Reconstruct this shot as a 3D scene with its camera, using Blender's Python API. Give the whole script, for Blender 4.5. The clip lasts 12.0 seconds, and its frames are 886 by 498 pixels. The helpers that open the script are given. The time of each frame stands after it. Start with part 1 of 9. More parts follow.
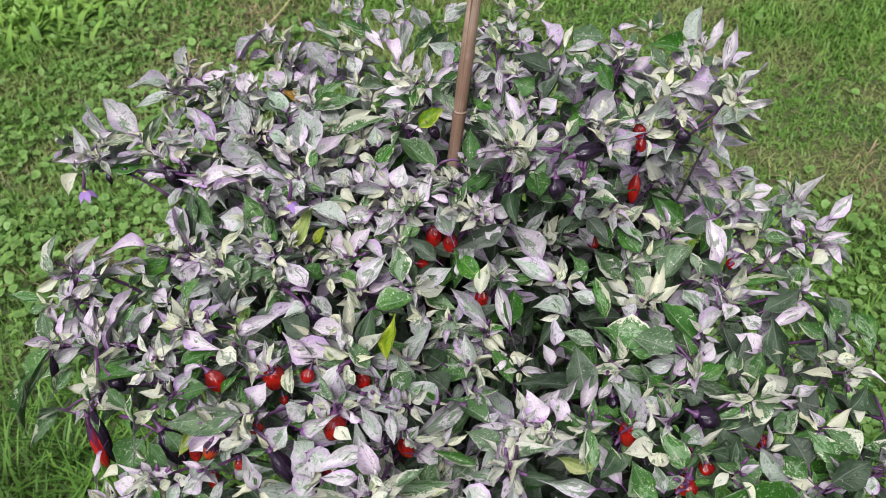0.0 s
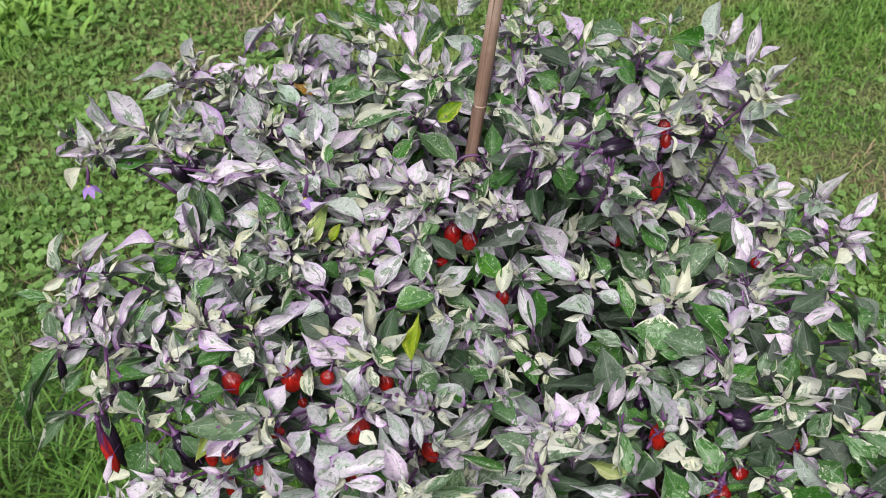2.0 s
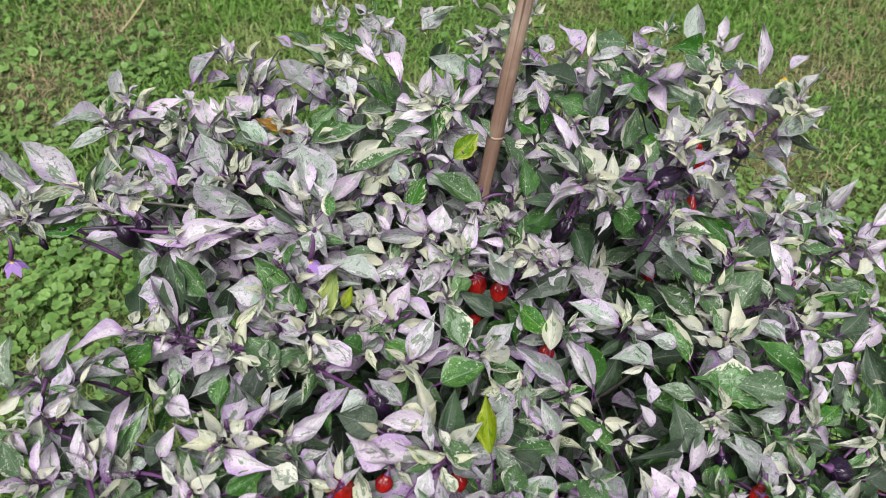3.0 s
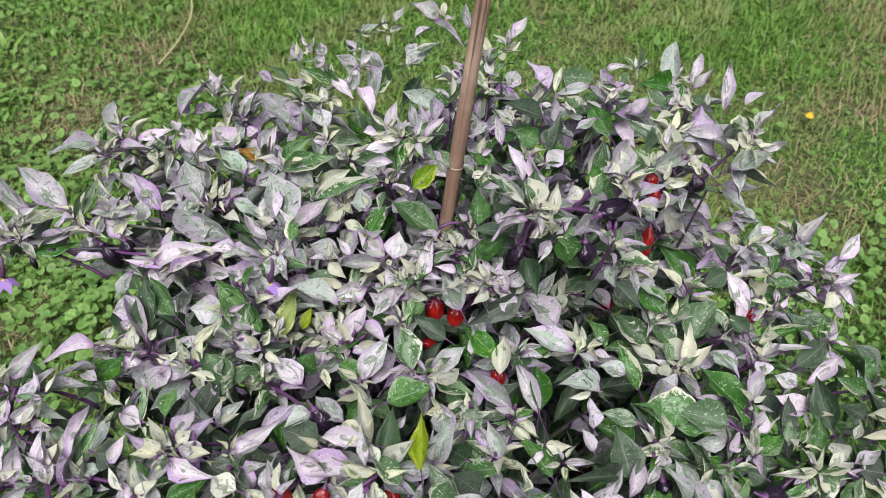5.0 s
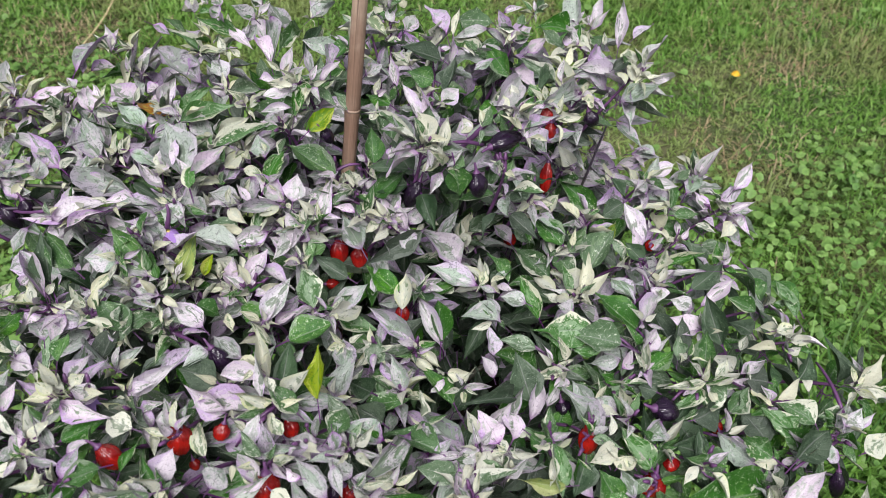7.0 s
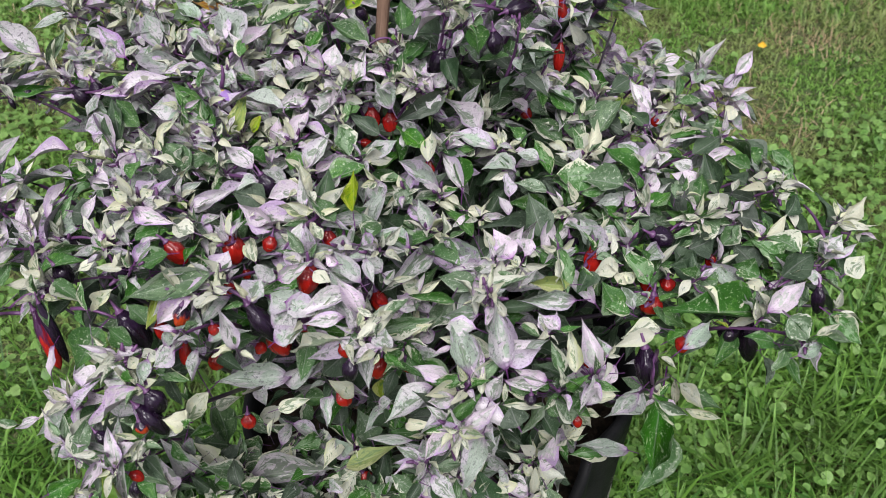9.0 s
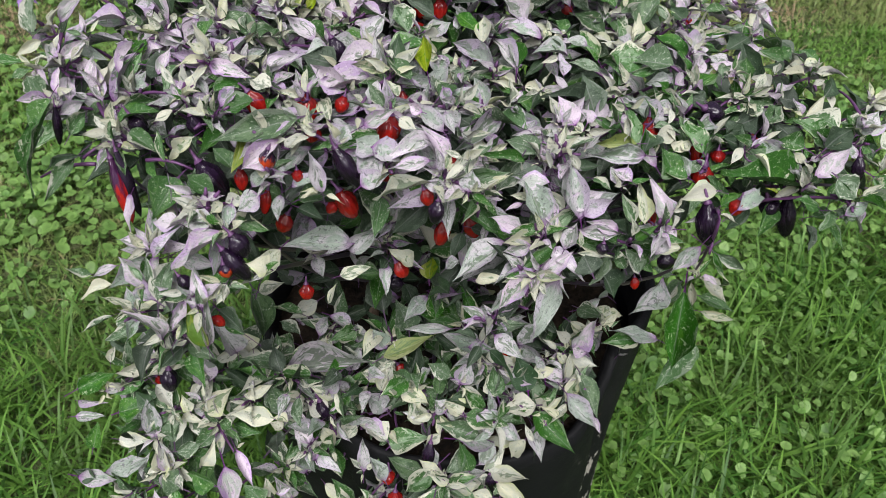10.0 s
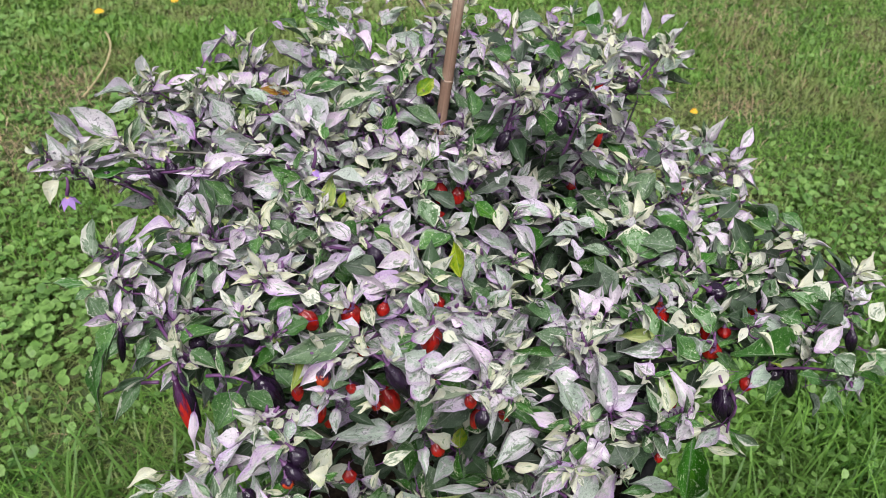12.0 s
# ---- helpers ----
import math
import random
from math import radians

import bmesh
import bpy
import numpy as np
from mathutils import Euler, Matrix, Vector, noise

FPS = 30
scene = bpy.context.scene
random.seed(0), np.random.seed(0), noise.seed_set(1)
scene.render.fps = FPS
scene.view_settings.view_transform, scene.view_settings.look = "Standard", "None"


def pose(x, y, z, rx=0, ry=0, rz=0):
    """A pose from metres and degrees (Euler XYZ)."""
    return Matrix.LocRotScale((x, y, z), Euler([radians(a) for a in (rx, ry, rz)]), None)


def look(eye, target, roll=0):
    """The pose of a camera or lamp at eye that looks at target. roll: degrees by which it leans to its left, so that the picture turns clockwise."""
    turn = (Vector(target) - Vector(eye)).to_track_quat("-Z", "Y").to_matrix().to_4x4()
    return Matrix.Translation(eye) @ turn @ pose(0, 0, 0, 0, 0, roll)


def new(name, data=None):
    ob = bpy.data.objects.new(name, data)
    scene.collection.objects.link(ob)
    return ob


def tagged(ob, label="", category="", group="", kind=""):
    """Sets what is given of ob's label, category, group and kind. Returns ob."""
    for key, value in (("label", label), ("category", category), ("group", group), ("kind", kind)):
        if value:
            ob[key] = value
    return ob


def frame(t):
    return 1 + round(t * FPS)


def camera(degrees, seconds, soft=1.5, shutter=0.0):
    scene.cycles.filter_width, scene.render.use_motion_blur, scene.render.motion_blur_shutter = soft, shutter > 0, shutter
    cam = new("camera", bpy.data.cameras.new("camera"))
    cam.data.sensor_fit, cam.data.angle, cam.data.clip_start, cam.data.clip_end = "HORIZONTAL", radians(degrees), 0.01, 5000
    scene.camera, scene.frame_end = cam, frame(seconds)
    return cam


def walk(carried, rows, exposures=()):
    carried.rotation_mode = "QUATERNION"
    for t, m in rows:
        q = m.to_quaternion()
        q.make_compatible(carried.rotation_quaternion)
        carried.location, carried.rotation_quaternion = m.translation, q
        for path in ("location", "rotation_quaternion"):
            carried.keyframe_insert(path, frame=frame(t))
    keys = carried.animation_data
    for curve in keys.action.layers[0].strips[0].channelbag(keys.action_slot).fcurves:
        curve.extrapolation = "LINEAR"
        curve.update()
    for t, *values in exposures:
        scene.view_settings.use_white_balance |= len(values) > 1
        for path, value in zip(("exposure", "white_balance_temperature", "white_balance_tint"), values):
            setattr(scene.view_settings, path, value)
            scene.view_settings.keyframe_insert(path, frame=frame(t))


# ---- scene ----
cam = camera(59.7, 12.0, soft=0.6)
# focused on the leaves; the lawn behind is a little soft
cam.data.dof.use_dof, cam.data.dof.focus_distance, cam.data.dof.aperture_fstop = True, 0.72, 12.0
PATH = [
    (0, (0.073, 0.016, 1.473), (0.025, 1.452, 0.082), -4.2),
    (0.5, (0.078, 0.023, 1.479), (0.02, 1.465, 0.094), -4.5),
    (1, (0.08, 0.036, 1.481), (0.04, 1.485, 0.102), -3.6),
    (1.5, (0.065, 0.025, 1.468), (0.02, 1.468, 0.083), -3.4),
    (2, (0.042, 0.03, 1.459), (0.028, 1.465, 0.066), -3.1),
    (2.5, (-0.004, 0.113, 1.451), (0.192, 1.541, 0.064), -0.1),
    (3, (-0.084, 0.149, 1.431), (0.246, 1.53, 0.023), 1.7),
    (3.2, (-0.095, 0.148, 1.43), (0.243, 1.523, 0.017), 1.5),
    (4.8, (-0.027, 0.112, 1.445), (0.199, 1.566, 0.091), -0.2),
    (5, (-0.019, 0.115, 1.447), (0.214, 1.57, 0.095), -0.3),
    (5.5, (-0.015, 0.109, 1.444), (0.23, 1.563, 0.092), -0.4),
    (6, (-0.007, 0.096, 1.444), (0.263, 1.542, 0.089), -0.2),
    (6.5, (0.013, 0.084, 1.435), (0.335, 1.503, 0.063), 0.3),
    (7, (0.02, 0.076, 1.427), (0.361, 1.475, 0.038), 0.2),
    (7.2, (0.019, 0.071, 1.423), (0.345, 1.467, 0.028), 0.2),
    (8.8, (0.029, -0.066, 1.399), (0.225, 1.366, 0.016), -3.0),
    (9, (-0.004, -0.072, 1.379), (0.256, 1.361, 0.008), -2.1),
    (9.5, (-0.09, -0.096, 1.342), (0.272, 1.326, -0.016), 0.6),
    (10, (-0.12, -0.133, 1.316), (0.272, 1.251, -0.073), 2.3),
    (10.5, (-0.142, -0.177, 1.306), (0.254, 1.183, -0.107), 2.7),
    (11, (-0.152, -0.177, 1.344), (0.273, 1.199, -0.044), 2.5),
    (11.5, (-0.165, -0.135, 1.403), (0.305, 1.3, 0.091), 2.3),
    (12, (-0.167, -0.086, 1.433), (0.325, 1.391, 0.177), 1.5),
]
walk(cam, [(t, look(eye, target, roll)) for t, eye, target, roll in PATH], [(0, 0.22), (7.2, 0.23), (9, 0.18), (9.5, 0.14), (10, 0.09), (10.5, 0.30), (11, 0.37), (11.5, 0.44), (12, 0.29)])

# ---------------------------------------------------------------- light
world = bpy.data.worlds.new("overcast_sky")
scene.world = world
world.use_nodes = True
wn, wl = world.node_tree.nodes, world.node_tree.links
wn.clear()
sky = wn.new("ShaderNodeTexSky")
sky.sky_type = "NISHITA"
sky.sun_disc = False
sky.sun_elevation, sky.sun_rotation = radians(60), radians(199)
sky.air_density, sky.dust_density, sky.ozone_density = 1.0, 4.0, 1.0
soft_sky = wn.new("ShaderNodeHueSaturation")
soft_sky.inputs["Saturation"].default_value = 0.35
bg = wn.new("ShaderNodeBackground")
bg.inputs["Strength"].default_value = 0.095
wout = wn.new("ShaderNodeOutputWorld")
wl.new(sky.outputs[0], soft_sky.inputs["Color"])
wl.new(soft_sky.outputs[0], bg.inputs["Color"])
wl.new(bg.outputs[0], wout.inputs["Surface"])

sun_data = bpy.data.lights.new("sun", "SUN")
sun_data.energy, sun_data.angle, sun_data.color = 3.4, radians(32), (0.985, 0.985, 0.98)
sun = new("sun", sun_data)
sun.matrix_world = look((-0.8, -1.75, 4.8), (0, 0.6, 0.6))


# ---------------------------------------------------------------- node helpers
class Nodes:
    """Short-hand for building one material."""

    def __init__(self, name):
        self.mat = bpy.data.materials.new(name)
        self.mat.use_nodes = True
        self.tree = self.mat.node_tree
        self.n, self.l = self.tree.nodes, self.tree.links
        self.n.clear()
        self.out = self.n.new("ShaderNodeOutputMaterial")

    def put(self, socket, value):
        if hasattr(value, "is_linked"):
            self.l.new(value, socket)
        else:
            socket.default_value = value

    def math(self, op, a, b=0.0, c=0.0, clamp=False):
        m = self.n.new("ShaderNodeMath")
        m.operation, m.use_clamp = op, clamp
        for s, v in zip(m.inputs, (a, b, c)):
            self.put(s, v)
        return m.outputs[0]

    def mix(self, f, a, b):
        m = self.n.new("ShaderNodeMix")
        m.data_type = "RGBA"
        self.put(m.inputs[0], f)
        for s, v in ((m.inputs[6], a), (m.inputs[7], b)):
            self.put(s, (*v, 1.0) if isinstance(v, tuple) else v)
        return m.outputs[2]

    def vec(self, op, a, b):
        m = self.n.new("ShaderNodeVectorMath")
        m.operation = op
        self.put(m.inputs[0], a)
        self.put(m.inputs[1], b)
        return m.outputs[0]

    def xyz(self, x, y, z):
        m = self.n.new("ShaderNodeCombineXYZ")
        for s, v in zip(m.inputs, (x, y, z)):
            self.put(s, v)
        return m.outputs[0]

    def split(self, v):
        m = self.n.new("ShaderNodeSeparateXYZ")
        self.put(m.inputs[0], v)
        return m.outputs

    def noise(self, v, scale, detail=2.0, rough=0.5, distort=0.0):
        m = self.n.new("ShaderNodeTexNoise")
        self.put(m.inputs["Vector"], v)
        for k, x in (("Scale", scale), ("Detail", detail), ("Roughness", rough), ("Distortion", distort)):
            m.inputs[k].default_value = x
        return m.outputs[0]

    def ramp(self, v, lo, hi):
        m = self.n.new("ShaderNodeMapRange")
        m.interpolation_type = "SMOOTHSTEP"
        for s, x in zip(m.inputs, (v, lo, hi, 0.0, 1.0)):
            self.put(s, x)
        return m.outputs[0]

    def where(self, kind):
        return self.n.new("ShaderNodeTexCoord").outputs[kind]

    def chance(self, island):
        if island:
            return self.n.new("ShaderNodeNewGeometry").outputs["Random Per Island"]
        return self.n.new("ShaderNodeObjectInfo").outputs["Random"]

    def bump(self, height, strength, distance):
        m = self.n.new("ShaderNodeBump")
        self.put(m.inputs["Height"], height)
        m.inputs["Strength"].default_value, m.inputs["Distance"].default_value = strength, distance
        return m.outputs[0]

    def tone(self, colour, value, sat=1.0, hue=0.5):
        m = self.n.new("ShaderNodeHueSaturation")
        self.put(m.inputs["Color"], colour)
        self.put(m.inputs["Value"], value)
        self.put(m.inputs["Saturation"], sat)
        self.put(m.inputs["Hue"], hue)
        return m.outputs[0]

    def finish(self, colour, rough=0.5, normal=None, spec=0.5, thin=0.0):
        b = self.n.new("ShaderNodeBsdfPrincipled")
        self.put(b.inputs["Base Color"], colour)
        self.put(b.inputs["Roughness"], rough)
        b.inputs["Specular IOR Level"].default_value = spec
        if normal is not None:
            self.put(b.inputs["Normal"], normal)
        shader = b.outputs[0]
        if thin:
            t = self.n.new("ShaderNodeBsdfTranslucent")
            self.put(t.inputs["Color"], colour)
            m = self.n.new("ShaderNodeMixShader")
            m.inputs[0].default_value = thin
            self.l.new(shader, m.inputs[1])
            self.l.new(t.outputs[0], m.inputs[2])
            shader = m.outputs[0]
        self.l.new(shader, self.out.inputs["Surface"])
        return self.mat


# ---------------------------------------------------------------- materials
# kind: ground tone, patch tone, rim tone, speck tone, patch threshold, rim width, speck share
LEAF_TONES = {
    "lilac": ((0.60, 0.525, 0.595), (0.40, 0.42, 0.39), (0.52, 0.40, 0.58), (0.22, 0.17, 0.24), 0.53, 0.62, 0.21),
    "cream": ((0.53, 0.52, 0.43), (0.45, 0.46, 0.40), (0.52, 0.54, 0.37), (0.33, 0.37, 0.26), 0.54, 0.74, 0.15),
    "silver": ((0.30, 0.355, 0.30), (0.49, 0.465, 0.49), (0.45, 0.395, 0.475), (0.12, 0.12, 0.13), 0.52, 0.60, 0.27),
    "mauve": ((0.45, 0.375, 0.48), (0.25, 0.29, 0.25), (0.44, 0.32, 0.51), (0.13, 0.10, 0.15), 0.52, 0.62, 0.27),
    "green": ((0.040, 0.102, 0.028), (0.080, 0.160, 0.052), (0.17, 0.22, 0.15), (0.50, 0.55, 0.43), 0.55, 0.76, 0.20),
    "edged": ((0.048, 0.116, 0.034), (0.17, 0.25, 0.15), (0.56, 0.56, 0.47), (0.54, 0.55, 0.46), 0.56, 0.62, 0.20),
    # dark grey-green leaf, darkened further to stand for shade inside the plant
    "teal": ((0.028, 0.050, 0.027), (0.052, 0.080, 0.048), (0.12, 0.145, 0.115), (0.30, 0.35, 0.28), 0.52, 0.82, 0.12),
    "lime": ((0.20, 0.25, 0.055), (0.10, 0.17, 0.045), (0.36, 0.38, 0.16), (0.10, 0.15, 0.04), 0.52, 0.55, 0.20),
    "withered": ((0.36, 0.31, 0.10), (0.24, 0.13, 0.05), (0.16, 0.08, 0.04), (0.10, 0.05, 0.03), 0.50, 0.66, 0.20),
}


def leaf_material(kind, island):
    ground, patch, rim, speck, cut, rim_at, share = LEAF_TONES[kind]
    pale = kind in ("lilac", "silver", "mauve", "cream")
    g = Nodes(kind + ("_foliage" if island else "_leaf"))
    uv = g.split(g.where("UV"))
    u, v = uv[0], uv[1]
    side = g.math("ABSOLUTE", g.math("MULTIPLY", g.math("SUBTRACT", u, 0.5), 2.0))
    luck = g.chance(island)
    other = g.math("FRACT", g.math("MULTIPLY", luck, 7.31))
    along = g.math("ADD", v, g.math("MULTIPLY", luck, 47.0))
    where = g.xyz(g.math("MULTIPLY", u, 0.9), g.math("MULTIPLY", along, 0.8), g.math("MULTIPLY", luck, 91.0))
    grain = g.noise(where, 38.0, 2.0, 0.6)
    # marbling: splashes drawn out along the leaf, more on one leaf than on the next
    blotch = g.noise(where, 3.4, 5.0, 0.66, 0.9)
    level = g.math("SUBTRACT", blotch, g.math("MULTIPLY", g.math("SUBTRACT", other, 0.5), 0.16))
    soft = 0.06 if pale else 0.018
    colour = g.mix(g.ramp(level, cut - soft, cut + soft), ground, patch)
    # one-sided splash of the rim's tone
    swing = g.math("MULTIPLY", g.math("SUBTRACT", g.math("FRACT", g.math("MULTIPLY", luck, 23.7)), 0.5), 2.4)
    lop = g.math("MULTIPLY", g.math("SUBTRACT", u, 0.5), swing)
    torn = g.math("MULTIPLY", g.math("SUBTRACT", g.noise(g.vec("ADD", where, (3.0, 5.0, 0.0)), 4.2, 5.0, 0.72, 1.4), 0.5), 2.5)
    ragged = g.math("ADD", g.math("ADD", g.math("MULTIPLY", side, 0.55), lop), torn)
    colour = g.mix(g.ramp(ragged, rim_at - soft * 3.0, rim_at + soft * 3.0), colour, rim)
    if pale:
        # green sectors along the midrib of some pale leaves
        heart = g.noise(g.vec("ADD", where, (11.0, 2.0, 0.0)), 3.0, 4.0, 0.7, 1.0)
        some = g.math("FRACT", g.math("MULTIPLY", luck, 31.3))
        sector = g.math("ADD", g.math("SUBTRACT", heart, g.math("MULTIPLY", side, 0.16)), g.math("MULTIPLY", some, 0.16))
        colour = g.mix(g.math("MULTIPLY", g.ramp(sector, 0.59, 0.62), 0.8), colour, (0.085, 0.135, 0.070))
    # flecks and fine specks
    spot = g.xyz(g.math("MULTIPLY", u, 0.55), along, luck)
    fleck = g.noise(spot, 15.0, 4.0, 0.72, 0.9)
    colour = g.mix(g.math("MULTIPLY", g.ramp(fleck, 0.70 - share * 0.5, 0.73 - share * 0.5), 0.8), colour, speck)
    dust = g.noise(spot, 60.0, 2.0, 0.6)
    colour = g.mix(g.math("MULTIPLY", g.ramp(dust, 0.60, 0.66), 0.50 if pale else 0.30), colour, speck)
    # midrib and side veins
    rib = g.math("SUBTRACT", 1.0, g.ramp(side, 0.02, 0.08))
    slant = g.math("SUBTRACT", g.math("MULTIPLY", v, 7.5), g.math("MULTIPLY", side, 1.5))
    vein = g.ramp(g.math("ABSOLUTE", g.math("SUBTRACT", g.math("FRACT", slant), 0.5)), 0.38, 0.5)
    veins = g.math("MAXIMUM", rib, g.math("MULTIPLY", vein, 0.35))
    colour = g.mix(g.math("MULTIPLY", rib, 0.14), colour, (0.60, 0.56, 0.58))
    # leaf stalk and tone from leaf to leaf
    if pale and kind != "cream":
        colour = g.mix(g.math("MULTIPLY", g.math("SUBTRACT", 1.0, g.ramp(v, 0.02, 0.20)), 0.65), colour, (0.27, 0.13, 0.31))
    colour = g.mix(g.math("SUBTRACT", 1.0, g.ramp(v, 0.0, 0.03)), colour, (0.12, 0.05, 0.14))
    shade = g.math("MULTIPLY", g.math("ADD", 0.76, g.math("MULTIPLY", luck, 0.40)), g.math("ADD", 0.72, g.math("MULTIPLY", grain, 0.56)))
    colour = g.tone(colour, shade, g.math("ADD", 0.7, g.math("MULTIPLY", g.math("FRACT", g.math("MULTIPLY", luck, 13.7)), 0.8)))
    height = g.math("SUBTRACT", g.math("MULTIPLY", blotch, 1.6), g.math("MULTIPLY", veins, 0.6))
    return g.finish(colour, g.math("ADD", 0.42, g.math("MULTIPLY", grain, 0.2)), g.bump(height, 0.5, 0.0020), 0.45, 0.05)


LEAF_MAT = {k: leaf_material(k, False) for k in LEAF_TONES}
FOLIAGE_MAT = {k: leaf_material(k, True) for k in LEAF_TONES}


def stem_material():
    g = Nodes("purple_stem")
    p = g.where("Object")
    n = g.noise(p, 60.0, 3.0, 0.6)
    m = g.noise(p, 9.0, 2.0, 0.5)
    colour = g.mix(g.ramp(m, 0.4, 0.65), (0.042, 0.028, 0.048), (0.085, 0.08, 0.065))
    return g.finish(g.tone(colour, g.math("ADD", 0.7, g.math("MULTIPLY", n, 0.7))), 0.45, g.bump(n, 0.3, 0.001))


def violet_material():
    g = Nodes("violet_stalk")
    n = g.noise(g.where("Object"), 70.0, 2.0, 0.6)
    return g.finish(g.mix(n, (0.045, 0.017, 0.052), (0.18, 0.066, 0.20)), 0.45)


def pepper_material(name, top, tip, blend):
    g = Nodes(name)
    z = g.split(g.where("UV"))[1]
    p = g.where("Object")
    luck = g.chance(False)
    n = g.noise(g.vec("ADD", p, g.xyz(luck, g.math("MULTIPLY", luck, 7.0), 0.0)), 3.0, 3.0, 0.6)
    f = g.ramp(g.math("ADD", z, g.math("MULTIPLY", g.math("SUBTRACT", n, 0.5), 0.9)), blend - 0.12, blend + 0.12)
    colour = g.mix(f, top, tip)
    colour = g.tone(colour, g.math("ADD", 0.75, g.math("MULTIPLY", n, 0.5)))
    rough = g.math("ADD", 0.16, g.math("MULTIPLY", g.noise(p, 6.0, 2.0), 0.16))
    return g.finish(colour, rough, g.bump(g.noise(g.vec("MULTIPLY", p, (2.2, 2.2, 0.8)), 2.4, 2.0), 0.20, 0.3), 0.5)


DARK = (0.020, 0.008, 0.028)
PEPPER_MAT = {
    "purple": pepper_material("purple_pepper", (0.014, 0.005, 0.020), (0.007, 0.004, 0.009), 0.5),
    "red": pepper_material("red_pepper", (0.20, 0.006, 0.006), (0.34, 0.010, 0.007), 0.4),
    "turning": pepper_material("turning_pepper", DARK, (0.42, 0.045, 0.010), 0.42),
    "blushing": pepper_material("blushing_pepper", (0.05, 0.012, 0.05), (0.36, 0.014, 0.010), 0.45),
}


def bamboo_material():
    g = Nodes("weathered_bamboo")
    p = g.where("Object")
    s = g.split(p)
    across = g.math("SUBTRACT", s[0], g.math("MULTIPLY", s[2], 0.1597))
    deep = g.math("SUBTRACT", s[1], g.math("MULTIPLY", s[2], 0.0966))
    fibre = g.noise(g.xyz(g.math("MULTIPLY", across, 620.0), g.math("MULTIPLY", deep, 620.0), g.math("MULTIPLY", s[2], 14.0)), 1.0, 3.0, 0.65)
    crack = g.ramp(g.noise(g.xyz(g.math("MULTIPLY", across, 260.0), g.math("MULTIPLY", deep, 260.0), g.math("MULTIPLY", s[2], 5.0)), 1.0, 1.0), 0.60, 0.66)
    blot = g.noise(p, 16.0, 4.0, 0.6)
    colour = g.mix(g.ramp(blot, 0.35, 0.7), (0.22, 0.135, 0.098), (0.40, 0.29, 0.225))
    colour = g.tone(colour, g.math("ADD", 0.50, g.math("MULTIPLY", fibre, 1.0)))
    colour = g.mix(g.math("MULTIPLY", crack, 0.75), colour, (0.06, 0.032, 0.024))
    return g.finish(colour, 0.62, g.bump(fibre, 0.8, 0.0012), 0.3)


def bag_material():
    g = Nodes("black_bag_fabric")
    p = g.where("Object")
    weave = g.noise(p, 420.0, 2.0, 0.5)
    dust = g.noise(p, 7.0, 5.0, 0.65)
    colour = g.mix(g.ramp(dust, 0.45, 0.8), (0.0085, 0.0085, 0.010), (0.026, 0.025, 0.027))
    s = g.split(p)
    # pale scuffed paint along the worn corner
    worn = g.math("MULTIPLY", g.ramp(s[0], 0.09, 0.15), g.math("MULTIPLY", g.ramp(s[1], -0.06, -0.14), g.math("SUBTRACT", 1.0, g.ramp(s[2], 0.36, 0.50))))
    flake = g.ramp(g.noise(g.vec("MULTIPLY", p, (1.0, 1.0, 0.45)), 30.0, 5.0, 0.72), 0.555, 0.585)
    colour = g.mix(g.math("MULTIPLY", worn, flake), colour, (0.50, 0.46, 0.42))
    height = g.math("ADD", g.math("MULTIPLY", weave, 0.4), g.math("MULTIPLY", dust, 2.0))
    return g.finish(colour, g.math("ADD", 0.55, g.math("MULTIPLY", dust, 0.25)), g.bump(height, 0.6, 0.003), 0.2)


def soil_material():
    g = Nodes("potting_soil")
    p = g.where("Object")
    n = g.noise(p, 55.0, 5.0, 0.7)
    colour = g.mix(g.ramp(n, 0.35, 0.7), (0.012, 0.009, 0.007), (0.055, 0.038, 0.026))
    return g.finish(colour, 0.9, g.bump(n, 1.0, 0.01), 0.2)


def ground_material():
    g = Nodes("lawn_soil")
    p = g.where("Object")
    a = g.noise(p, 1.3, 5.0, 0.6)
    b = g.noise(p, 28.0, 4.0, 0.7)
    colour = g.mix(g.ramp(a, 0.40, 0.62), (0.055, 0.085, 0.030), (0.105, 0.098, 0.052))
    colour = g.mix(g.ramp(b, 0.5, 0.75), colour, (0.075, 0.10, 0.035))
    straw = g.noise(g.vec("MULTIPLY", p, (1.0, 0.35, 1.0)), 160.0, 3.0, 0.7, 1.0)
    colour = g.mix(g.math("MULTIPLY", g.ramp(straw, 0.55, 0.68), 0.6), colour, (0.24, 0.20, 0.115))
    return g.finish(g.tone(colour, g.math("ADD", 0.6, g.math("MULTIPLY", b, 0.8))), 0.9, g.bump(b, 0.8, 0.02), 0.2)


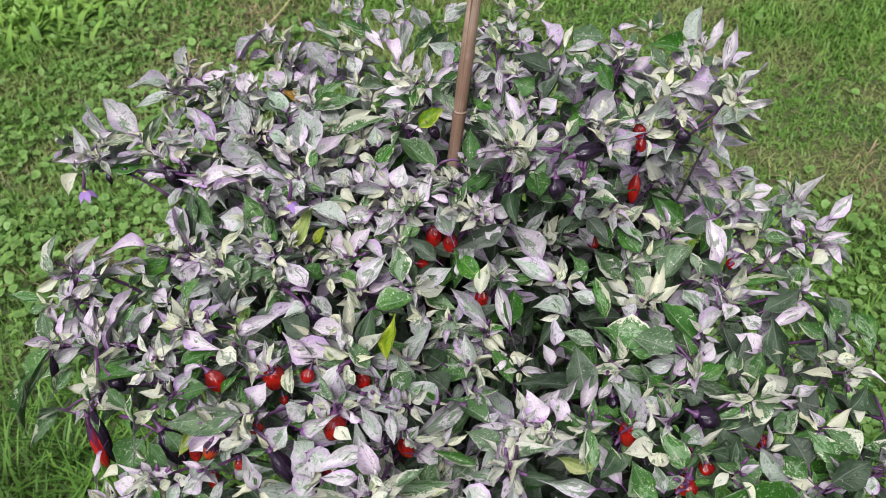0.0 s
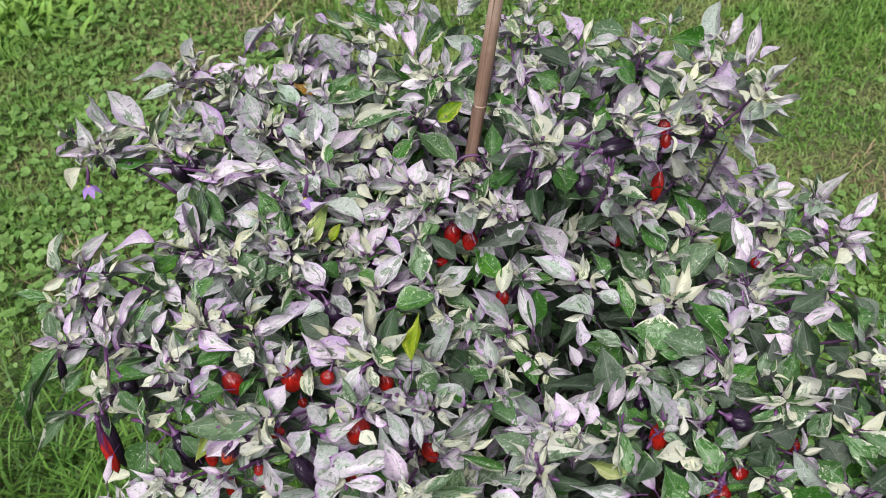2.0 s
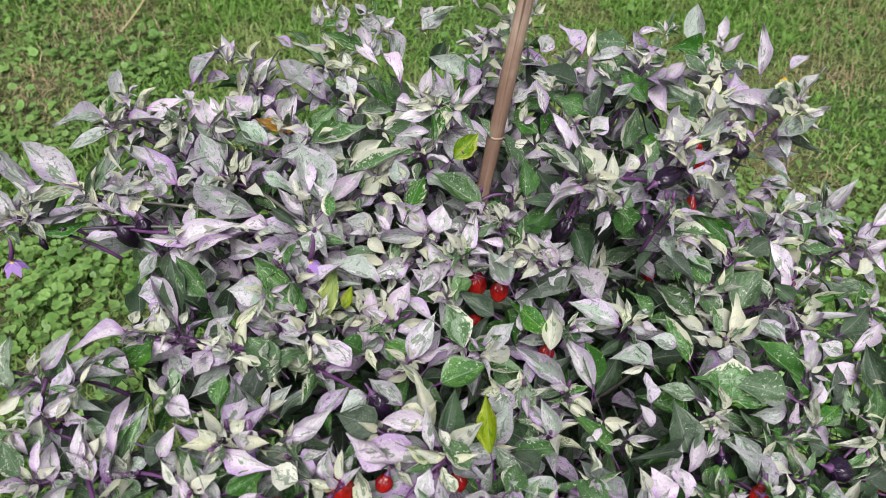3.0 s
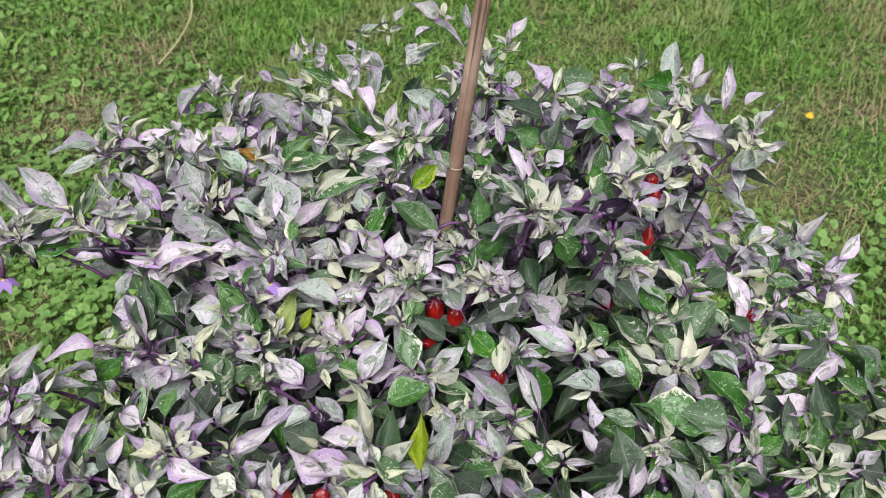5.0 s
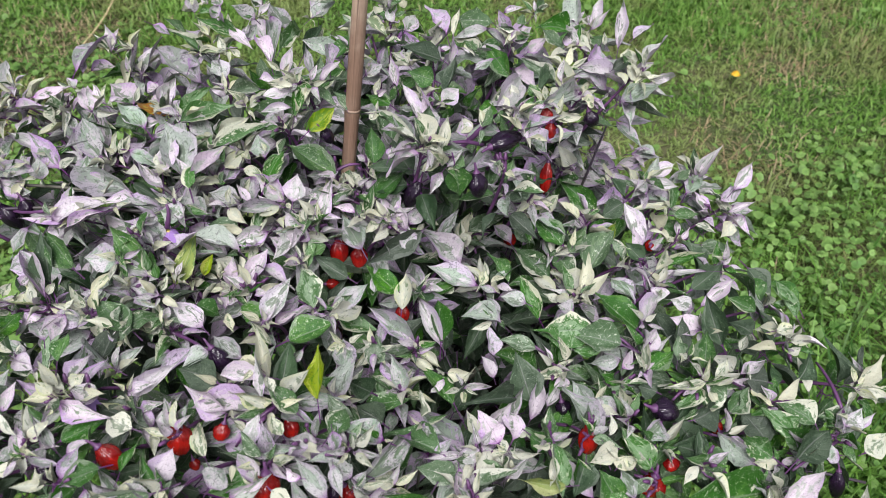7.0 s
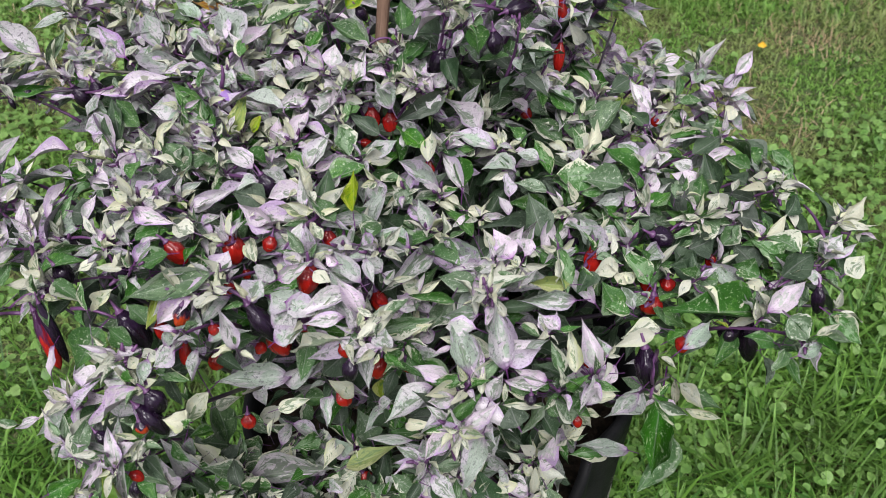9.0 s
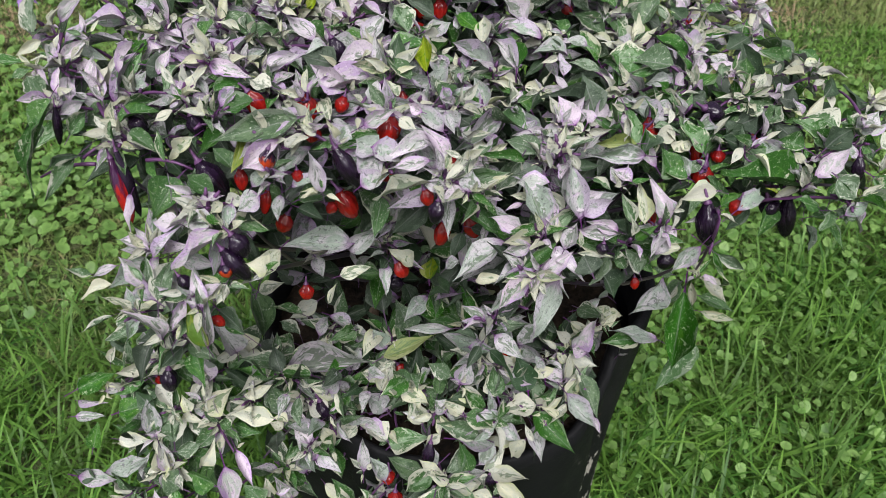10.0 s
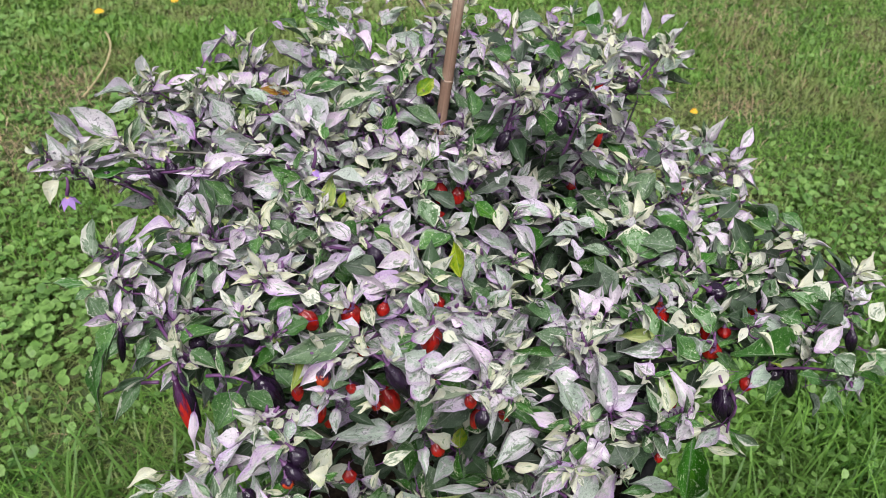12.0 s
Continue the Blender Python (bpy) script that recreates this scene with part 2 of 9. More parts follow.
def blade_material(name, one, two, three, thin):
    g = Nodes(name)
    luck = g.chance(True)
    v = g.split(g.where("UV"))[1]
    patch = g.noise(g.where("Object"), 2.6, 4.0, 0.65)
    colour = g.mix(luck, one, two)
    colour = g.mix(g.ramp(patch, 0.47, 0.60), colour, three)
    # darker at the root end of v, with tone differing from blade to blade
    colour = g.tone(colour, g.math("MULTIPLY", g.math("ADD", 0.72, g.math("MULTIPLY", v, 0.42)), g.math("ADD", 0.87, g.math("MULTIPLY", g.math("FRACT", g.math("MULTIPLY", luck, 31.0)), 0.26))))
    clump = g.noise(g.where("Object"), 9.0, 3.0, 0.6)
    colour = g.tone(colour, g.math("ADD", 0.65, g.math("MULTIPLY", clump, 0.8)))
    return g.finish(colour, 0.5, None, 0.35, thin)


STEM, VIOLET, BAMBOO, BAG, SOIL, GROUND = stem_material(), violet_material(), bamboo_material(), bag_material(), soil_material(), ground_material()
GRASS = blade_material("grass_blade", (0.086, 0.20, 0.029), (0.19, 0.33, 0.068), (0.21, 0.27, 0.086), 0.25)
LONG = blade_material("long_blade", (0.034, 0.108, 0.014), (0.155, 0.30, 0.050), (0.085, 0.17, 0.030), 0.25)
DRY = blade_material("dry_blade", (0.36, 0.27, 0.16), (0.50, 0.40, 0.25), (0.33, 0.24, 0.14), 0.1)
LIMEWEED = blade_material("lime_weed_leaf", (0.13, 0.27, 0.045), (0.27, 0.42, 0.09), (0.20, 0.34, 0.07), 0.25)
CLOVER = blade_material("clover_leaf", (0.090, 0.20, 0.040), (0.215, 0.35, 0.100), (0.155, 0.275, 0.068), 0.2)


def plain(name, colour, rough=0.5):
    g = Nodes(name)
    n = g.noise(g.where("Object"), 90.0, 2.0)
    return g.finish(g.tone(g.mix(0.0, colour, colour), g.math("ADD", 0.75, g.math("MULTIPLY", n, 0.5))), rough)


PETAL, STAMEN, YELLOW, TWIG, NODE, SEAM = plain("violet_petal", (0.30, 0.17, 0.46)), plain("stamen", (0.55, 0.42, 0.12)), plain("yellow_petal", (0.75, 0.42, 0.02)), plain("dry_stalk", (0.50, 0.40, 0.23), 0.8), plain("cane_ring", (0.36, 0.25, 0.19), 0.7), plain("seam_thread", (0.075, 0.075, 0.08), 0.6)


# ---------------------------------------------------------------- mesh helpers
def mesh_of(name, verts, faces, mats, uvs=None, slots=None, smooth=True):
    me = bpy.data.meshes.new(name)
    me.from_pydata(verts, [], faces)
    for m in mats:
        me.materials.append(m)
    if uvs is not None:
        layer = me.uv_layers.new(name="UVMap")
        idx = np.zeros(len(me.loops), dtype=np.int32)
        me.loops.foreach_get("vertex_index", idx)
        layer.data.foreach_set("uv", np.asarray(uvs, dtype=np.float32)[idx].ravel())
    if slots is not None:
        me.polygons.foreach_set("material_index", np.asarray(slots, dtype=np.int32))
    if smooth:
        me.polygons.foreach_set("use_smooth", np.ones(len(me.polygons), dtype=bool))
    me.update()
    return me


def part(name, me, parent, label=""):
    ob = new(name, me)
    ob.parent = parent
    return tagged(ob, label) if label else ob


def tube(points, radii, sides=7):
    """Verts and faces of a tapered tube along points."""
    verts, faces = [], []
    n = len(points)
    for i, (p, r) in enumerate(zip(points, radii)):
        way = (Vector(points[min(i + 1, n - 1)]) - Vector(points[max(i - 1, 0)])).normalized()
        a = way.orthogonal().normalized()
        b = way.cross(a)
        for k in range(sides):
            t = 2 * math.pi * k / sides
            verts.append(tuple(Vector(p) + (a * math.cos(t) + b * math.sin(t)) * r))
    for i in range(n - 1):
        for k in range(sides):
            m = (k + 1) % sides
            faces.append((i * sides + k, i * sides + m, (i + 1) * sides + m, (i + 1) * sides + k))
    faces.append(tuple(range(sides - 1, -1, -1)))
    faces.append(tuple((n - 1) * sides + k for k in range(sides)))
    return verts, faces


def bend(a, b, sag, steps):
    """Points from a to b on an arc that bows by the vector sag."""
    a, b, sag = Vector(a), Vector(b), Vector(sag)
    return [a.lerp(b, i / steps) + sag * (4 * (i / steps) * (1 - i / steps)) for i in range(steps + 1)]


# ---------------------------------------------------------------- ground and lawn
gv = [(-60, -60, 0), (60, -60, 0), (60, 60, 0), (-60, 60, 0)]
ground = new("ground", mesh_of("ground", gv, [(0, 1, 2, 3)], [GROUND], smooth=False))
tagged(ground, "brown soil and thatch under a patchy green lawn", "ground", kind="structure")

rng = np.random.default_rng(7)
BARE = ((1.36, 1.71, 0.15), (2.0, 2.42, 0.32), (-0.70, 2.98, 0.32), (2.2, 2.85, 0.30), (-0.95, 1.55, 0.12), (2.45, 2.1, 0.24), (0.9, 3.4, 0.3), (-0.90, 2.50, 0.17), (-0.32, 1.95, 0.13), (1.74, 2.1, 0.11))
BAG_AT, BAG_R = (0.095, 0.568), 0.262


def bareness(x, y):
    f = np.zeros_like(x)
    for cx, cy, r in BARE:
        d = np.hypot(x - cx, (y - cy) * 0.9) / r
        f = np.maximum(f, np.clip(1.3 - d, 0, 1))
    return f


def waves(x, y, seed):
    """A smooth patchy field between 0 and 1."""
    r = np.random.default_rng(seed)
    f = np.zeros_like(x)
    for k in range(9):
        a, w, p = r.uniform(0, 6.28), r.uniform(2.0, 9.0), r.uniform(0, 6.28)
        f += np.sin((x * np.cos(a) + y * np.sin(a)) * w + p) / (1 + 0.12 * w)
    return 0.5 + 0.5 * np.tanh(f * 0.7)


def clover_share(x, y):
    """How much of the lawn is low round-leaved weeds."""
    left = np.clip((-0.30 - x) * 3.0, 0, 1) * np.clip((y - 1.0) * 2.0, 0, 1) * np.clip((x + 2.9 - 0.8 * waves(x, y, 4)) * 1.5, 0, 1) * np.clip((4.1 - 0.8 * waves(x, y, 6) - y) * 1.5, 0, 1)
    right = np.clip((x - 0.25) * 5.0, 0, 1) * np.clip((y - 0.42 - 0.45 * np.clip(x - 0.45, 0, 1)) * 4.0, 0.5, 1) * np.clip((1.75 - y) * 2.0, 0, 1) * np.clip((2.7 - 0.8 * waves(x, y, 9) - x) * 1.5, 0, 1)
    return np.clip(np.maximum(left, right) * (0.45 + 0.8 * waves(x, y, 3)), 0, 1)


def long_share(x, y):
    """Unmown long grass near the bag."""
    near = np.clip((1.25 - y) * 2.2, 0, 1) * np.clip((1.75 + 0.5 * waves(x, y, 17) - np.hypot((x - 0.2) * 0.8, y - 0.6)) * 0.9, 0, 1)
    return near * np.clip(1.15 - clover_share(x, y) * 0.9, 0, 1)


def scatter(n, box):
    x = rng.uniform(box[0], box[1], n)
    y = rng.uniform(box[2], box[3], n)
    keep = np.hypot(x - BAG_AT[0], y - BAG_AT[1]) > BAG_R + 0.01
    return x[keep], y[keep]


def blades(name, x, y, length, width, mat, lean=0.7):
    """One mesh of bent grass blades."""
    n = len(x)
    a = rng.uniform(0, 2 * math.pi, n)
    tilt = rng.uniform(0.15, 1.0, n) * lean
    dx, dy = np.cos(a), np.sin(a)
    sx, sy = -dy * width / 2, dx * width / 2
    verts = np.zeros((n, 7, 3))
    uv = np.zeros((n, 7, 2))
    for i, (s, w) in enumerate(((0.0, 0.9), (0.45, 1.0), (0.8, 0.6))):
        out = length * s * (np.sin(tilt) * 0.6 + np.sin(tilt) * s * 0.8)
        up = length * s * np.cos(tilt * (0.5 + 0.7 * s))
        for k, g in ((0, -1), (1, 1)):
            verts[:, 2 * i + k, 0] = x + dx * out + sx * w * g
            verts[:, 2 * i + k, 1] = y + dy * out + sy * w * g
            verts[:, 2 * i + k, 2] = up
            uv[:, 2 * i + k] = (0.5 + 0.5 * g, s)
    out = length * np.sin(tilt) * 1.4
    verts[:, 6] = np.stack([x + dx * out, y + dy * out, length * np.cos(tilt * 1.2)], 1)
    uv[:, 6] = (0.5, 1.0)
    verts[:, :, 2] = np.maximum(verts[:, :, 2], 0.002) - 0.001
    base = np.arange(n)[:, None] * 7
    quads = np.concatenate([base + np.array([0, 1, 3, 2]), base + np.array([2, 3, 5, 4])])
    tris = base + np.array([4, 5, 6])
    me = bpy.data.meshes.new(name)
    nv, nq, nt = n * 7, len(quads), len(tris)
    me.vertices.add(nv)
    me.vertices.foreach_set("co", verts.astype(np.float32).ravel())
    loops = np.concatenate([quads.ravel(), tris.ravel()]).astype(np.int32)
    me.loops.add(len(loops))
    me.loops.foreach_set("vertex_index", loops)
    me.polygons.add(nq + nt)
    me.polygons.foreach_set("loop_start", np.concatenate([np.arange(nq) * 4, nq * 4 + np.arange(nt) * 3]).astype(np.int32))
    me.polygons.foreach_set("use_smooth", np.ones(nq + nt, dtype=bool))
    layer = me.uv_layers.new(name="UVMap")
    layer.data.foreach_set("uv", uv.reshape(-1, 2)[loops].astype(np.float32).ravel())
    me.materials.append(mat)
    me.update(calc_edges=True)
    me.validate()
    return new(name, me)


def lawn():
    # short turf, thinning out far from the plant
    x, y = scatter(1480000, (-6.0, 7.0, -4.0, 8.0))
    away = np.hypot((x - 0.6) / 3.4, (y - 2.2) / 2.7) + 0.22 * (waves(x, y, 31) - 0.5)
    thick = np.clip((1.35 - away) / 0.5, 0.04, 1)
    keep = rng.uniform(0, 1, len(x)) < thick * (1 - 0.6 * bareness(x, y) - 0.15 * clover_share(x, y)) * (1 - 0.5 * long_share(x, y))
    x, y = x[keep], y[keep]
    length = rng.uniform(0.026, 0.062, len(x)) * (0.6 + 0.8 * waves(x, y, 11)) * np.where(y > 1.6, 0.85, 1.0)
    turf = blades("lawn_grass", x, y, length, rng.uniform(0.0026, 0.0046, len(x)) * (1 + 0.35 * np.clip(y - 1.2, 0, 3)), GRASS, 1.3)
    tagged(turf, "short patchy green lawn grass around the bag", "grass", kind="stuff")
    # tufts of long grass
    x, y = scatter(230000, (-2.6, 3.0, -1.8, 1.3))
    keep = rng.uniform(0, 1, len(x)) < 0.75 * long_share(x, y) * (0.35 + 0.65 * waves(x, y, 21))
    x, y = x[keep], y[keep]
    # blades draw together into tufts
    tx, ty = np.round(x / 0.075) * 0.075, np.round(y / 0.075) * 0.075
    hx, hy = 0.03 * np.sin(tx * 341.0 + ty * 97.0), 0.03 * np.sin(tx * 173.0 - ty * 281.0)
    pull = rng.uniform(0.25, 0.9, len(x)) * (rng.uniform(0, 1, len(x)) < 0.7)
    x, y = x + (tx + hx - x) * pull, y + (ty + hy - y) * pull
    away = np.hypot(x - BAG_AT[0], y - BAG_AT[1]) > BAG_R + 0.01
    x, y = x[away], y[away]
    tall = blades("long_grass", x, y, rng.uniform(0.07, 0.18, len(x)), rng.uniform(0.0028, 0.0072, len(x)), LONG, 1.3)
    tagged(tall, "long bent green grass blades beside the bag", "grass", kind="stuff")
    # dry blades
    x, y = scatter(60000, (-3.0, 4.2, 0.2, 4.6))
    keep = rng.uniform(0, 1, len(x)) < (0.05 + 0.08 * waves(x, y, 5)) * np.clip((y - 0.9) * 2.5, 0, 1) * np.clip((3.6 - np.abs(x - 0.6)) * 1.2, 0, 1) * np.clip((4.6 - y) * 1.5, 0, 1)
    xs, ys = [x[keep]], [y[keep]]
    for cx, cy, r in BARE:
        n = int(9000 * r * r)
        a, d = rng.uniform(0, 2 * math.pi, n), rng.uniform(0, 1, n) ** 0.7 * r * 1.35
        wild = 0.7 + 0.5 * waves(np.cos(a) * 0.6 + cx, np.sin(a) * 0.6 + cy, 8)
        xs.append(cx + np.cos(a) * d * wild)
        ys.append(cy + np.sin(a) * d * wild)
    x, y = np.concatenate(xs), np.concatenate(ys)
    straw = blades("dry_grass", x, y, rng.uniform(0.02, 0.06, len(x)), rng.uniform(0.002, 0.0035, len(x)), DRY, 1.5)
    tagged(straw, "dry straw-coloured grass on bare lawn patches", "dry grass", kind="stuff")


def weeds():
    """Round scalloped leaves of low lawn weeds, each on a short stalk height."""
    x, y = scatter(120000, (-3.0, 2.8, 0.1, 4.2))
    share = clover_share(x, y)
    thin_out = np.where(y > 1.8, 0.42, 1.0)
    keep = rng.uniform(0, 1, len(x)) < share * (1 - 0.8 * bareness(x, y)) * np.where(x > 0.2, 0.78, 0.70) * thin_out + 0.015
    x, y = x[keep], y[keep]
    n = len(x)
    r = rng.uniform(0.0045, 0.0125, n) * np.where(y > 1.3, np.where(x > 0.2, 1.15, 1.25), 1.0)
    h = rng.uniform(0.016, 0.085, n) * np.where(y < 1.6, 1.0, 0.55)
    a = rng.uniform(0, 2 * math.pi, n)
    tip, tdir = rng.uniform(0.0, 0.65, n), rng.uniform(0, 2 * math.pi, n)
    k = 12
    ang = np.linspace(0.10, 2 * math.pi - 0.10, k)
    rad = (1.0 + 0.07 * np.cos(ang * 5)) * (0.72 + 0.28 * np.clip(np.minimum(ang, 2 * math.pi - ang), 0, 1))
    verts = np.zeros((n, k + 1, 3))
    px = np.cos(ang[None] + a[:, None]) * rad * r[:, None]
    py = np.sin(ang[None] + a[:, None]) * rad * r[:, None]
    slope = px * np.cos(tdir)[:, None] + py * np.sin(tdir)[:, None]
    verts[:, 0] = np.stack([x, y, h - 0.12 * r], 1)
    verts[:, 1:, 0] = x[:, None] + px
    verts[:, 1:, 1] = y[:, None] + py
    verts[:, 1:, 2] = h[:, None] + slope * np.tan(tip)[:, None] + 0.14 * r[:, None] * np.cos(ang * 2)[None]
    verts[:, :, 2] = np.maximum(verts[:, :, 2], 0.003)
    base = np.arange(n)[:, None] * (k + 1)
    tris = np.concatenate([base + np.array([0, i + 1, i + 2]) for i in range(k - 1)])
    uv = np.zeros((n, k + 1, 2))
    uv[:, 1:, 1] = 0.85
    me = mesh_of("lawn_weed", verts.reshape(-1, 3).tolist(), tris.tolist(), [CLOVER], uv.reshape(-1, 2))
    ob = new("lawn_weed", me)
    tagged(ob, "low round-leaved green weeds spreading through the lawn", "weeds", kind="stuff")


lawn()
weeds()

# a taller, paler weed clump in the lawn
cx, cy = rng.normal(-1.72, 0.16, 900), rng.normal(3.02, 0.13, 900)
clump = blades("leafy_weed", cx, cy, rng.uniform(0.05, 0.12, 900), rng.uniform(0.016, 0.034, 900), LIMEWEED, 1.35)
tagged(clump, "tall pale green leafy weed clump in the lawn", "weeds", kind="stuff")


def dandelion(x, y, r):
    ob = new("dandelion")
    ob.location = (x, y, 0)
    tagged(ob, "small yellow dandelion flower in the lawn", "flower", "dandelions in the lawn")
    v, f = tube(bend((0, 0, 0), (0.006, 0, 0.05), (0.004, 0, 0), 4), [0.0016] * 5, 6)
    part("stalk", mesh_of("stalk", v, f, [GRASS]), ob)
    verts, faces = [], []
    for ring, (n, rr, zz) in enumerate(((14, 1.0, 0.050), (10, 0.65, 0.055), (6, 0.35, 0.058))):
        for i in range(n):
            a = 2 * math.pi * (i + 0.4 * ring) / n
            b = len(verts)
            for s, w, z in ((0.1, 0.06, 0.0), (0.7, 0.24, 0.003), (1.0, 0.16, -0.002)):
                for g in (-1, 1):
                    verts.append((0.006 + r * rr * (s * math.cos(a) - g * w * math.sin(a)), r * rr * (s * math.sin(a) + g * w * math.cos(a)), zz + z))
            faces += [(b, b + 1, b + 3, b + 2), (b + 2, b + 3, b + 5, b + 4)]
    part("flower_head", mesh_of("flower_head", verts, faces, [YELLOW]), ob)


dandelion(1.51, 2.06, 0.014)
dandelion(-0.61, 3.60, 0.022)
dandelion(-0.28, 3.65, 0.018)

v, f = tube(bend((-0.57, 3.34, 0.055), (-0.64, 2.79, 0.040), (0.055, 0.0, 0.015), 12), [0.0042 - 0.0001 * i for i in range(13)], 6)
tagged(new("dry_stalk", mesh_of("dry_stalk", v, f, [TWIG])), "thin dry bent plant stalk lying on the lawn", "stalk")


# ---------------------------------------------------------------- grow bag
def bag_radius(a, z):
    """Outer radius of the slack fabric wall at an angle and height."""
    wob = 0.004 * math.sin(3 * a + 0.6) + 0.003 * math.sin(7 * a + 9 * z) + 0.002 * math.sin(13 * a - 17 * z)
    crease = -0.010 * math.exp(-((a + 0.93) / 0.05) ** 2) if a < 3.2 else -0.010 * math.exp(-((a - 2 * math.pi + 0.93) / 0.05) ** 2)
    return BAG_R - 0.003 * (1 - z / RIM) + wob + crease


RIM = 0.515


def rim_height(a):
    """The front edge sags; beside it the wall folds up to a higher corner."""
    a = (a + math.pi) % (2 * math.pi) - math.pi
    rise = min(max((a + 1.24) / 0.28, 0.0), 1.0) if a < 1.6 else min(max((2.6 - a) / 1.0, 0.0), 1.0)
    return RIM + 0.088 * rise * rise * (3 - 2 * rise) + 0.003 * math.sin(5 * a) + 0.002 * math.sin(11 * a)


def grow_bag():
    bag = new("grow_bag")
    bag.location = (BAG_AT[0], BAG_AT[1], 0)
    tagged(bag, "black fabric grow bag with scuffed paint standing on grass", "grow bag")
    seg, rows = 96, 16
    verts, faces = [], []
    for i in range(rows + 1):
        for k in range(seg):
            a = 2 * math.pi * k / seg
            z = rim_height(a) * i / rows
            r = bag_radius(a, z)
            if i == 0:
                r -= 0.008
            verts.append((r * math.cos(a), r * math.sin(a), max(z, 0.001)))
    for z_in, inset in ((0.006, 0.006), (-0.004, 0.012), (-0.10, 0.014)):
        for k in range(seg):
            a = 2 * math.pi * k / seg
            z = rim_height(a) + (0.002 if z_in > 0 else z_in)
            r = bag_radius(a, min(z, RIM)) - inset
            verts.append((r * math.cos(a), r * math.sin(a), z))
    for i in range(rows + 3):
        for k in range(seg):
            m = (k + 1) % seg
            faces.append((i * seg + k, i * seg + m, (i + 1) * seg + m, (i + 1) * seg + k))
    faces.append(tuple(range(seg - 1, -1, -1)))
    part("wall", mesh_of("bag_wall", verts, faces, [BAG]), bag)
    # sewn triangular tab of a carrying strap on the front
    def on_wall(a, z, off):
        r = bag_radius(a, z) + off
        return Vector((r * math.cos(a), r * math.sin(a), z))
    low, high = 0.362, 0.434
    corners = [on_wall(-1.886, low, 0.002), on_wall(-1.722, low, 0.002), on_wall(-1.734, high, 0.002), on_wall(-1.825, high, 0.002)]
    for i, j in ((0, 1), (1, 2), (3, 0)):
        v, f = tube([corners[i].lerp(corners[j], s / 4) for s in range(5)], [0.0009] * 5, 6)
        part("tab_seam", mesh_of("tab_seam", v, f, [SEAM]), bag, "thin pale stitched seam")
    strap_v, strap_f = [], []
    for i in range(9):
        z = 0.35 + 0.16 * i / 8
        for a in (-1.715, -1.655):
            strap_v.append(tuple(on_wall(a, z, 0.003)))
    for i in range(8):
        strap_f.append((2 * i, 2 * i + 1, 2 * i + 3, 2 * i + 2))
    part("strap", mesh_of("strap", strap_v, strap_f, [BAG]), bag, "flat black sewn strap")
    # soil
    sv, sf = [(0, 0, 0.465)], []
    for j in range(1, 11):
        for k in range(48):
            a = 2 * math.pi * k / 48
            r = (BAG_R - 0.014) * j / 10
            p = Vector((r * math.cos(a), r * math.sin(a), 0))
            sv.append((p.x, p.y, 0.462 + 0.022 * noise.noise(p * 22) + 0.008 * noise.noise(p * 70)))
    for k in range(48):
        sf.append((0, 1 + k, 1 + (k + 1) % 48))
    for j in range(9):
        for k in range(48):
            m = (k + 1) % 48
            sf.append((1 + j * 48 + k, 1 + (j + 1) * 48 + k, 1 + (j + 1) * 48 + m, 1 + j * 48 + m))
    soil = new("potting_soil", mesh_of("potting_soil", sv, sf, [SOIL]))
    soil.location = (BAG_AT[0], BAG_AT[1], 0)
    tagged(soil, "dark damp potting soil filling the bag", "soil")


grow_bag()

# ---------------------------------------------------------------- bamboo stake
STAKE_AT, STAKE_WAY = Vector((0.078, 0.651, 1.045)), Vector((0.157, 0.095, 0.983)).normalized()


def stake():
    ob = new("bamboo_stake")
    tagged(ob, "weathered brown bamboo stake leaning in the plant", "stake")
    pts, rad = [], []
    for i in range(101):
        h = -0.60 + 0.95 * i / 100
        pts.append(STAKE_AT + STAKE_WAY * h)
        node = min(abs((h - o)) for o in (-0.30, 0.0, 0.27))
        rad.append(0.0072 - 0.0012 * (h + 0.55) + 0.0007 * math.exp(-(node / 0.004) ** 2) + 0.0002 * math.sin(h * 40))
    v, f = tube(pts, rad, 14)
    part("cane", mesh_of("cane", v, f, [BAMBOO]), ob)
    for o in (-0.30, 0.0, 0.27):
        c = STAKE_AT + STAKE_WAY * o
        v, f = tube([c - STAKE_WAY * 0.0012, c, c + STAKE_WAY * 0.0012], [0.0079 - 0.0012 * (o + 0.55)] * 3, 14)
        part("cane_node", mesh_of("cane_node", v, f, [NODE]), ob, "pale ring where the cane is jointed")


stake()

# ---------------------------------------------------------------- pepper plant
plant = new("ornamental_pepper")
plant.location = (0.06, 0.54, 0.49)
tagged(plant, "bushy variegated pepper plant with lilac and cream leaves in a bag", "pepper plant")
ROOT = Vector((0.06, 0.54, 0.47))
BACK = Matrix.Translation(-plant.location)


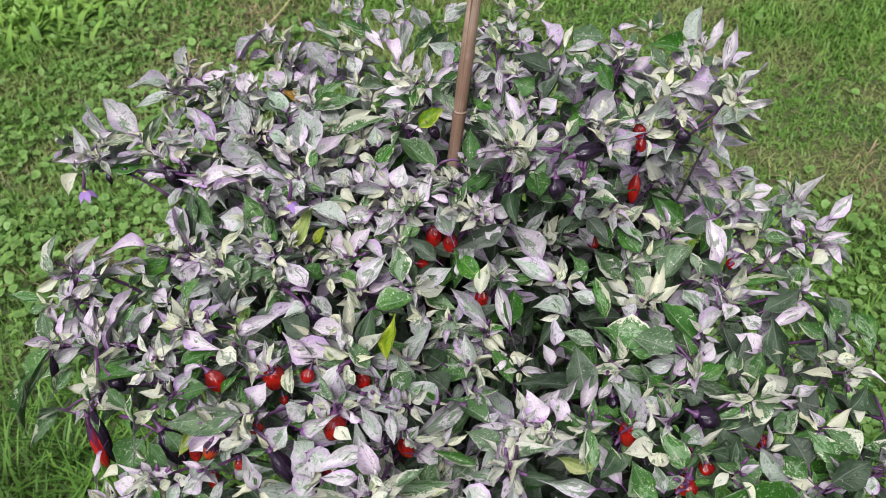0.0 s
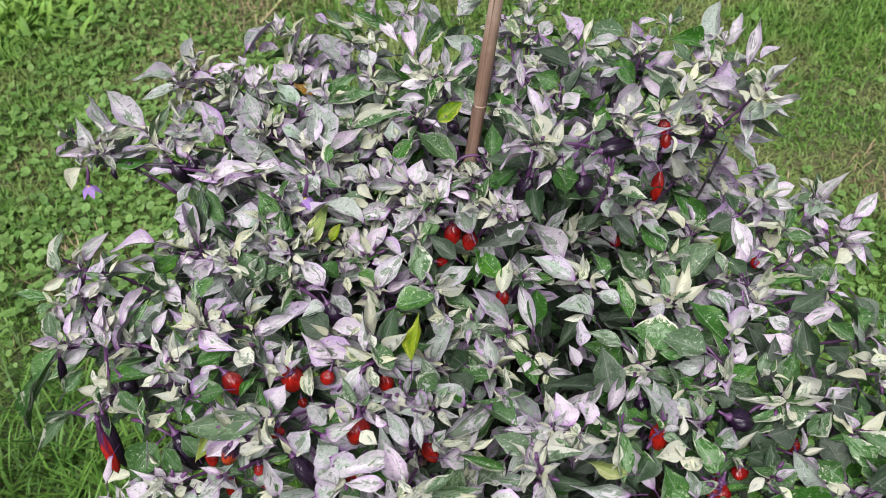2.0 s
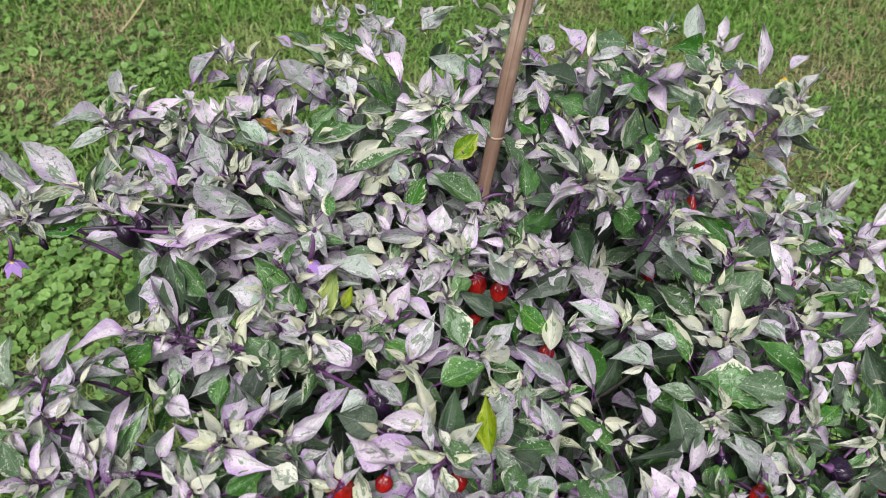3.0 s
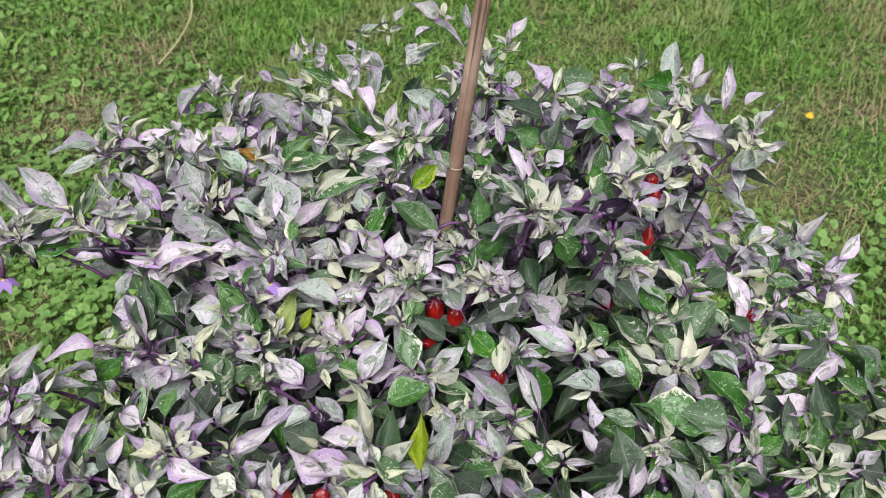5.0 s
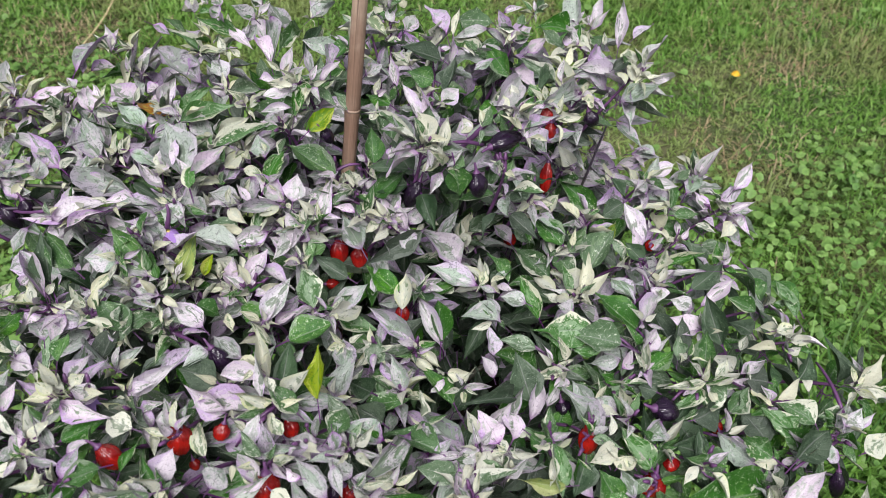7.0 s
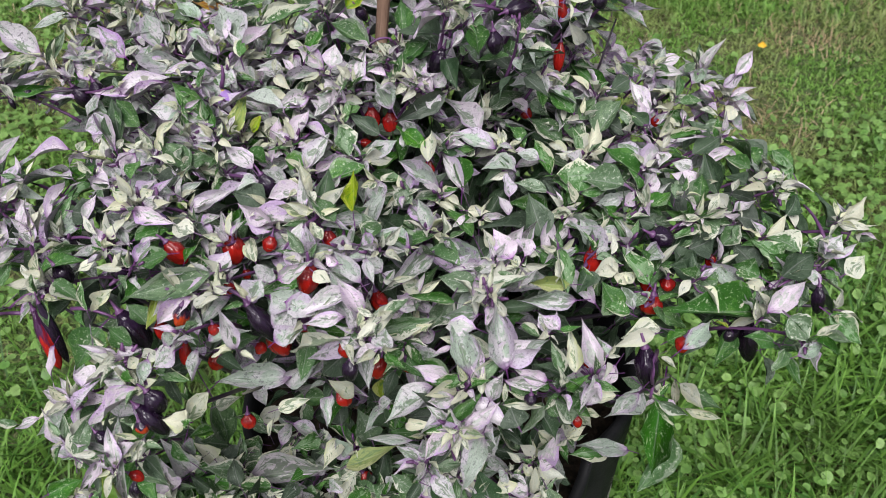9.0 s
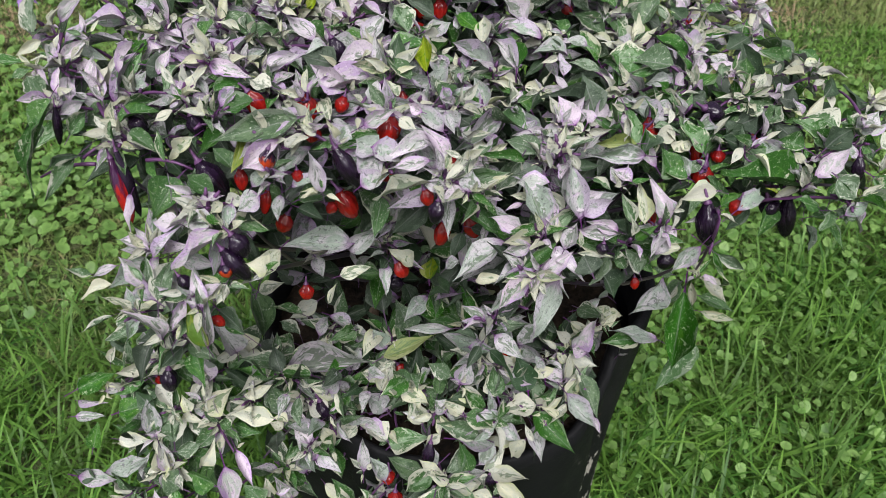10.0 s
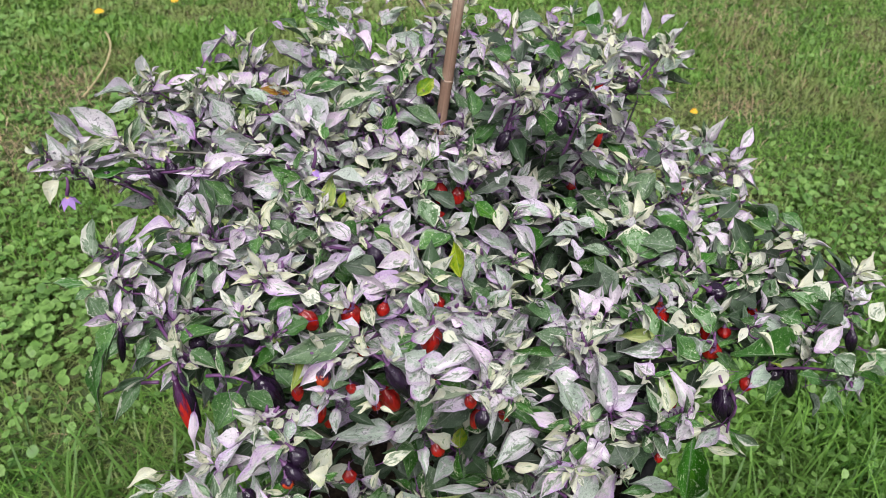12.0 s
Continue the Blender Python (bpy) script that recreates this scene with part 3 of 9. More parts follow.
def leaf_shape(seed):
    """Unit leaf: along y from 0 to 1, one wide, with a stalk behind the base: egg-shaped, drawn out into a point."""
    r = random.Random(seed)
    droop, fold, twist, curl = r.uniform(-0.16, 0.30), r.uniform(0.10, 0.70), r.uniform(-0.8, 0.8), r.uniform(-0.20, 0.20)
    early, late = r.uniform(0.80, 1.08), r.uniform(1.35, 2.0)
    top = early / (early + late)
    most = top ** early * (1 - top) ** late
    halves = (r.uniform(0.84, 1.06), r.uniform(0.84, 1.06))
    wave, nick, pace = r.uniform(0.02, 0.10), r.uniform(0.02, 0.10), r.uniform(7, 12)
    verts, faces, uvs = [], [], []
    stalk = r.uniform(0.22, 0.45)
    rows = [(-stalk, 0.024), (-0.02, 0.024), (0.03, 0), (0.09, 0), (0.17, 0), (0.27, 0), (0.38, 0), (0.49, 0), (0.60, 0), (0.71, 0), (0.81, 0), (0.90, 0), (0.96, 0), (1.0, 0.003)]
    for s, w in rows:
        if not w:
            w = 0.5 * s ** early * (1 - s) ** late / most
        z = -droop * (s - 0.25) ** 2 * 2.2 + (0.45 if s < -0.1 else 0) * s
        for c in (-1.0, -0.55, 0.0, 0.55, 1.0):
            blade = 1 if 0.02 < s < 0.97 else 0
            edge = wave * math.sin(pace * s + seed * 1.7 + (2 if c > 0 else 0)) * abs(c) * blade
            x = c * w * (halves[c > 0] * (1 + nick * math.sin(2.3 * pace * s + seed + (3 if c > 0 else 0))) if blade else 1)
            zz = z + fold * abs(c) ** 1.5 * w + edge + x * twist * s
            verts.append((x + curl * s * s, s, zz))
            uvs.append((0.5 + 0.5 * c, s))
    for i in range(len(rows) - 1):
        for k in range(4):
            a = i * 5 + k
            faces.append((a, a + 1, a + 6, a + 5))
    return verts, faces, uvs


SHAPES = [leaf_shape(s) for s in range(24)]
LEAF_MESH = {}
JOINED = {}
FACING = Vector((-0.06, -0.52, 0.85)).normalized()
luck = random.Random(12)
beside = random.Random(31)
made = [0]
LEAF_PARTS = 300
TWIGS = ([], [])


def leaf_pose(base, tip, up):
    y = tip - base
    x = y.cross(up).normalized()
    z = x.cross(y).normalized()
    m = Matrix.Identity(4)
    for i in range(3):
        m[i][0], m[i][1], m[i][2], m[i][3] = x[i], y.normalized()[i], z[i], base[i]
    return m


def join_leaf(kind, m, length, width, shape):
    """Adds a leaf to the joined foliage."""
    verts, faces, uvs = SHAPES[shape]
    store = JOINED.setdefault(kind, ([], [], []))
    start = len(store[0])
    s = Matrix.Diagonal((width, length, length * 0.8, 1))
    full = m @ s
    store[0].extend(tuple(full @ Vector(p)) for p in verts)
    store[1].extend(tuple(start + i for i in q) for q in faces)
    store[2].extend(uvs)


def join_twig(points, thick, thin):
    """Adds a thin purple stalk to the joined twigs."""
    n = len(points)
    v, f = tube(points, [thick + (thin - thick) * i / (n - 1) for i in range(n)], 5)
    start = len(TWIGS[0])
    TWIGS[0].extend(v)
    TWIGS[1].extend(tuple(start + i for i in q) for q in f)


def in_bag(p):
    return p.z < 0.55 and math.hypot(p.x - BAG_AT[0], p.y - BAG_AT[1]) < BAG_R + 0.012 and p.y < 0.46


# mean camera viewpoint, from which foliage is cleared to fit the view
VIEW_EYE = Vector((-0.02, 0.05, 1.45))


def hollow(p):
    """The dark recess over the skirt, and, as the camera sees them, the notch between the side shoots and the front
    lobe and the bare cane.
    """
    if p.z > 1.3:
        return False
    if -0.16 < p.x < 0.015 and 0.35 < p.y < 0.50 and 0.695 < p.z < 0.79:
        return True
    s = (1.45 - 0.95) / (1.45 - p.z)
    x, y = VIEW_EYE.x + (p.x - VIEW_EYE.x) * s, VIEW_EYE.y + (p.y - VIEW_EYE.y) * s
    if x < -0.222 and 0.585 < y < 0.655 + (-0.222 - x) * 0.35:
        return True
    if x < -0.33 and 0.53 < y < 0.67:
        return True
    way, gap = p - VIEW_EYE, STAKE_AT - VIEW_EYE
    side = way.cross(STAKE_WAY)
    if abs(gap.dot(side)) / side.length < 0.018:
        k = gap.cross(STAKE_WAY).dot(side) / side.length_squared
        return k > 1.0 and (VIEW_EYE + way * k).z > 0.985
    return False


def pepper_shape(seed):
    """Unit pepper hanging down from the origin: a lumpy tapered pod."""
    r = random.Random(seed)
    long, lean = r.uniform(0.0, 0.10), r.uniform(-0.08, 0.08)
    verts, faces, uvs = [], [], []
    rows, sides = 11, 14
    for i in range(rows + 1):
        s = i / rows
        w = 0.5 * (math.sin(math.pi * min(0.5, 0.10 + s * 0.95)) if s < 0.42 else max(1 - ((s - 0.42) / 0.58) ** 2.1, 0.0) ** 0.62)
        w = max(w, 0.015) * (1 - long * s) * (1 - 0.16 * math.exp(-((s - 0.12) / 0.1) ** 2))
        if i == 0:
            w = 0.16
        for k in range(sides):
            a = 2 * math.pi * k / sides
            lump = 1 + (0.13 * math.sin(3 * a + seed) + 0.04 * math.sin(5 * a + 7 * s)) * (1 - 0.5 * s)
            verts.append((w * lump * math.cos(a) + lean * s * s, w * lump * math.sin(a), -s))
            uvs.append((k / sides, s))
    for i in range(rows):
        for k in range(sides):
            m = (k + 1) % sides
            faces.append((i * sides + k, (i + 1) * sides + k, (i + 1) * sides + m, i * sides + m))
    faces.append(tuple(range(sides)))
    faces.append(tuple(rows * sides + k for k in range(sides - 1, -1, -1)))
    return verts, faces, uvs


def calyx_shape():
    v, f = tube([(0, 0, 0.0), (0, 0, 0.04), (0.01, 0, 0.12), (0.04, 0, 0.30), (0.10, 0, 0.48)], [0.20, 0.17, 0.085, 0.06, 0.05], 9)
    return v, f


PODS = [pepper_shape(s) for s in range(4)]
POD_MESH = {}
POD_GAPS = []
CV, CF = calyx_shape()
CALYX = mesh_of("calyx", CV, CF, [VIOLET])


def pepper(kind, ax, ay, az, bx, by, bz, width):
    """One pod from its stalk end to its tip, with its calyx and stalk."""
    a, b = Vector((ax, ay, az)), Vector((bx, by, bz))
    POD_GAPS.append((a.lerp(b, 0.5), max(width, 0.7 * (b - a).length) * 0.5, POD_EYES[-1]))
    down = (b - a)
    shape = luck.randrange(len(PODS))
    key = (kind, shape)
    if key not in POD_MESH:
        v, f, u = PODS[shape]
        POD_MESH[key] = mesh_of("pepper_pod", v, f, [PEPPER_MAT[kind]], u)
    turn = (-down).to_track_quat("Z", "Y").to_matrix().to_4x4()
    length = max(down.length, width * 0.95)
    size = Matrix.Diagonal((width, width, length, 1))
    pod = new("pepper_pod", POD_MESH[key])
    pod.parent = plant
    pod.matrix_basis = BACK @ Matrix.Translation(a) @ turn @ Matrix.Rotation(luck.uniform(0, 6.28), 4, "Z") @ size
    tagged(pod, POD_WORDS[kind])
    cap = new("calyx", CALYX)
    cap.parent = pod
    cap.matrix_basis = Matrix.Diagonal((1.0, 1.0, 0.9 * width / length + 0.2, 1))


POD_WORDS = {"purple": "glossy purple-black pepper pod", "red": "ripe glossy red pepper pod", "turning": "pepper pod turning from purple to orange", "blushing": "purple-black pepper pod blushing red"}
# camera viewpoints from which the pods are kept in sight; leaves between are left out
POD_EYES = [Vector((0.02, -0.02, 1.44))]
pepper("purple", 0.119, 0.565, 1.024, 0.106, 0.560, 1.002, 0.014)
pepper("purple", 0.156, 0.526, 1.056, 0.157, 0.520, 1.036, 0.016)
pepper("purple", 0.174, 0.550, 1.060, 0.205, 0.566, 1.056, 0.017)
pepper("purple", 0.287, 0.617, 1.033, 0.293, 0.613, 1.018, 0.014)
pepper("red", 0.247, 0.624, 1.038, 0.251, 0.619, 1.021, 0.012)
pepper("red", 0.249, 0.610, 1.031, 0.247, 0.606, 1.015, 0.011)
pepper("red", 0.247, 0.601, 0.994, 0.243, 0.592, 0.964, 0.012)
pepper("red", 0.047, 0.574, 0.966, 0.046, 0.566, 0.942, 0.017)
pepper("red", 0.064, 0.562, 0.965, 0.062, 0.555, 0.945, 0.015)
pepper("red", 0.030, 0.533, 0.955, 0.042, 0.536, 0.949, 0.009)
pepper("red", 0.198, 0.567, 0.941, 0.210, 0.568, 0.933, 0.013)
pepper("red", 0.091, 0.508, 0.941, 0.088, 0.502, 0.922, 0.013)
pepper("red", -0.131, 0.388, 0.992, -0.120, 0.383, 0.972, 0.016)
pepper("red", -0.088, 0.409, 0.972, -0.087, 0.400, 0.947, 0.018)
pepper("red", -0.056, 0.405, 0.967, -0.062, 0.400, 0.955, 0.012)
pepper("red", -0.011, 0.395, 0.973, -0.012, 0.389, 0.956, 0.013)
pepper("red", 0.018, 0.357, 0.935, 0.023, 0.350, 0.914, 0.014)
pepper("red", -0.044, 0.317, 0.947, -0.032, 0.325, 0.944, 0.006)
pepper("turning", -0.122, 0.337, 0.974, -0.128, 0.331, 0.957, 0.013)
pepper("purple", -0.075, 0.323, 0.978, -0.059, 0.312, 0.943, 0.015)
pepper("purple", -0.058, 0.451, 0.995, -0.048, 0.444, 0.970, 0.015)
pepper("purple", 0.252, 0.361, 0.943, 0.273, 0.361, 0.930, 0.019)
pepper("purple", 0.195, 0.398, 0.919, 0.198, 0.393, 0.907, 0.013)
pepper("red", 0.201, 0.361, 0.941, 0.199, 0.351, 0.915, 0.016)
pepper("red", 0.245, 0.347, 0.921, 0.244, 0.338, 0.898, 0.013)
pepper("red", 0.312, 0.364, 0.905, 0.319, 0.356, 0.887, 0.011)
pepper("red", -0.082, 0.396, 0.944, -0.081, 0.393, 0.935, 0.008)
pepper("purple", -0.222, 0.437, 0.971, -0.209, 0.438, 0.961, 0.009)
pepper("red", 0.337, 0.546, 0.927, 0.335, 0.542, 0.916, 0.010)
pepper("purple", 0.048, 0.632, 1.042, 0.056, 0.629, 1.028, 0.011)
pepper("purple", 0.012, 0.338, 0.970, 0.009, 0.334, 0.958, 0.009)
POD_EYES.append(Vector((-0.138, -0.165, 1.31)))
pepper("red", -0.029, 0.350, 0.982, -0.034, 0.344, 0.957, 0.019)
pepper("red", -0.088, 0.346, 0.981, -0.091, 0.344, 0.970, 0.011)
pepper("red", -0.071, 0.361, 0.906, -0.059, 0.352, 0.882, 0.019)
pepper("red", -0.083, 0.351, 0.902, -0.076, 0.349, 0.896, 0.011)
pepper("red", -0.104, 0.329, 0.958, -0.104, 0.326, 0.949, 0.009)
pepper("red", -0.145, 0.350, 0.950, -0.145, 0.344, 0.933, 0.011)
pepper("red", -0.127, 0.330, 0.942, -0.133, 0.326, 0.922, 0.009)
pepper("red", -0.115, 0.364, 0.886, -0.123, 0.361, 0.870, 0.015)
pepper("blushing", -0.239, 0.379, 0.953, -0.234, 0.361, 0.902, 0.013)
pepper("purple", -0.234, 0.381, 0.957, -0.228, 0.363, 0.905, 0.010)
pepper("purple", -0.175, 0.364, 0.950, -0.159, 0.348, 0.923, 0.021)
pepper("purple", -0.177, 0.400, 0.969, -0.171, 0.396, 0.950, 0.014)
pepper("purple", -0.221, 0.405, 0.972, -0.212, 0.400, 0.956, 0.015)
pepper("purple", -0.277, 0.427, 0.973, -0.281, 0.418, 0.943, 0.007)
pepper("purple", -0.158, 0.304, 0.926, -0.149, 0.297, 0.908, 0.016)
pepper("purple", -0.166, 0.297, 0.919, -0.150, 0.287, 0.893, 0.015)
pepper("turning", -0.167, 0.291, 0.910, -0.165, 0.287, 0.899, 0.011)
pepper("red", -0.026, 0.353, 0.821, -0.018, 0.347, 0.805, 0.014)
pepper("red", -0.014, 0.300, 0.947, -0.010, 0.296, 0.934, 0.011)
pepper("purple", -0.009, 0.276, 0.955, -0.012, 0.271, 0.937, 0.012)
pepper("red", 0.014, 0.341, 0.873, 0.009, 0.335, 0.850, 0.015)
pepper("red", 0.031, 0.333, 0.883, 0.040, 0.325, 0.863, 0.015)
pepper("purple", 0.208, 0.263, 0.924, 0.212, 0.249, 0.889, 0.019)
pepper("purple", 0.310, 0.311, 0.871, 0.316, 0.303, 0.854, 0.019)
pepper("purple", 0.333, 0.311, 0.868, 0.333, 0.297, 0.830, 0.019)
pepper("red", 0.244, 0.326, 0.908, 0.241, 0.323, 0.896, 0.020)
pepper("red", 0.258, 0.333, 0.917, 0.258, 0.330, 0.907, 0.013)
pepper("red", 0.252, 0.279, 0.906, 0.248, 0.276, 0.892, 0.013)
pepper("red", 0.167, 0.275, 0.918, 0.168, 0.269, 0.902, 0.008)
pepper("purple", 0.192, 0.272, 0.863, 0.191, 0.267, 0.848, 0.015)
pepper("red", 0.162, 0.264, 0.849, 0.163, 0.260, 0.838, 0.008)
pepper("red", -0.182, 0.271, 0.877, -0.173, 0.268, 0.869, 0.009)
pepper("red", 0.096, 0.366, 0.666, 0.093, 0.357, 0.640, 0.014)
pepper("purple", -0.265, 0.436, 0.626, -0.269, 0.427, 0.599, 0.020)
pepper("red", -0.284, 0.452, 0.598, -0.279, 0.448, 0.588, 0.010)
pepper("purple", -0.110, 0.381, 0.593, -0.105, 0.371, 0.567, 0.018)
pepper("purple", -0.000, 0.309, 0.580, -0.007, 0.298, 0.547, 0.015)
pepper("purple", 0.069, 0.262, 0.509, 0.065, 0.257, 0.494, 0.016)
pepper("red", -0.048, 0.305, 0.548, -0.051, 0.299, 0.530, 0.018)
pepper("red", -0.044, 0.290, 0.527, -0.046, 0.282, 0.506, 0.017)
pepper("purple", 0.066, 0.289, 0.522, 0.068, 0.282, 0.505, 0.013)
pepper("purple", -0.017, 0.404, 0.749, -0.018, 0.398, 0.731, 0.014)
pepper("red", -0.108, 0.357, 0.807, -0.109, 0.352, 0.791, 0.014)
pepper("purple", 0.368, 0.291, 0.924, 0.369, 0.282, 0.900, 0.011)
pepper("purple", 0.116, 0.249, 0.912, 0.115, 0.247, 0.902, 0.010)
pepper("purple", -0.200, 0.294, 0.902, -0.193, 0.290, 0.890, 0.010)
pepper("red", -0.019, 0.390, 0.621, -0.013, 0.385, 0.609, 0.013)
pepper("purple", -0.252, 0.701, 0.958, -0.238, 0.693, 0.932, 0.017)
pepper("purple", -0.229, 0.697, 0.963, -0.226, 0.692, 0.943, 0.015)
pepper("purple", -0.300, 0.700, 0.962, -0.290, 0.698, 0.952, 0.009)
pepper("purple", -0.313, 0.691, 0.960, -0.310, 0.687, 0.948, 0.006)


def over_pod(p, share=1.0):
    """On the camera's line of sight to a pod, where leaves are left out."""
    for c, r, side in POD_GAPS:
        if (p - c).length < 0.07:
            way = (side - c).normalized()
            along = (p - c).dot(way)
            if along > -0.004 and (p - c - way * along).length < (r + 0.002) * share:
                return True
    return False


# which leaves a shoot bears, from its young tip down to its old leaves; dark kinds low down also paint in shade
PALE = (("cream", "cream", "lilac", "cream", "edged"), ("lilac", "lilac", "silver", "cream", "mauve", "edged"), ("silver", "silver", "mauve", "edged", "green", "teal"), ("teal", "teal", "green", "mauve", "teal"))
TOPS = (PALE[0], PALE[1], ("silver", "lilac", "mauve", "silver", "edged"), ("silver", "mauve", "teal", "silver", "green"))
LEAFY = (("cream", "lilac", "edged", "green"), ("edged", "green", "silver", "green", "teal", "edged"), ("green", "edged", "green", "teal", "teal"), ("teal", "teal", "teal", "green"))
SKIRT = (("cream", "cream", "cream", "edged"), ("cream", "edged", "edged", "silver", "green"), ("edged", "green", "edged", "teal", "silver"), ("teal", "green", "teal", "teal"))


def whorl(hub, axis, count, sizes, lifts, kinds, wide, spin):
    """A ring of leaves round a shoot."""
    side = axis.orthogonal().normalized()
    for k in range(count):
        a = spin + 2 * math.pi * (k + beside.uniform(-0.28, 0.28)) / count
        way = (Matrix.Rotation(a, 3, axis) @ side + axis * beside.uniform(*lifts)).normalized()
        size = beside.uniform(*sizes)
        start = hub + way * size * 0.25 + axis * beside.uniform(-0.004, 0.004)
        tip = start + way * size
        middle = start.lerp(tip, 0.5)
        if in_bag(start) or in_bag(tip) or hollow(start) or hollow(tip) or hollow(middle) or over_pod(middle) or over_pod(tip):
            continue
        up = (axis + Vector([beside.gauss(0, 0.22) for _ in range(3)])).normalized()
        join_leaf(beside.choice(kinds), leaf_pose(start, tip, up), size, size * beside.uniform(*wide), beside.randrange(len(SHAPES)))


def shoot(x, y, z, reach):
    """A shoot: a violet stalk, young leaves at its tip and larger, older ones in rings below."""
    hub = Vector((x, y, z))
    out = Vector((x - 0.06, y - 0.56, 0.0))
    kinds = SKIRT if z < 0.80 else LEAFY if x > 0.13 and y < 0.47 else TOPS if y > 0.56 else PALE
    axis = (FACING * 0.45 + Vector((0, 0, 0.6)) + out * 1.1 + Vector([beside.gauss(0, 0.16) for _ in range(3)])).normalized()
    if z < 0.72:
        axis = (Vector((out.x * 1.5, -0.65, 0.55)) + Vector([beside.gauss(0, 0.2) for _ in range(3)])).normalized()
    spin = beside.uniform(0, 6.28)
    broad = min(reach, 0.023)
    whorl(hub + axis * 0.003, axis, beside.randrange(5, 9), (0.010, 0.025), (0.25, 1.4), kinds[0], (0.28, 0.42), spin)
    whorl(hub - axis * 0.008, axis, beside.randrange(5, 7), (reach * 0.9, reach * 1.5), (0.05, 0.75), kinds[1], (0.32, 0.46), spin + 0.5)
    whorl(hub - axis * 0.024, axis, beside.randrange(4, 6), (broad * 1.4, broad * 2.1), (-0.15, 0.30), kinds[2], (0.38, 0.50), spin + 1.1)
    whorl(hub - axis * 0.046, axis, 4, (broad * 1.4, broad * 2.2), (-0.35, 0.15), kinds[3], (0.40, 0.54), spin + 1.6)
    foot = hub - axis * 0.055 - out * 0.10
    join_twig(bend(foot, hub, axis.orthogonal() * 0.004, 6), 0.0019, 0.0011)
    for k in range(beside.randrange(1, 4)):
        # flower buds on short stalks
        way = (axis * 0.6 + Vector([beside.gauss(0, 0.7) for _ in range(3)])).normalized()
        bud = hub + way * 0.011
        join_twig(bend(hub - axis * 0.002, bud, way.orthogonal() * 0.002, 3), 0.0011, 0.0008)
        join_twig([bud, bud + way * 0.0025, bud + way * 0.006], 0.0020, 0.0010)


def leaf(kind, bx, by, bz, tx, ty, tz, width):
    """One leaf from its base to its tip; the largest are parts of their own."""
    base, tip = Vector((bx, by, bz)) + FACING * 0.009, Vector((tx, ty, tz)) + FACING * 0.009
    up = (FACING + Vector([luck.gauss(0, 0.24) for _ in range(3)])).normalized()
    m = leaf_pose(base, tip, up)
    length = (tip - base).length
    shape = luck.randrange(len(SHAPES))
    if over_pod(base.lerp(tip, 0.5), 0.7):
        return
    made[0] += 1
    if kind in ("lilac", "cream", "silver", "edged") and beside.random() < (0.38 if bz > 0.93 and by > 0.5 else 0.16):
        axis = (FACING + Vector([beside.gauss(0, 0.35) for _ in range(3)])).normalized()
        whorl(base + axis * 0.002, axis, beside.randrange(3, 7), (0.008, 0.021), (0.1, 1.2), PALE[0], (0.28, 0.42), beside.uniform(0, 6.28))
    width *= 0.95
    if made[0] > LEAF_PARTS:
        join_leaf(kind, m, length, width, shape)
        return
    key = (kind, shape)
    if key not in LEAF_MESH:
        verts, faces, uvs = SHAPES[shape]
        LEAF_MESH[key] = mesh_of("leaf", verts, faces, [LEAF_MAT[kind]], uvs)
    ob = new("leaf", LEAF_MESH[key])
    ob.parent = plant
    ob.matrix_basis = BACK @ m @ Matrix.Diagonal((width, length, length * 0.8, 1))


# inner foliage, under the outer leaves
def canopy_top(x, y):
    return 0.925 + 0.24 * (min(y, 0.75) - 0.35) - 0.22 * max(0.0, x - 0.10) - 0.05 * max(0.0, -x - 0.2)


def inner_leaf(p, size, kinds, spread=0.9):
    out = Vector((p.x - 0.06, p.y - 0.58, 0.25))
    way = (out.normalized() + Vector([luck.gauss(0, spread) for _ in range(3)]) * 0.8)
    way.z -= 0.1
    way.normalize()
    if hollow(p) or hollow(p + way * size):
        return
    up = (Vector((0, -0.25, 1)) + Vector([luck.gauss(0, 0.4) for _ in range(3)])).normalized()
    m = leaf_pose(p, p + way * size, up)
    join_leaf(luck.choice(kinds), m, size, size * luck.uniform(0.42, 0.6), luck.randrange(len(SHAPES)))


# mostly the dark teal, whose colour paints shade into the gaps
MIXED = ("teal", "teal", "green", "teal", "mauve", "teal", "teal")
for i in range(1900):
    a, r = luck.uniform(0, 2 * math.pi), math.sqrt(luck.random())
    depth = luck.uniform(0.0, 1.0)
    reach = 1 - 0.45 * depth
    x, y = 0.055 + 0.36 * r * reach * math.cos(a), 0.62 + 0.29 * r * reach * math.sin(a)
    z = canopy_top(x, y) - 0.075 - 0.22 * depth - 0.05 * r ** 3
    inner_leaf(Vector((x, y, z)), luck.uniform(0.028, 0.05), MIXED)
for i in range(520):
    # back of the crown
    x, y = luck.uniform(-0.28, 0.34), luck.uniform(0.64, 0.86)
    z = canopy_top(x, y) - luck.uniform(0.04, 0.16) - (0.06 if x > 0.24 or x < -0.2 else 0.0)
    inner_leaf(Vector((x, y, z)), luck.uniform(0.028, 0.048), ("silver", "lilac", "green", "mauve", "teal", "edged", "silver"))
for i in range(180):
    # under the raised shoots beside the stake
    x, y = luck.uniform(0.11, 0.28), luck.uniform(0.62, 0.80)
    inner_leaf(Vector((x, y, luck.uniform(0.90, 0.955) + 0.25 * (y - 0.62))), luck.uniform(0.028, 0.048), ("teal", "green", "mauve", "teal", "edged"))
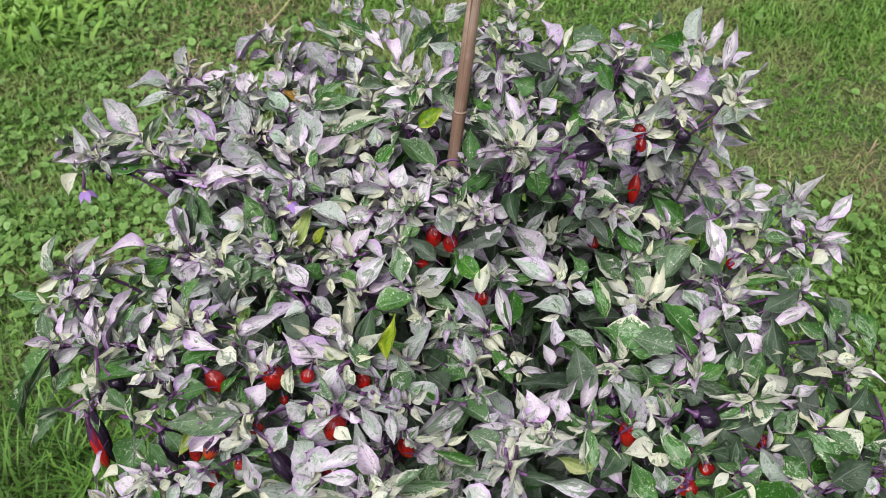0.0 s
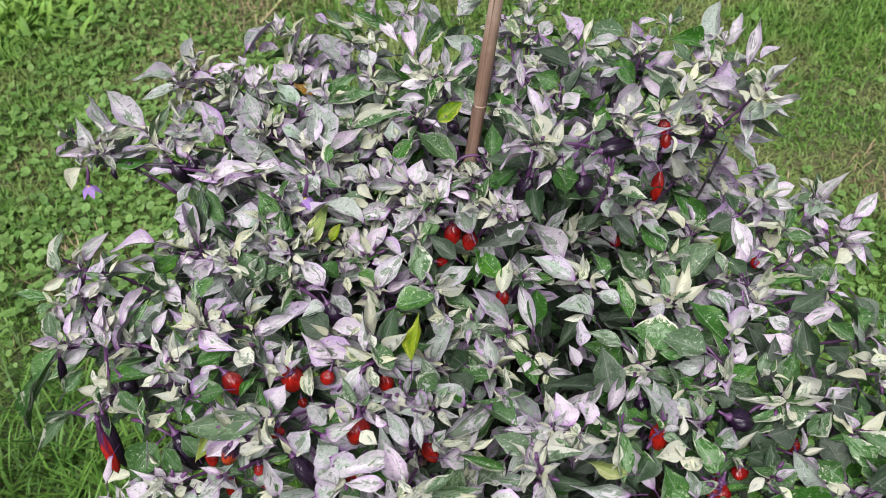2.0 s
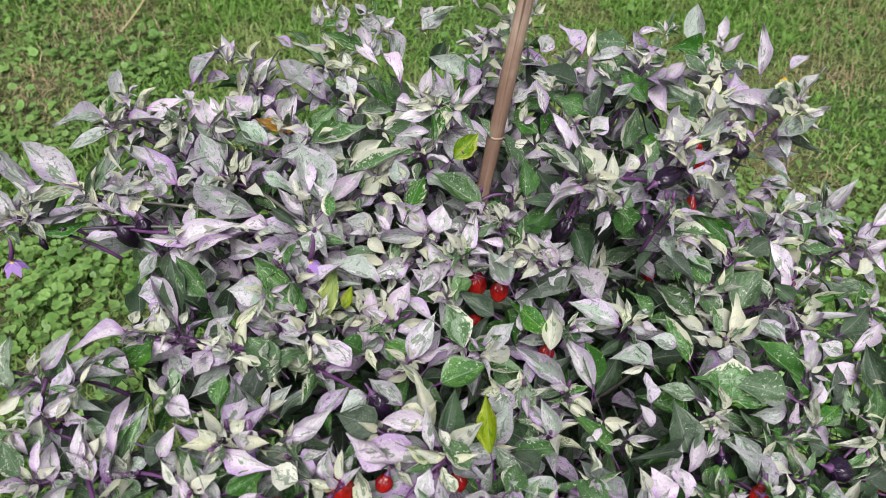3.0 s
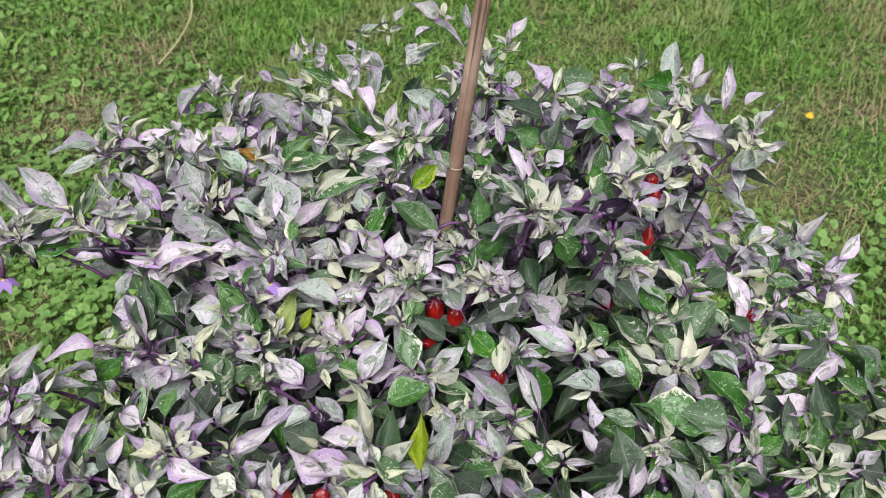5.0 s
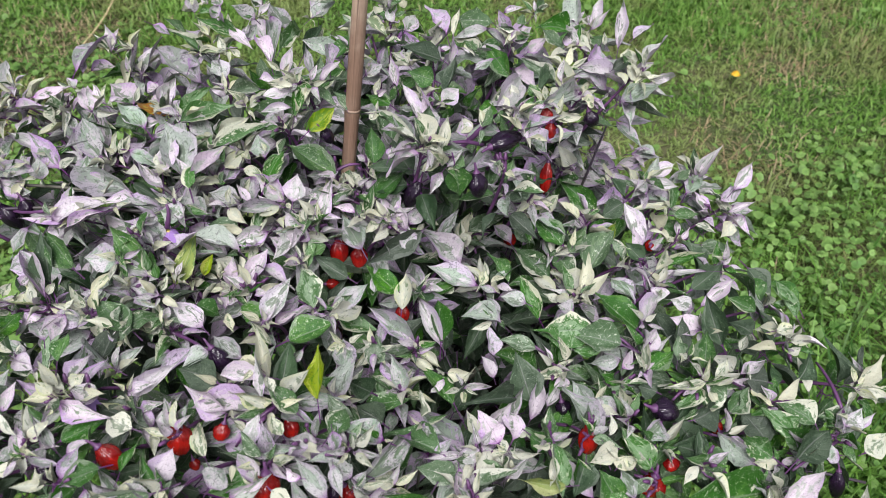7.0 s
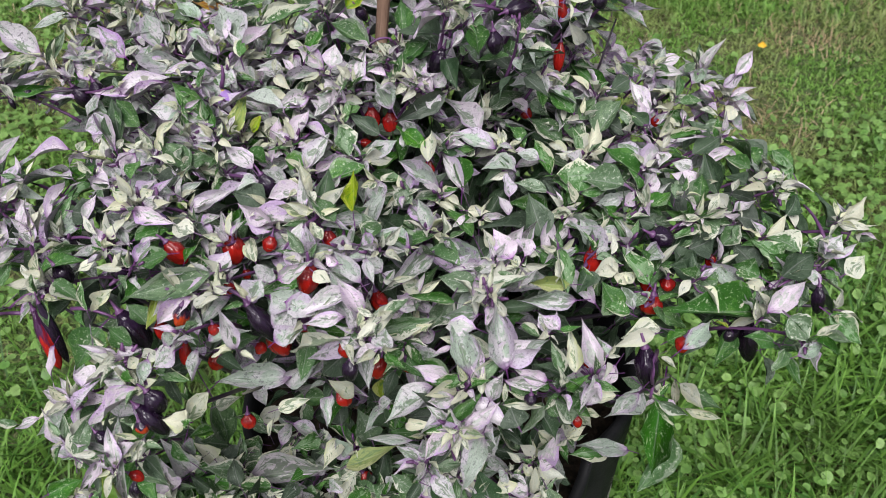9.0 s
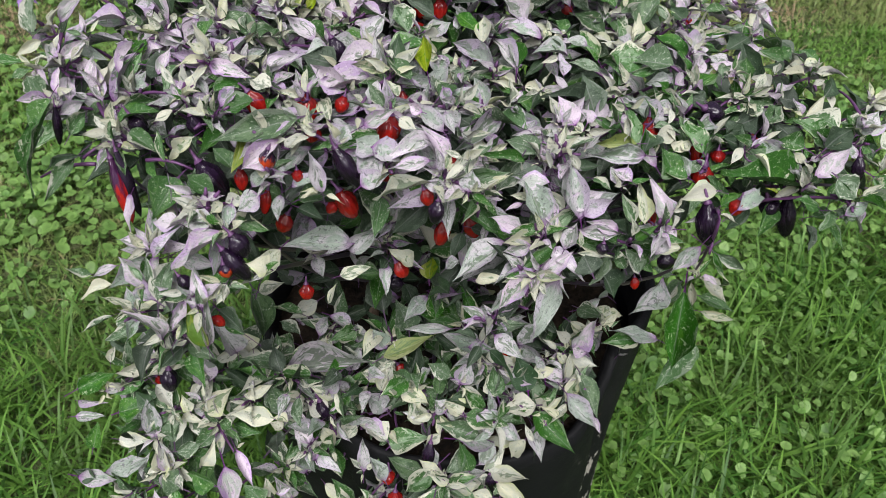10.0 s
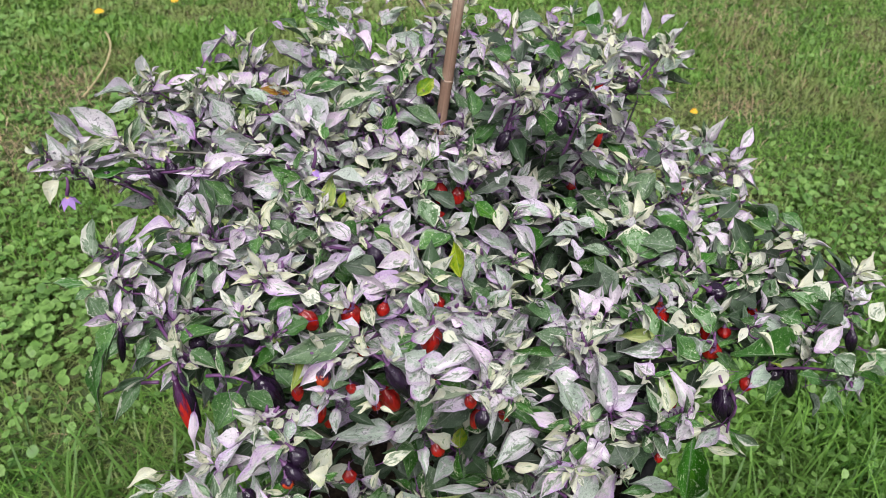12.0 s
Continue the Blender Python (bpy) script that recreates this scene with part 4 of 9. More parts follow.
for i in range(80):
    # skirt of small pale leaves hanging over the front of the rim
    x = luck.uniform(-0.20, 0.20)
    y = 0.37 + luck.uniform(-0.02, 0.10) + 0.5 * x * x
    inner_leaf(Vector((x, y, luck.uniform(0.50, 0.60))), luck.uniform(0.018, 0.034), ("cream", "edged", "silver", "edged", "teal"))
for i in range(150):
    # floor of the recess over the skirt
    x, y = luck.uniform(-0.17, 0.25), luck.uniform(0.35, 0.47)
    inner_leaf(Vector((x, y, luck.uniform(0.57, 0.68))), luck.uniform(0.022, 0.042), ("edged", "silver", "cream", "green", "edged", "teal", "silver"))
for i in range(70):
    x = luck.uniform(-0.33, -0.18)
    y = luck.uniform(0.42, 0.56)
    inner_leaf(Vector((x, y, luck.uniform(0.42, 0.62))), luck.uniform(0.022, 0.04), ("green", "edged", "teal", "teal", "green"))

# shoots
shoot(-0.233, 0.815, 0.991, 0.027)
shoot(-0.255, 0.804, 0.988, 0.020)
shoot(-0.267, 0.726, 0.972, 0.024)
shoot(-0.331, 0.711, 0.960, 0.028)
shoot(-0.355, 0.721, 0.974, 0.019)
shoot(-0.190, 0.787, 0.994, 0.023)
shoot(-0.116, 0.834, 0.999, 0.030)
shoot(-0.090, 0.751, 1.000, 0.021)
shoot(-0.039, 0.793, 1.043, 0.024)
shoot(0.016, 0.667, 1.025, 0.021)
shoot(0.037, 0.693, 1.047, 0.026)
shoot(0.054, 0.606, 1.016, 0.018)
shoot(0.120, 0.821, 1.029, 0.023)
shoot(0.142, 0.819, 1.042, 0.023)
shoot(0.118, 0.554, 1.067, 0.027)
shoot(0.138, 0.641, 1.045, 0.020)
shoot(0.169, 0.743, 1.045, 0.022)
shoot(0.254, 0.746, 1.031, 0.027)
shoot(0.278, 0.657, 1.045, 0.020)
shoot(0.347, 0.764, 1.008, 0.028)
shoot(0.328, 0.627, 1.055, 0.026)
shoot(0.284, 0.638, 1.031, 0.020)
shoot(0.205, 0.579, 1.065, 0.018)
shoot(-0.279, 0.509, 0.991, 0.021)
shoot(-0.276, 0.491, 0.968, 0.019)
shoot(-0.241, 0.452, 0.962, 0.020)
shoot(-0.278, 0.448, 0.960, 0.016)
shoot(-0.230, 0.400, 0.955, 0.016)
shoot(-0.153, 0.434, 0.992, 0.023)
shoot(-0.229, 0.591, 0.928, 0.019)
shoot(-0.199, 0.570, 0.945, 0.020)
shoot(-0.172, 0.652, 0.965, 0.027)
shoot(-0.082, 0.605, 1.001, 0.023)
shoot(-0.055, 0.624, 0.973, 0.021)
shoot(-0.023, 0.580, 0.975, 0.020)
shoot(-0.000, 0.589, 0.984, 0.020)
shoot(0.023, 0.567, 0.987, 0.024)
shoot(0.045, 0.591, 1.001, 0.020)
shoot(0.067, 0.580, 1.009, 0.019)
shoot(0.087, 0.556, 0.989, 0.021)
shoot(0.079, 0.598, 1.013, 0.018)
shoot(0.175, 0.598, 0.918, 0.020)
shoot(0.156, 0.583, 0.925, 0.020)
shoot(-0.047, 0.559, 0.947, 0.021)
shoot(-0.030, 0.533, 0.962, 0.018)
shoot(-0.093, 0.502, 0.962, 0.022)
shoot(-0.118, 0.532, 0.986, 0.019)
shoot(-0.149, 0.518, 0.980, 0.019)
shoot(-0.078, 0.555, 0.961, 0.020)
shoot(-0.022, 0.504, 0.948, 0.019)
shoot(0.021, 0.507, 0.957, 0.019)
shoot(0.061, 0.469, 0.934, 0.022)
shoot(0.091, 0.464, 0.931, 0.018)
shoot(0.171, 0.527, 0.925, 0.020)
shoot(0.239, 0.488, 0.931, 0.022)
shoot(0.231, 0.533, 0.938, 0.019)
shoot(0.270, 0.551, 0.956, 0.019)
shoot(0.357, 0.615, 0.937, 0.021)
shoot(0.381, 0.615, 0.904, 0.031)
shoot(0.438, 0.593, 0.904, 0.025)
shoot(0.430, 0.640, 0.911, 0.022)
shoot(0.321, 0.495, 0.917, 0.024)
shoot(0.302, 0.516, 0.935, 0.019)
shoot(0.389, 0.582, 0.877, 0.021)
shoot(0.390, 0.509, 0.913, 0.019)
shoot(0.416, 0.466, 0.896, 0.024)
shoot(0.266, 0.417, 0.937, 0.019)
shoot(0.198, 0.427, 0.921, 0.022)
shoot(0.300, 0.382, 0.930, 0.023)
shoot(0.389, 0.401, 0.933, 0.020)
shoot(0.238, 0.393, 0.931, 0.017)
shoot(0.112, 0.357, 0.930, 0.025)
shoot(0.074, 0.443, 0.909, 0.018)
shoot(0.029, 0.434, 0.924, 0.020)
shoot(-0.020, 0.398, 0.984, 0.023)
shoot(-0.053, 0.434, 0.970, 0.019)
shoot(-0.087, 0.400, 0.971, 0.017)
shoot(-0.115, 0.426, 0.969, 0.017)
shoot(-0.094, 0.346, 0.980, 0.019)
shoot(-0.028, 0.363, 0.972, 0.020)
shoot(-0.003, 0.375, 0.969, 0.016)
shoot(0.025, 0.358, 0.976, 0.016)
shoot(0.005, 0.340, 0.942, 0.018)
shoot(0.048, 0.356, 0.919, 0.017)
shoot(-0.039, 0.318, 0.959, 0.017)
shoot(-0.174, 0.329, 0.933, 0.020)
shoot(-0.218, 0.439, 0.960, 0.017)
shoot(-0.179, 0.408, 0.982, 0.016)
shoot(-0.159, 0.371, 0.985, 0.016)
shoot(-0.122, 0.317, 0.966, 0.015)
shoot(-0.029, 0.341, 0.889, 0.017)
shoot(0.100, 0.317, 0.948, 0.015)
shoot(0.166, 0.354, 0.938, 0.016)
shoot(0.196, 0.351, 0.941, 0.016)
shoot(0.230, 0.359, 0.935, 0.016)
shoot(0.249, 0.339, 0.923, 0.016)
shoot(0.338, 0.377, 0.922, 0.017)
shoot(0.309, 0.347, 0.905, 0.017)
shoot(0.356, 0.359, 0.915, 0.017)
shoot(0.359, 0.321, 0.902, 0.016)
shoot(0.275, 0.319, 0.922, 0.016)
shoot(0.219, 0.562, 0.992, 0.019)
shoot(0.266, 0.616, 0.966, 0.019)
shoot(0.105, 0.510, 0.948, 0.018)
shoot(-0.145, 0.718, 0.973, 0.023)
shoot(-0.022, 0.651, 1.014, 0.020)
shoot(-0.058, 0.645, 1.000, 0.021)
shoot(-0.107, 0.561, 1.008, 0.019)
shoot(0.179, 0.528, 1.050, 0.016)
shoot(0.340, 0.704, 0.888, 0.022)
shoot(0.091, 0.750, 1.046, 0.021)
shoot(-0.218, 0.329, 0.900, 0.022)
shoot(-0.121, 0.349, 0.972, 0.016)
shoot(-0.000, 0.294, 0.961, 0.022)
shoot(-0.032, 0.360, 0.838, 0.018)
shoot(0.033, 0.307, 0.925, 0.017)
shoot(0.071, 0.268, 0.908, 0.026)
shoot(0.056, 0.247, 0.893, 0.018)
shoot(0.139, 0.253, 0.903, 0.017)
shoot(0.164, 0.255, 0.909, 0.018)
shoot(0.241, 0.319, 0.912, 0.018)
shoot(0.327, 0.303, 0.886, 0.022)
shoot(0.394, 0.324, 0.910, 0.021)
shoot(0.442, 0.355, 0.909, 0.020)
shoot(0.336, 0.251, 0.914, 0.017)
shoot(-0.271, 0.453, 0.624, 0.026)
shoot(-0.315, 0.453, 0.595, 0.024)
shoot(-0.235, 0.374, 0.755, 0.020)
shoot(-0.267, 0.408, 0.751, 0.020)
shoot(-0.193, 0.280, 0.894, 0.016)
shoot(-0.224, 0.422, 0.617, 0.023)
shoot(-0.219, 0.385, 0.580, 0.021)
shoot(-0.269, 0.415, 0.576, 0.026)
shoot(-0.322, 0.437, 0.507, 0.023)
shoot(-0.284, 0.400, 0.499, 0.031)
shoot(-0.336, 0.383, 0.469, 0.027)
shoot(-0.312, 0.360, 0.459, 0.027)
shoot(-0.271, 0.335, 0.474, 0.024)
shoot(-0.154, 0.423, 0.619, 0.029)
shoot(-0.137, 0.409, 0.610, 0.023)
shoot(-0.122, 0.391, 0.586, 0.024)
shoot(-0.082, 0.388, 0.599, 0.026)
shoot(-0.064, 0.391, 0.535, 0.032)
shoot(-0.030, 0.384, 0.546, 0.027)
shoot(-0.084, 0.438, 0.643, 0.021)
shoot(0.056, 0.385, 0.676, 0.023)
shoot(0.064, 0.362, 0.652, 0.022)
shoot(0.091, 0.314, 0.623, 0.023)
shoot(0.086, 0.346, 0.645, 0.020)
shoot(0.161, 0.348, 0.643, 0.026)
shoot(0.154, 0.306, 0.634, 0.023)
shoot(0.117, 0.292, 0.622, 0.021)
shoot(0.070, 0.305, 0.608, 0.024)
shoot(0.015, 0.342, 0.588, 0.025)
shoot(-0.007, 0.364, 0.607, 0.022)
shoot(-0.023, 0.351, 0.531, 0.024)
shoot(0.007, 0.279, 0.546, 0.029)
shoot(0.061, 0.292, 0.504, 0.027)
shoot(-0.089, 0.299, 0.475, 0.023)
shoot(-0.062, 0.298, 0.503, 0.017)
shoot(-0.129, 0.353, 0.552, 0.022)
shoot(-0.160, 0.375, 0.481, 0.024)
shoot(-0.089, 0.380, 0.475, 0.023)
shoot(-0.184, 0.392, 0.603, 0.023)
shoot(-0.100, 0.366, 0.569, 0.024)
shoot(0.029, 0.412, 0.709, 0.021)
shoot(0.037, 0.260, 0.833, 0.017)
shoot(-0.024, 0.405, 0.646, 0.022)

# outer leaves, largest first
leaf("green", 0.321, 0.390, 0.658, 0.293, 0.335, 0.570, 0.038)
leaf("green", 0.350, 0.393, 0.565, 0.290, 0.338, 0.546, 0.038)
leaf("green", 0.325, 0.306, 0.885, 0.232, 0.299, 0.915, 0.032)
leaf("lilac", -0.143, 0.415, 0.615, -0.045, 0.397, 0.628, 0.030)
leaf("silver", -0.069, 0.625, 1.008, -0.082, 0.690, 1.023, 0.032)
leaf("silver", -0.278, 0.733, 0.973, -0.330, 0.778, 0.990, 0.030)
leaf("edged", -0.357, 0.382, 0.468, -0.426, 0.374, 0.433, 0.026)
leaf("green", -0.160, 0.461, 0.699, -0.149, 0.435, 0.639, 0.030)
leaf("silver", -0.126, 0.674, 0.966, -0.181, 0.723, 0.969, 0.026)
leaf("lime", -0.035, 0.394, 0.632, 0.025, 0.384, 0.662, 0.028)
leaf("mauve", -0.054, 0.761, 1.019, -0.097, 0.809, 1.029, 0.029)
leaf("lilac", 0.270, 0.670, 0.919, 0.327, 0.707, 0.905, 0.027)
leaf("green", 0.108, 0.298, 0.619, 0.137, 0.246, 0.601, 0.029)
leaf("green", -0.097, 0.351, 0.984, -0.164, 0.356, 0.969, 0.025)
leaf("silver", 0.070, 0.330, 0.849, 0.023, 0.321, 0.813, 0.029)
leaf("green", 0.348, 0.434, 0.622, 0.294, 0.402, 0.625, 0.027)
leaf("edged", -0.039, 0.348, 0.525, 0.005, 0.343, 0.548, 0.034)
leaf("silver", 0.038, 0.977, 0.950, 0.025, 1.030, 0.966, 0.030)
leaf("silver", -0.156, 0.724, 0.970, -0.172, 0.773, 0.989, 0.029)
leaf("lilac", -0.219, 0.342, 0.561, -0.215, 0.305, 0.522, 0.030)
leaf("silver", 0.301, 0.408, 0.667, 0.257, 0.384, 0.637, 0.027)
leaf("green", -0.235, 0.383, 0.939, -0.197, 0.342, 0.926, 0.027)
leaf("silver", 0.033, 0.311, 0.571, 0.079, 0.309, 0.542, 0.029)
leaf("silver", -0.063, 0.358, 0.844, -0.125, 0.362, 0.856, 0.025)
leaf("green", 0.089, 0.365, 0.938, 0.049, 0.403, 0.934, 0.027)
leaf("green", 0.054, 0.600, 1.011, 0.014, 0.636, 1.024, 0.027)
leaf("silver", 0.258, 0.334, 0.655, 0.193, 0.335, 0.689, 0.020)
leaf("teal", 0.258, 0.612, 1.014, 0.308, 0.628, 0.985, 0.024)
leaf("teal", -0.031, 0.402, 0.699, -0.031, 0.438, 0.730, 0.030)
leaf("edged", -0.273, 0.393, 0.549, -0.271, 0.422, 0.581, 0.033)
leaf("silver", 0.361, 0.835, 0.987, 0.370, 0.877, 1.026, 0.025)
leaf("green", 0.412, 0.470, 0.896, 0.398, 0.514, 0.916, 0.028)
leaf("teal", 0.107, 0.317, 0.630, 0.101, 0.341, 0.668, 0.031)
leaf("green", -0.232, 0.334, 0.542, -0.261, 0.366, 0.532, 0.032)
leaf("mauve", -0.173, 0.814, 1.017, -0.136, 0.849, 1.038, 0.025)
leaf("green", 0.265, 0.431, 0.947, 0.245, 0.474, 0.948, 0.030)
leaf("teal", 0.350, 0.488, 0.913, 0.397, 0.510, 0.913, 0.027)
leaf("green", -0.344, 0.353, 0.441, -0.316, 0.361, 0.462, 0.039)
leaf("silver", 0.050, 0.291, 0.886, 0.008, 0.292, 0.848, 0.025)
leaf("silver", -0.137, 0.368, 0.473, -0.139, 0.380, 0.519, 0.029)
leaf("cream", -0.232, 0.402, 0.580, -0.198, 0.407, 0.611, 0.029)
leaf("lilac", -0.124, 0.351, 0.525, -0.135, 0.380, 0.574, 0.024)
leaf("lilac", 0.150, 0.549, 0.930, 0.122, 0.577, 0.963, 0.026)
leaf("lilac", 0.318, 0.534, 0.929, 0.316, 0.589, 0.946, 0.023)
leaf("edged", 0.234, 0.439, 0.944, 0.191, 0.451, 0.948, 0.030)
leaf("cream", 0.074, 0.326, 0.532, 0.107, 0.316, 0.563, 0.028)
leaf("cream", -0.160, 0.371, 0.589, -0.205, 0.390, 0.593, 0.027)
leaf("teal", 0.173, 0.410, 0.909, 0.168, 0.442, 0.937, 0.031)
leaf("edged", -0.006, 0.270, 0.530, -0.025, 0.250, 0.491, 0.027)
leaf("lilac", 0.066, 0.391, 0.804, 0.035, 0.367, 0.773, 0.026)
leaf("mauve", -0.313, 0.731, 0.979, -0.353, 0.773, 1.001, 0.021)
leaf("green", -0.102, 0.544, 0.990, -0.131, 0.578, 1.009, 0.026)
leaf("green", -0.170, 0.587, 0.965, -0.194, 0.631, 0.974, 0.025)
leaf("lilac", -0.088, 0.632, 1.015, -0.078, 0.679, 1.025, 0.026)
leaf("edged", 0.008, 0.275, 0.541, -0.040, 0.265, 0.504, 0.021)
leaf("lilac", -0.193, 0.652, 0.967, -0.140, 0.655, 0.985, 0.023)
leaf("green", 0.167, 0.320, 0.637, 0.170, 0.271, 0.621, 0.025)
leaf("edged", -0.073, 0.699, 1.018, -0.021, 0.714, 1.020, 0.023)
leaf("silver", -0.094, 0.391, 0.906, -0.130, 0.368, 0.874, 0.023)
leaf("green", 0.298, 0.595, 0.925, 0.268, 0.623, 0.954, 0.025)
leaf("green", -0.328, 0.431, 0.571, -0.291, 0.428, 0.580, 0.033)
leaf("cream", 0.067, 0.295, 0.520, 0.098, 0.261, 0.538, 0.025)
leaf("edged", 0.042, 0.323, 0.594, 0.081, 0.292, 0.605, 0.024)
leaf("silver", -0.182, 0.379, 0.700, -0.196, 0.389, 0.749, 0.024)
leaf("lilac", 0.186, 0.580, 1.067, 0.225, 0.617, 1.080, 0.022)
leaf("silver", 0.070, 0.385, 0.937, 0.024, 0.348, 0.935, 0.021)
leaf("green", 0.259, 0.515, 0.933, 0.289, 0.540, 0.952, 0.028)
leaf("silver", 0.159, 0.526, 0.926, 0.120, 0.550, 0.934, 0.026)
leaf("cream", -0.298, 0.403, 0.484, -0.293, 0.415, 0.531, 0.025)
leaf("green", 0.248, 0.421, 0.945, 0.213, 0.446, 0.945, 0.027)
leaf("silver", -0.035, 0.569, 0.971, -0.079, 0.590, 0.990, 0.023)
leaf("teal", 0.116, 0.548, 0.981, 0.065, 0.535, 0.962, 0.021)
leaf("mauve", 0.340, 0.717, 0.897, 0.377, 0.688, 0.881, 0.024)
leaf("edged", 0.055, 0.309, 0.571, 0.010, 0.333, 0.583, 0.023)
leaf("cream", -0.041, 0.355, 0.528, -0.066, 0.387, 0.533, 0.029)
leaf("green", -0.369, 0.462, 0.586, -0.323, 0.465, 0.606, 0.024)
leaf("silver", 0.285, 0.641, 1.032, 0.236, 0.614, 1.041, 0.021)
leaf("green", -0.003, 0.407, 0.654, -0.010, 0.428, 0.686, 0.030)
leaf("silver", 0.142, 0.298, 0.640, 0.165, 0.266, 0.611, 0.024)
leaf("green", -0.005, 0.476, 0.956, 0.036, 0.484, 0.959, 0.028)
leaf("cream", 0.072, 0.283, 0.511, 0.100, 0.237, 0.514, 0.021)
leaf("edged", -0.285, 0.349, 0.462, -0.291, 0.378, 0.489, 0.028)
leaf("green", 0.237, 0.702, 1.020, 0.225, 0.747, 1.037, 0.023)
leaf("teal", -0.190, 0.583, 0.956, -0.199, 0.629, 0.971, 0.023)
leaf("edged", -0.145, 0.421, 0.618, -0.185, 0.424, 0.642, 0.025)
leaf("cream", 0.112, 0.301, 0.624, 0.076, 0.308, 0.612, 0.029)
leaf("green", 0.379, 0.430, 0.594, 0.415, 0.399, 0.586, 0.024)
leaf("edged", 0.239, 0.336, 0.656, 0.199, 0.343, 0.664, 0.027)
leaf("green", -0.154, 0.382, 0.581, -0.157, 0.408, 0.609, 0.030)
leaf("lilac", 0.110, 0.285, 0.910, 0.106, 0.326, 0.935, 0.023)
leaf("silver", 0.078, 0.243, 0.884, 0.056, 0.230, 0.833, 0.019)
leaf("silver", 0.072, 0.362, 0.656, 0.026, 0.389, 0.667, 0.020)
leaf("silver", -0.364, 0.414, 0.485, -0.314, 0.413, 0.490, 0.022)
leaf("edged", 0.018, 0.501, 0.960, 0.013, 0.543, 0.968, 0.025)
leaf("mauve", 0.319, 0.701, 1.018, 0.350, 0.736, 1.024, 0.023)
leaf("edged", 0.226, 0.522, 0.924, 0.201, 0.557, 0.941, 0.023)
leaf("green", -0.279, 0.373, 0.486, -0.301, 0.396, 0.490, 0.034)
leaf("edged", -0.003, 0.288, 0.561, -0.038, 0.278, 0.532, 0.023)
leaf("edged", 0.026, 0.902, 0.966, 0.059, 0.959, 0.974, 0.016)
leaf("lilac", -0.292, 0.400, 0.485, -0.297, 0.415, 0.531, 0.022)
leaf("silver", 0.022, 0.842, 1.038, 0.021, 0.783, 1.022, 0.017)
leaf("silver", -0.035, 0.384, 0.544, -0.055, 0.402, 0.567, 0.030)
leaf("lilac", -0.290, 0.456, 0.612, -0.284, 0.476, 0.652, 0.023)
leaf("silver", -0.291, 0.402, 0.553, -0.296, 0.433, 0.585, 0.024)
leaf("green", -0.241, 0.312, 0.497, -0.245, 0.324, 0.522, 0.037)
leaf("silver", -0.053, 0.383, 0.908, -0.082, 0.399, 0.926, 0.028)
leaf("silver", 0.207, 0.355, 0.924, 0.198, 0.407, 0.930, 0.020)
leaf("teal", 0.174, 0.721, 1.036, 0.134, 0.731, 1.052, 0.024)
leaf("silver", 0.075, 0.276, 0.911, 0.073, 0.320, 0.931, 0.022)
leaf("lilac", 0.168, 0.346, 0.650, 0.186, 0.349, 0.690, 0.024)
leaf("green", -0.026, 0.430, 0.732, -0.045, 0.388, 0.718, 0.022)
leaf("silver", 0.102, 0.271, 0.916, 0.101, 0.308, 0.949, 0.021)
leaf("lilac", -0.227, 0.417, 0.610, -0.232, 0.440, 0.641, 0.027)
leaf("green", 0.113, 0.466, 0.933, 0.122, 0.511, 0.943, 0.022)
leaf("silver", 0.067, 0.908, 0.997, 0.099, 0.918, 1.007, 0.029)
leaf("green", 0.080, 0.341, 0.704, 0.071, 0.351, 0.748, 0.022)
leaf("edged", 0.062, 0.382, 0.683, 0.051, 0.393, 0.733, 0.020)
leaf("edged", -0.100, 0.390, 0.479, -0.099, 0.362, 0.451, 0.026)
leaf("lilac", -0.194, 0.571, 0.953, -0.215, 0.631, 0.972, 0.015)
leaf("lilac", -0.031, 0.408, 0.969, -0.079, 0.430, 0.963, 0.019)
leaf("green", 0.242, 0.539, 0.945, 0.223, 0.570, 0.961, 0.025)
leaf("teal", 0.342, 0.420, 0.918, 0.342, 0.462, 0.932, 0.023)
leaf("edged", 0.027, 0.404, 0.669, 0.029, 0.434, 0.699, 0.023)
leaf("teal", 0.204, 0.569, 0.993, 0.240, 0.580, 0.995, 0.026)
leaf("silver", -0.256, 0.810, 0.992, -0.298, 0.789, 1.008, 0.020)
leaf("green", -0.192, 0.367, 0.932, -0.213, 0.342, 0.915, 0.027)
leaf("silver", 0.246, 0.599, 0.997, 0.294, 0.628, 0.990, 0.018)
leaf("silver", -0.392, 0.414, 0.488, -0.350, 0.404, 0.475, 0.022)
leaf("green", 0.326, 0.770, 1.021, 0.289, 0.768, 1.041, 0.024)
leaf("silver", -0.023, 0.507, 0.949, 0.005, 0.538, 0.964, 0.022)
leaf("lilac", -0.126, 0.792, 0.985, -0.145, 0.819, 0.995, 0.028)
leaf("silver", -0.112, 0.740, 0.990, -0.136, 0.781, 0.999, 0.020)
leaf("green", 0.181, 0.376, 0.901, 0.197, 0.404, 0.904, 0.029)
leaf("edged", -0.141, 0.372, 0.444, -0.167, 0.380, 0.485, 0.020)
leaf("teal", -0.288, 0.421, 0.575, -0.310, 0.446, 0.591, 0.026)
leaf("lilac", -0.157, 0.350, 0.452, -0.172, 0.361, 0.491, 0.022)
leaf("silver", 0.052, 0.311, 0.593, 0.079, 0.308, 0.614, 0.028)
leaf("lilac", -0.207, 0.752, 0.965, -0.248, 0.790, 0.975, 0.017)
leaf("teal", 0.344, 0.311, 0.917, 0.376, 0.330, 0.922, 0.026)
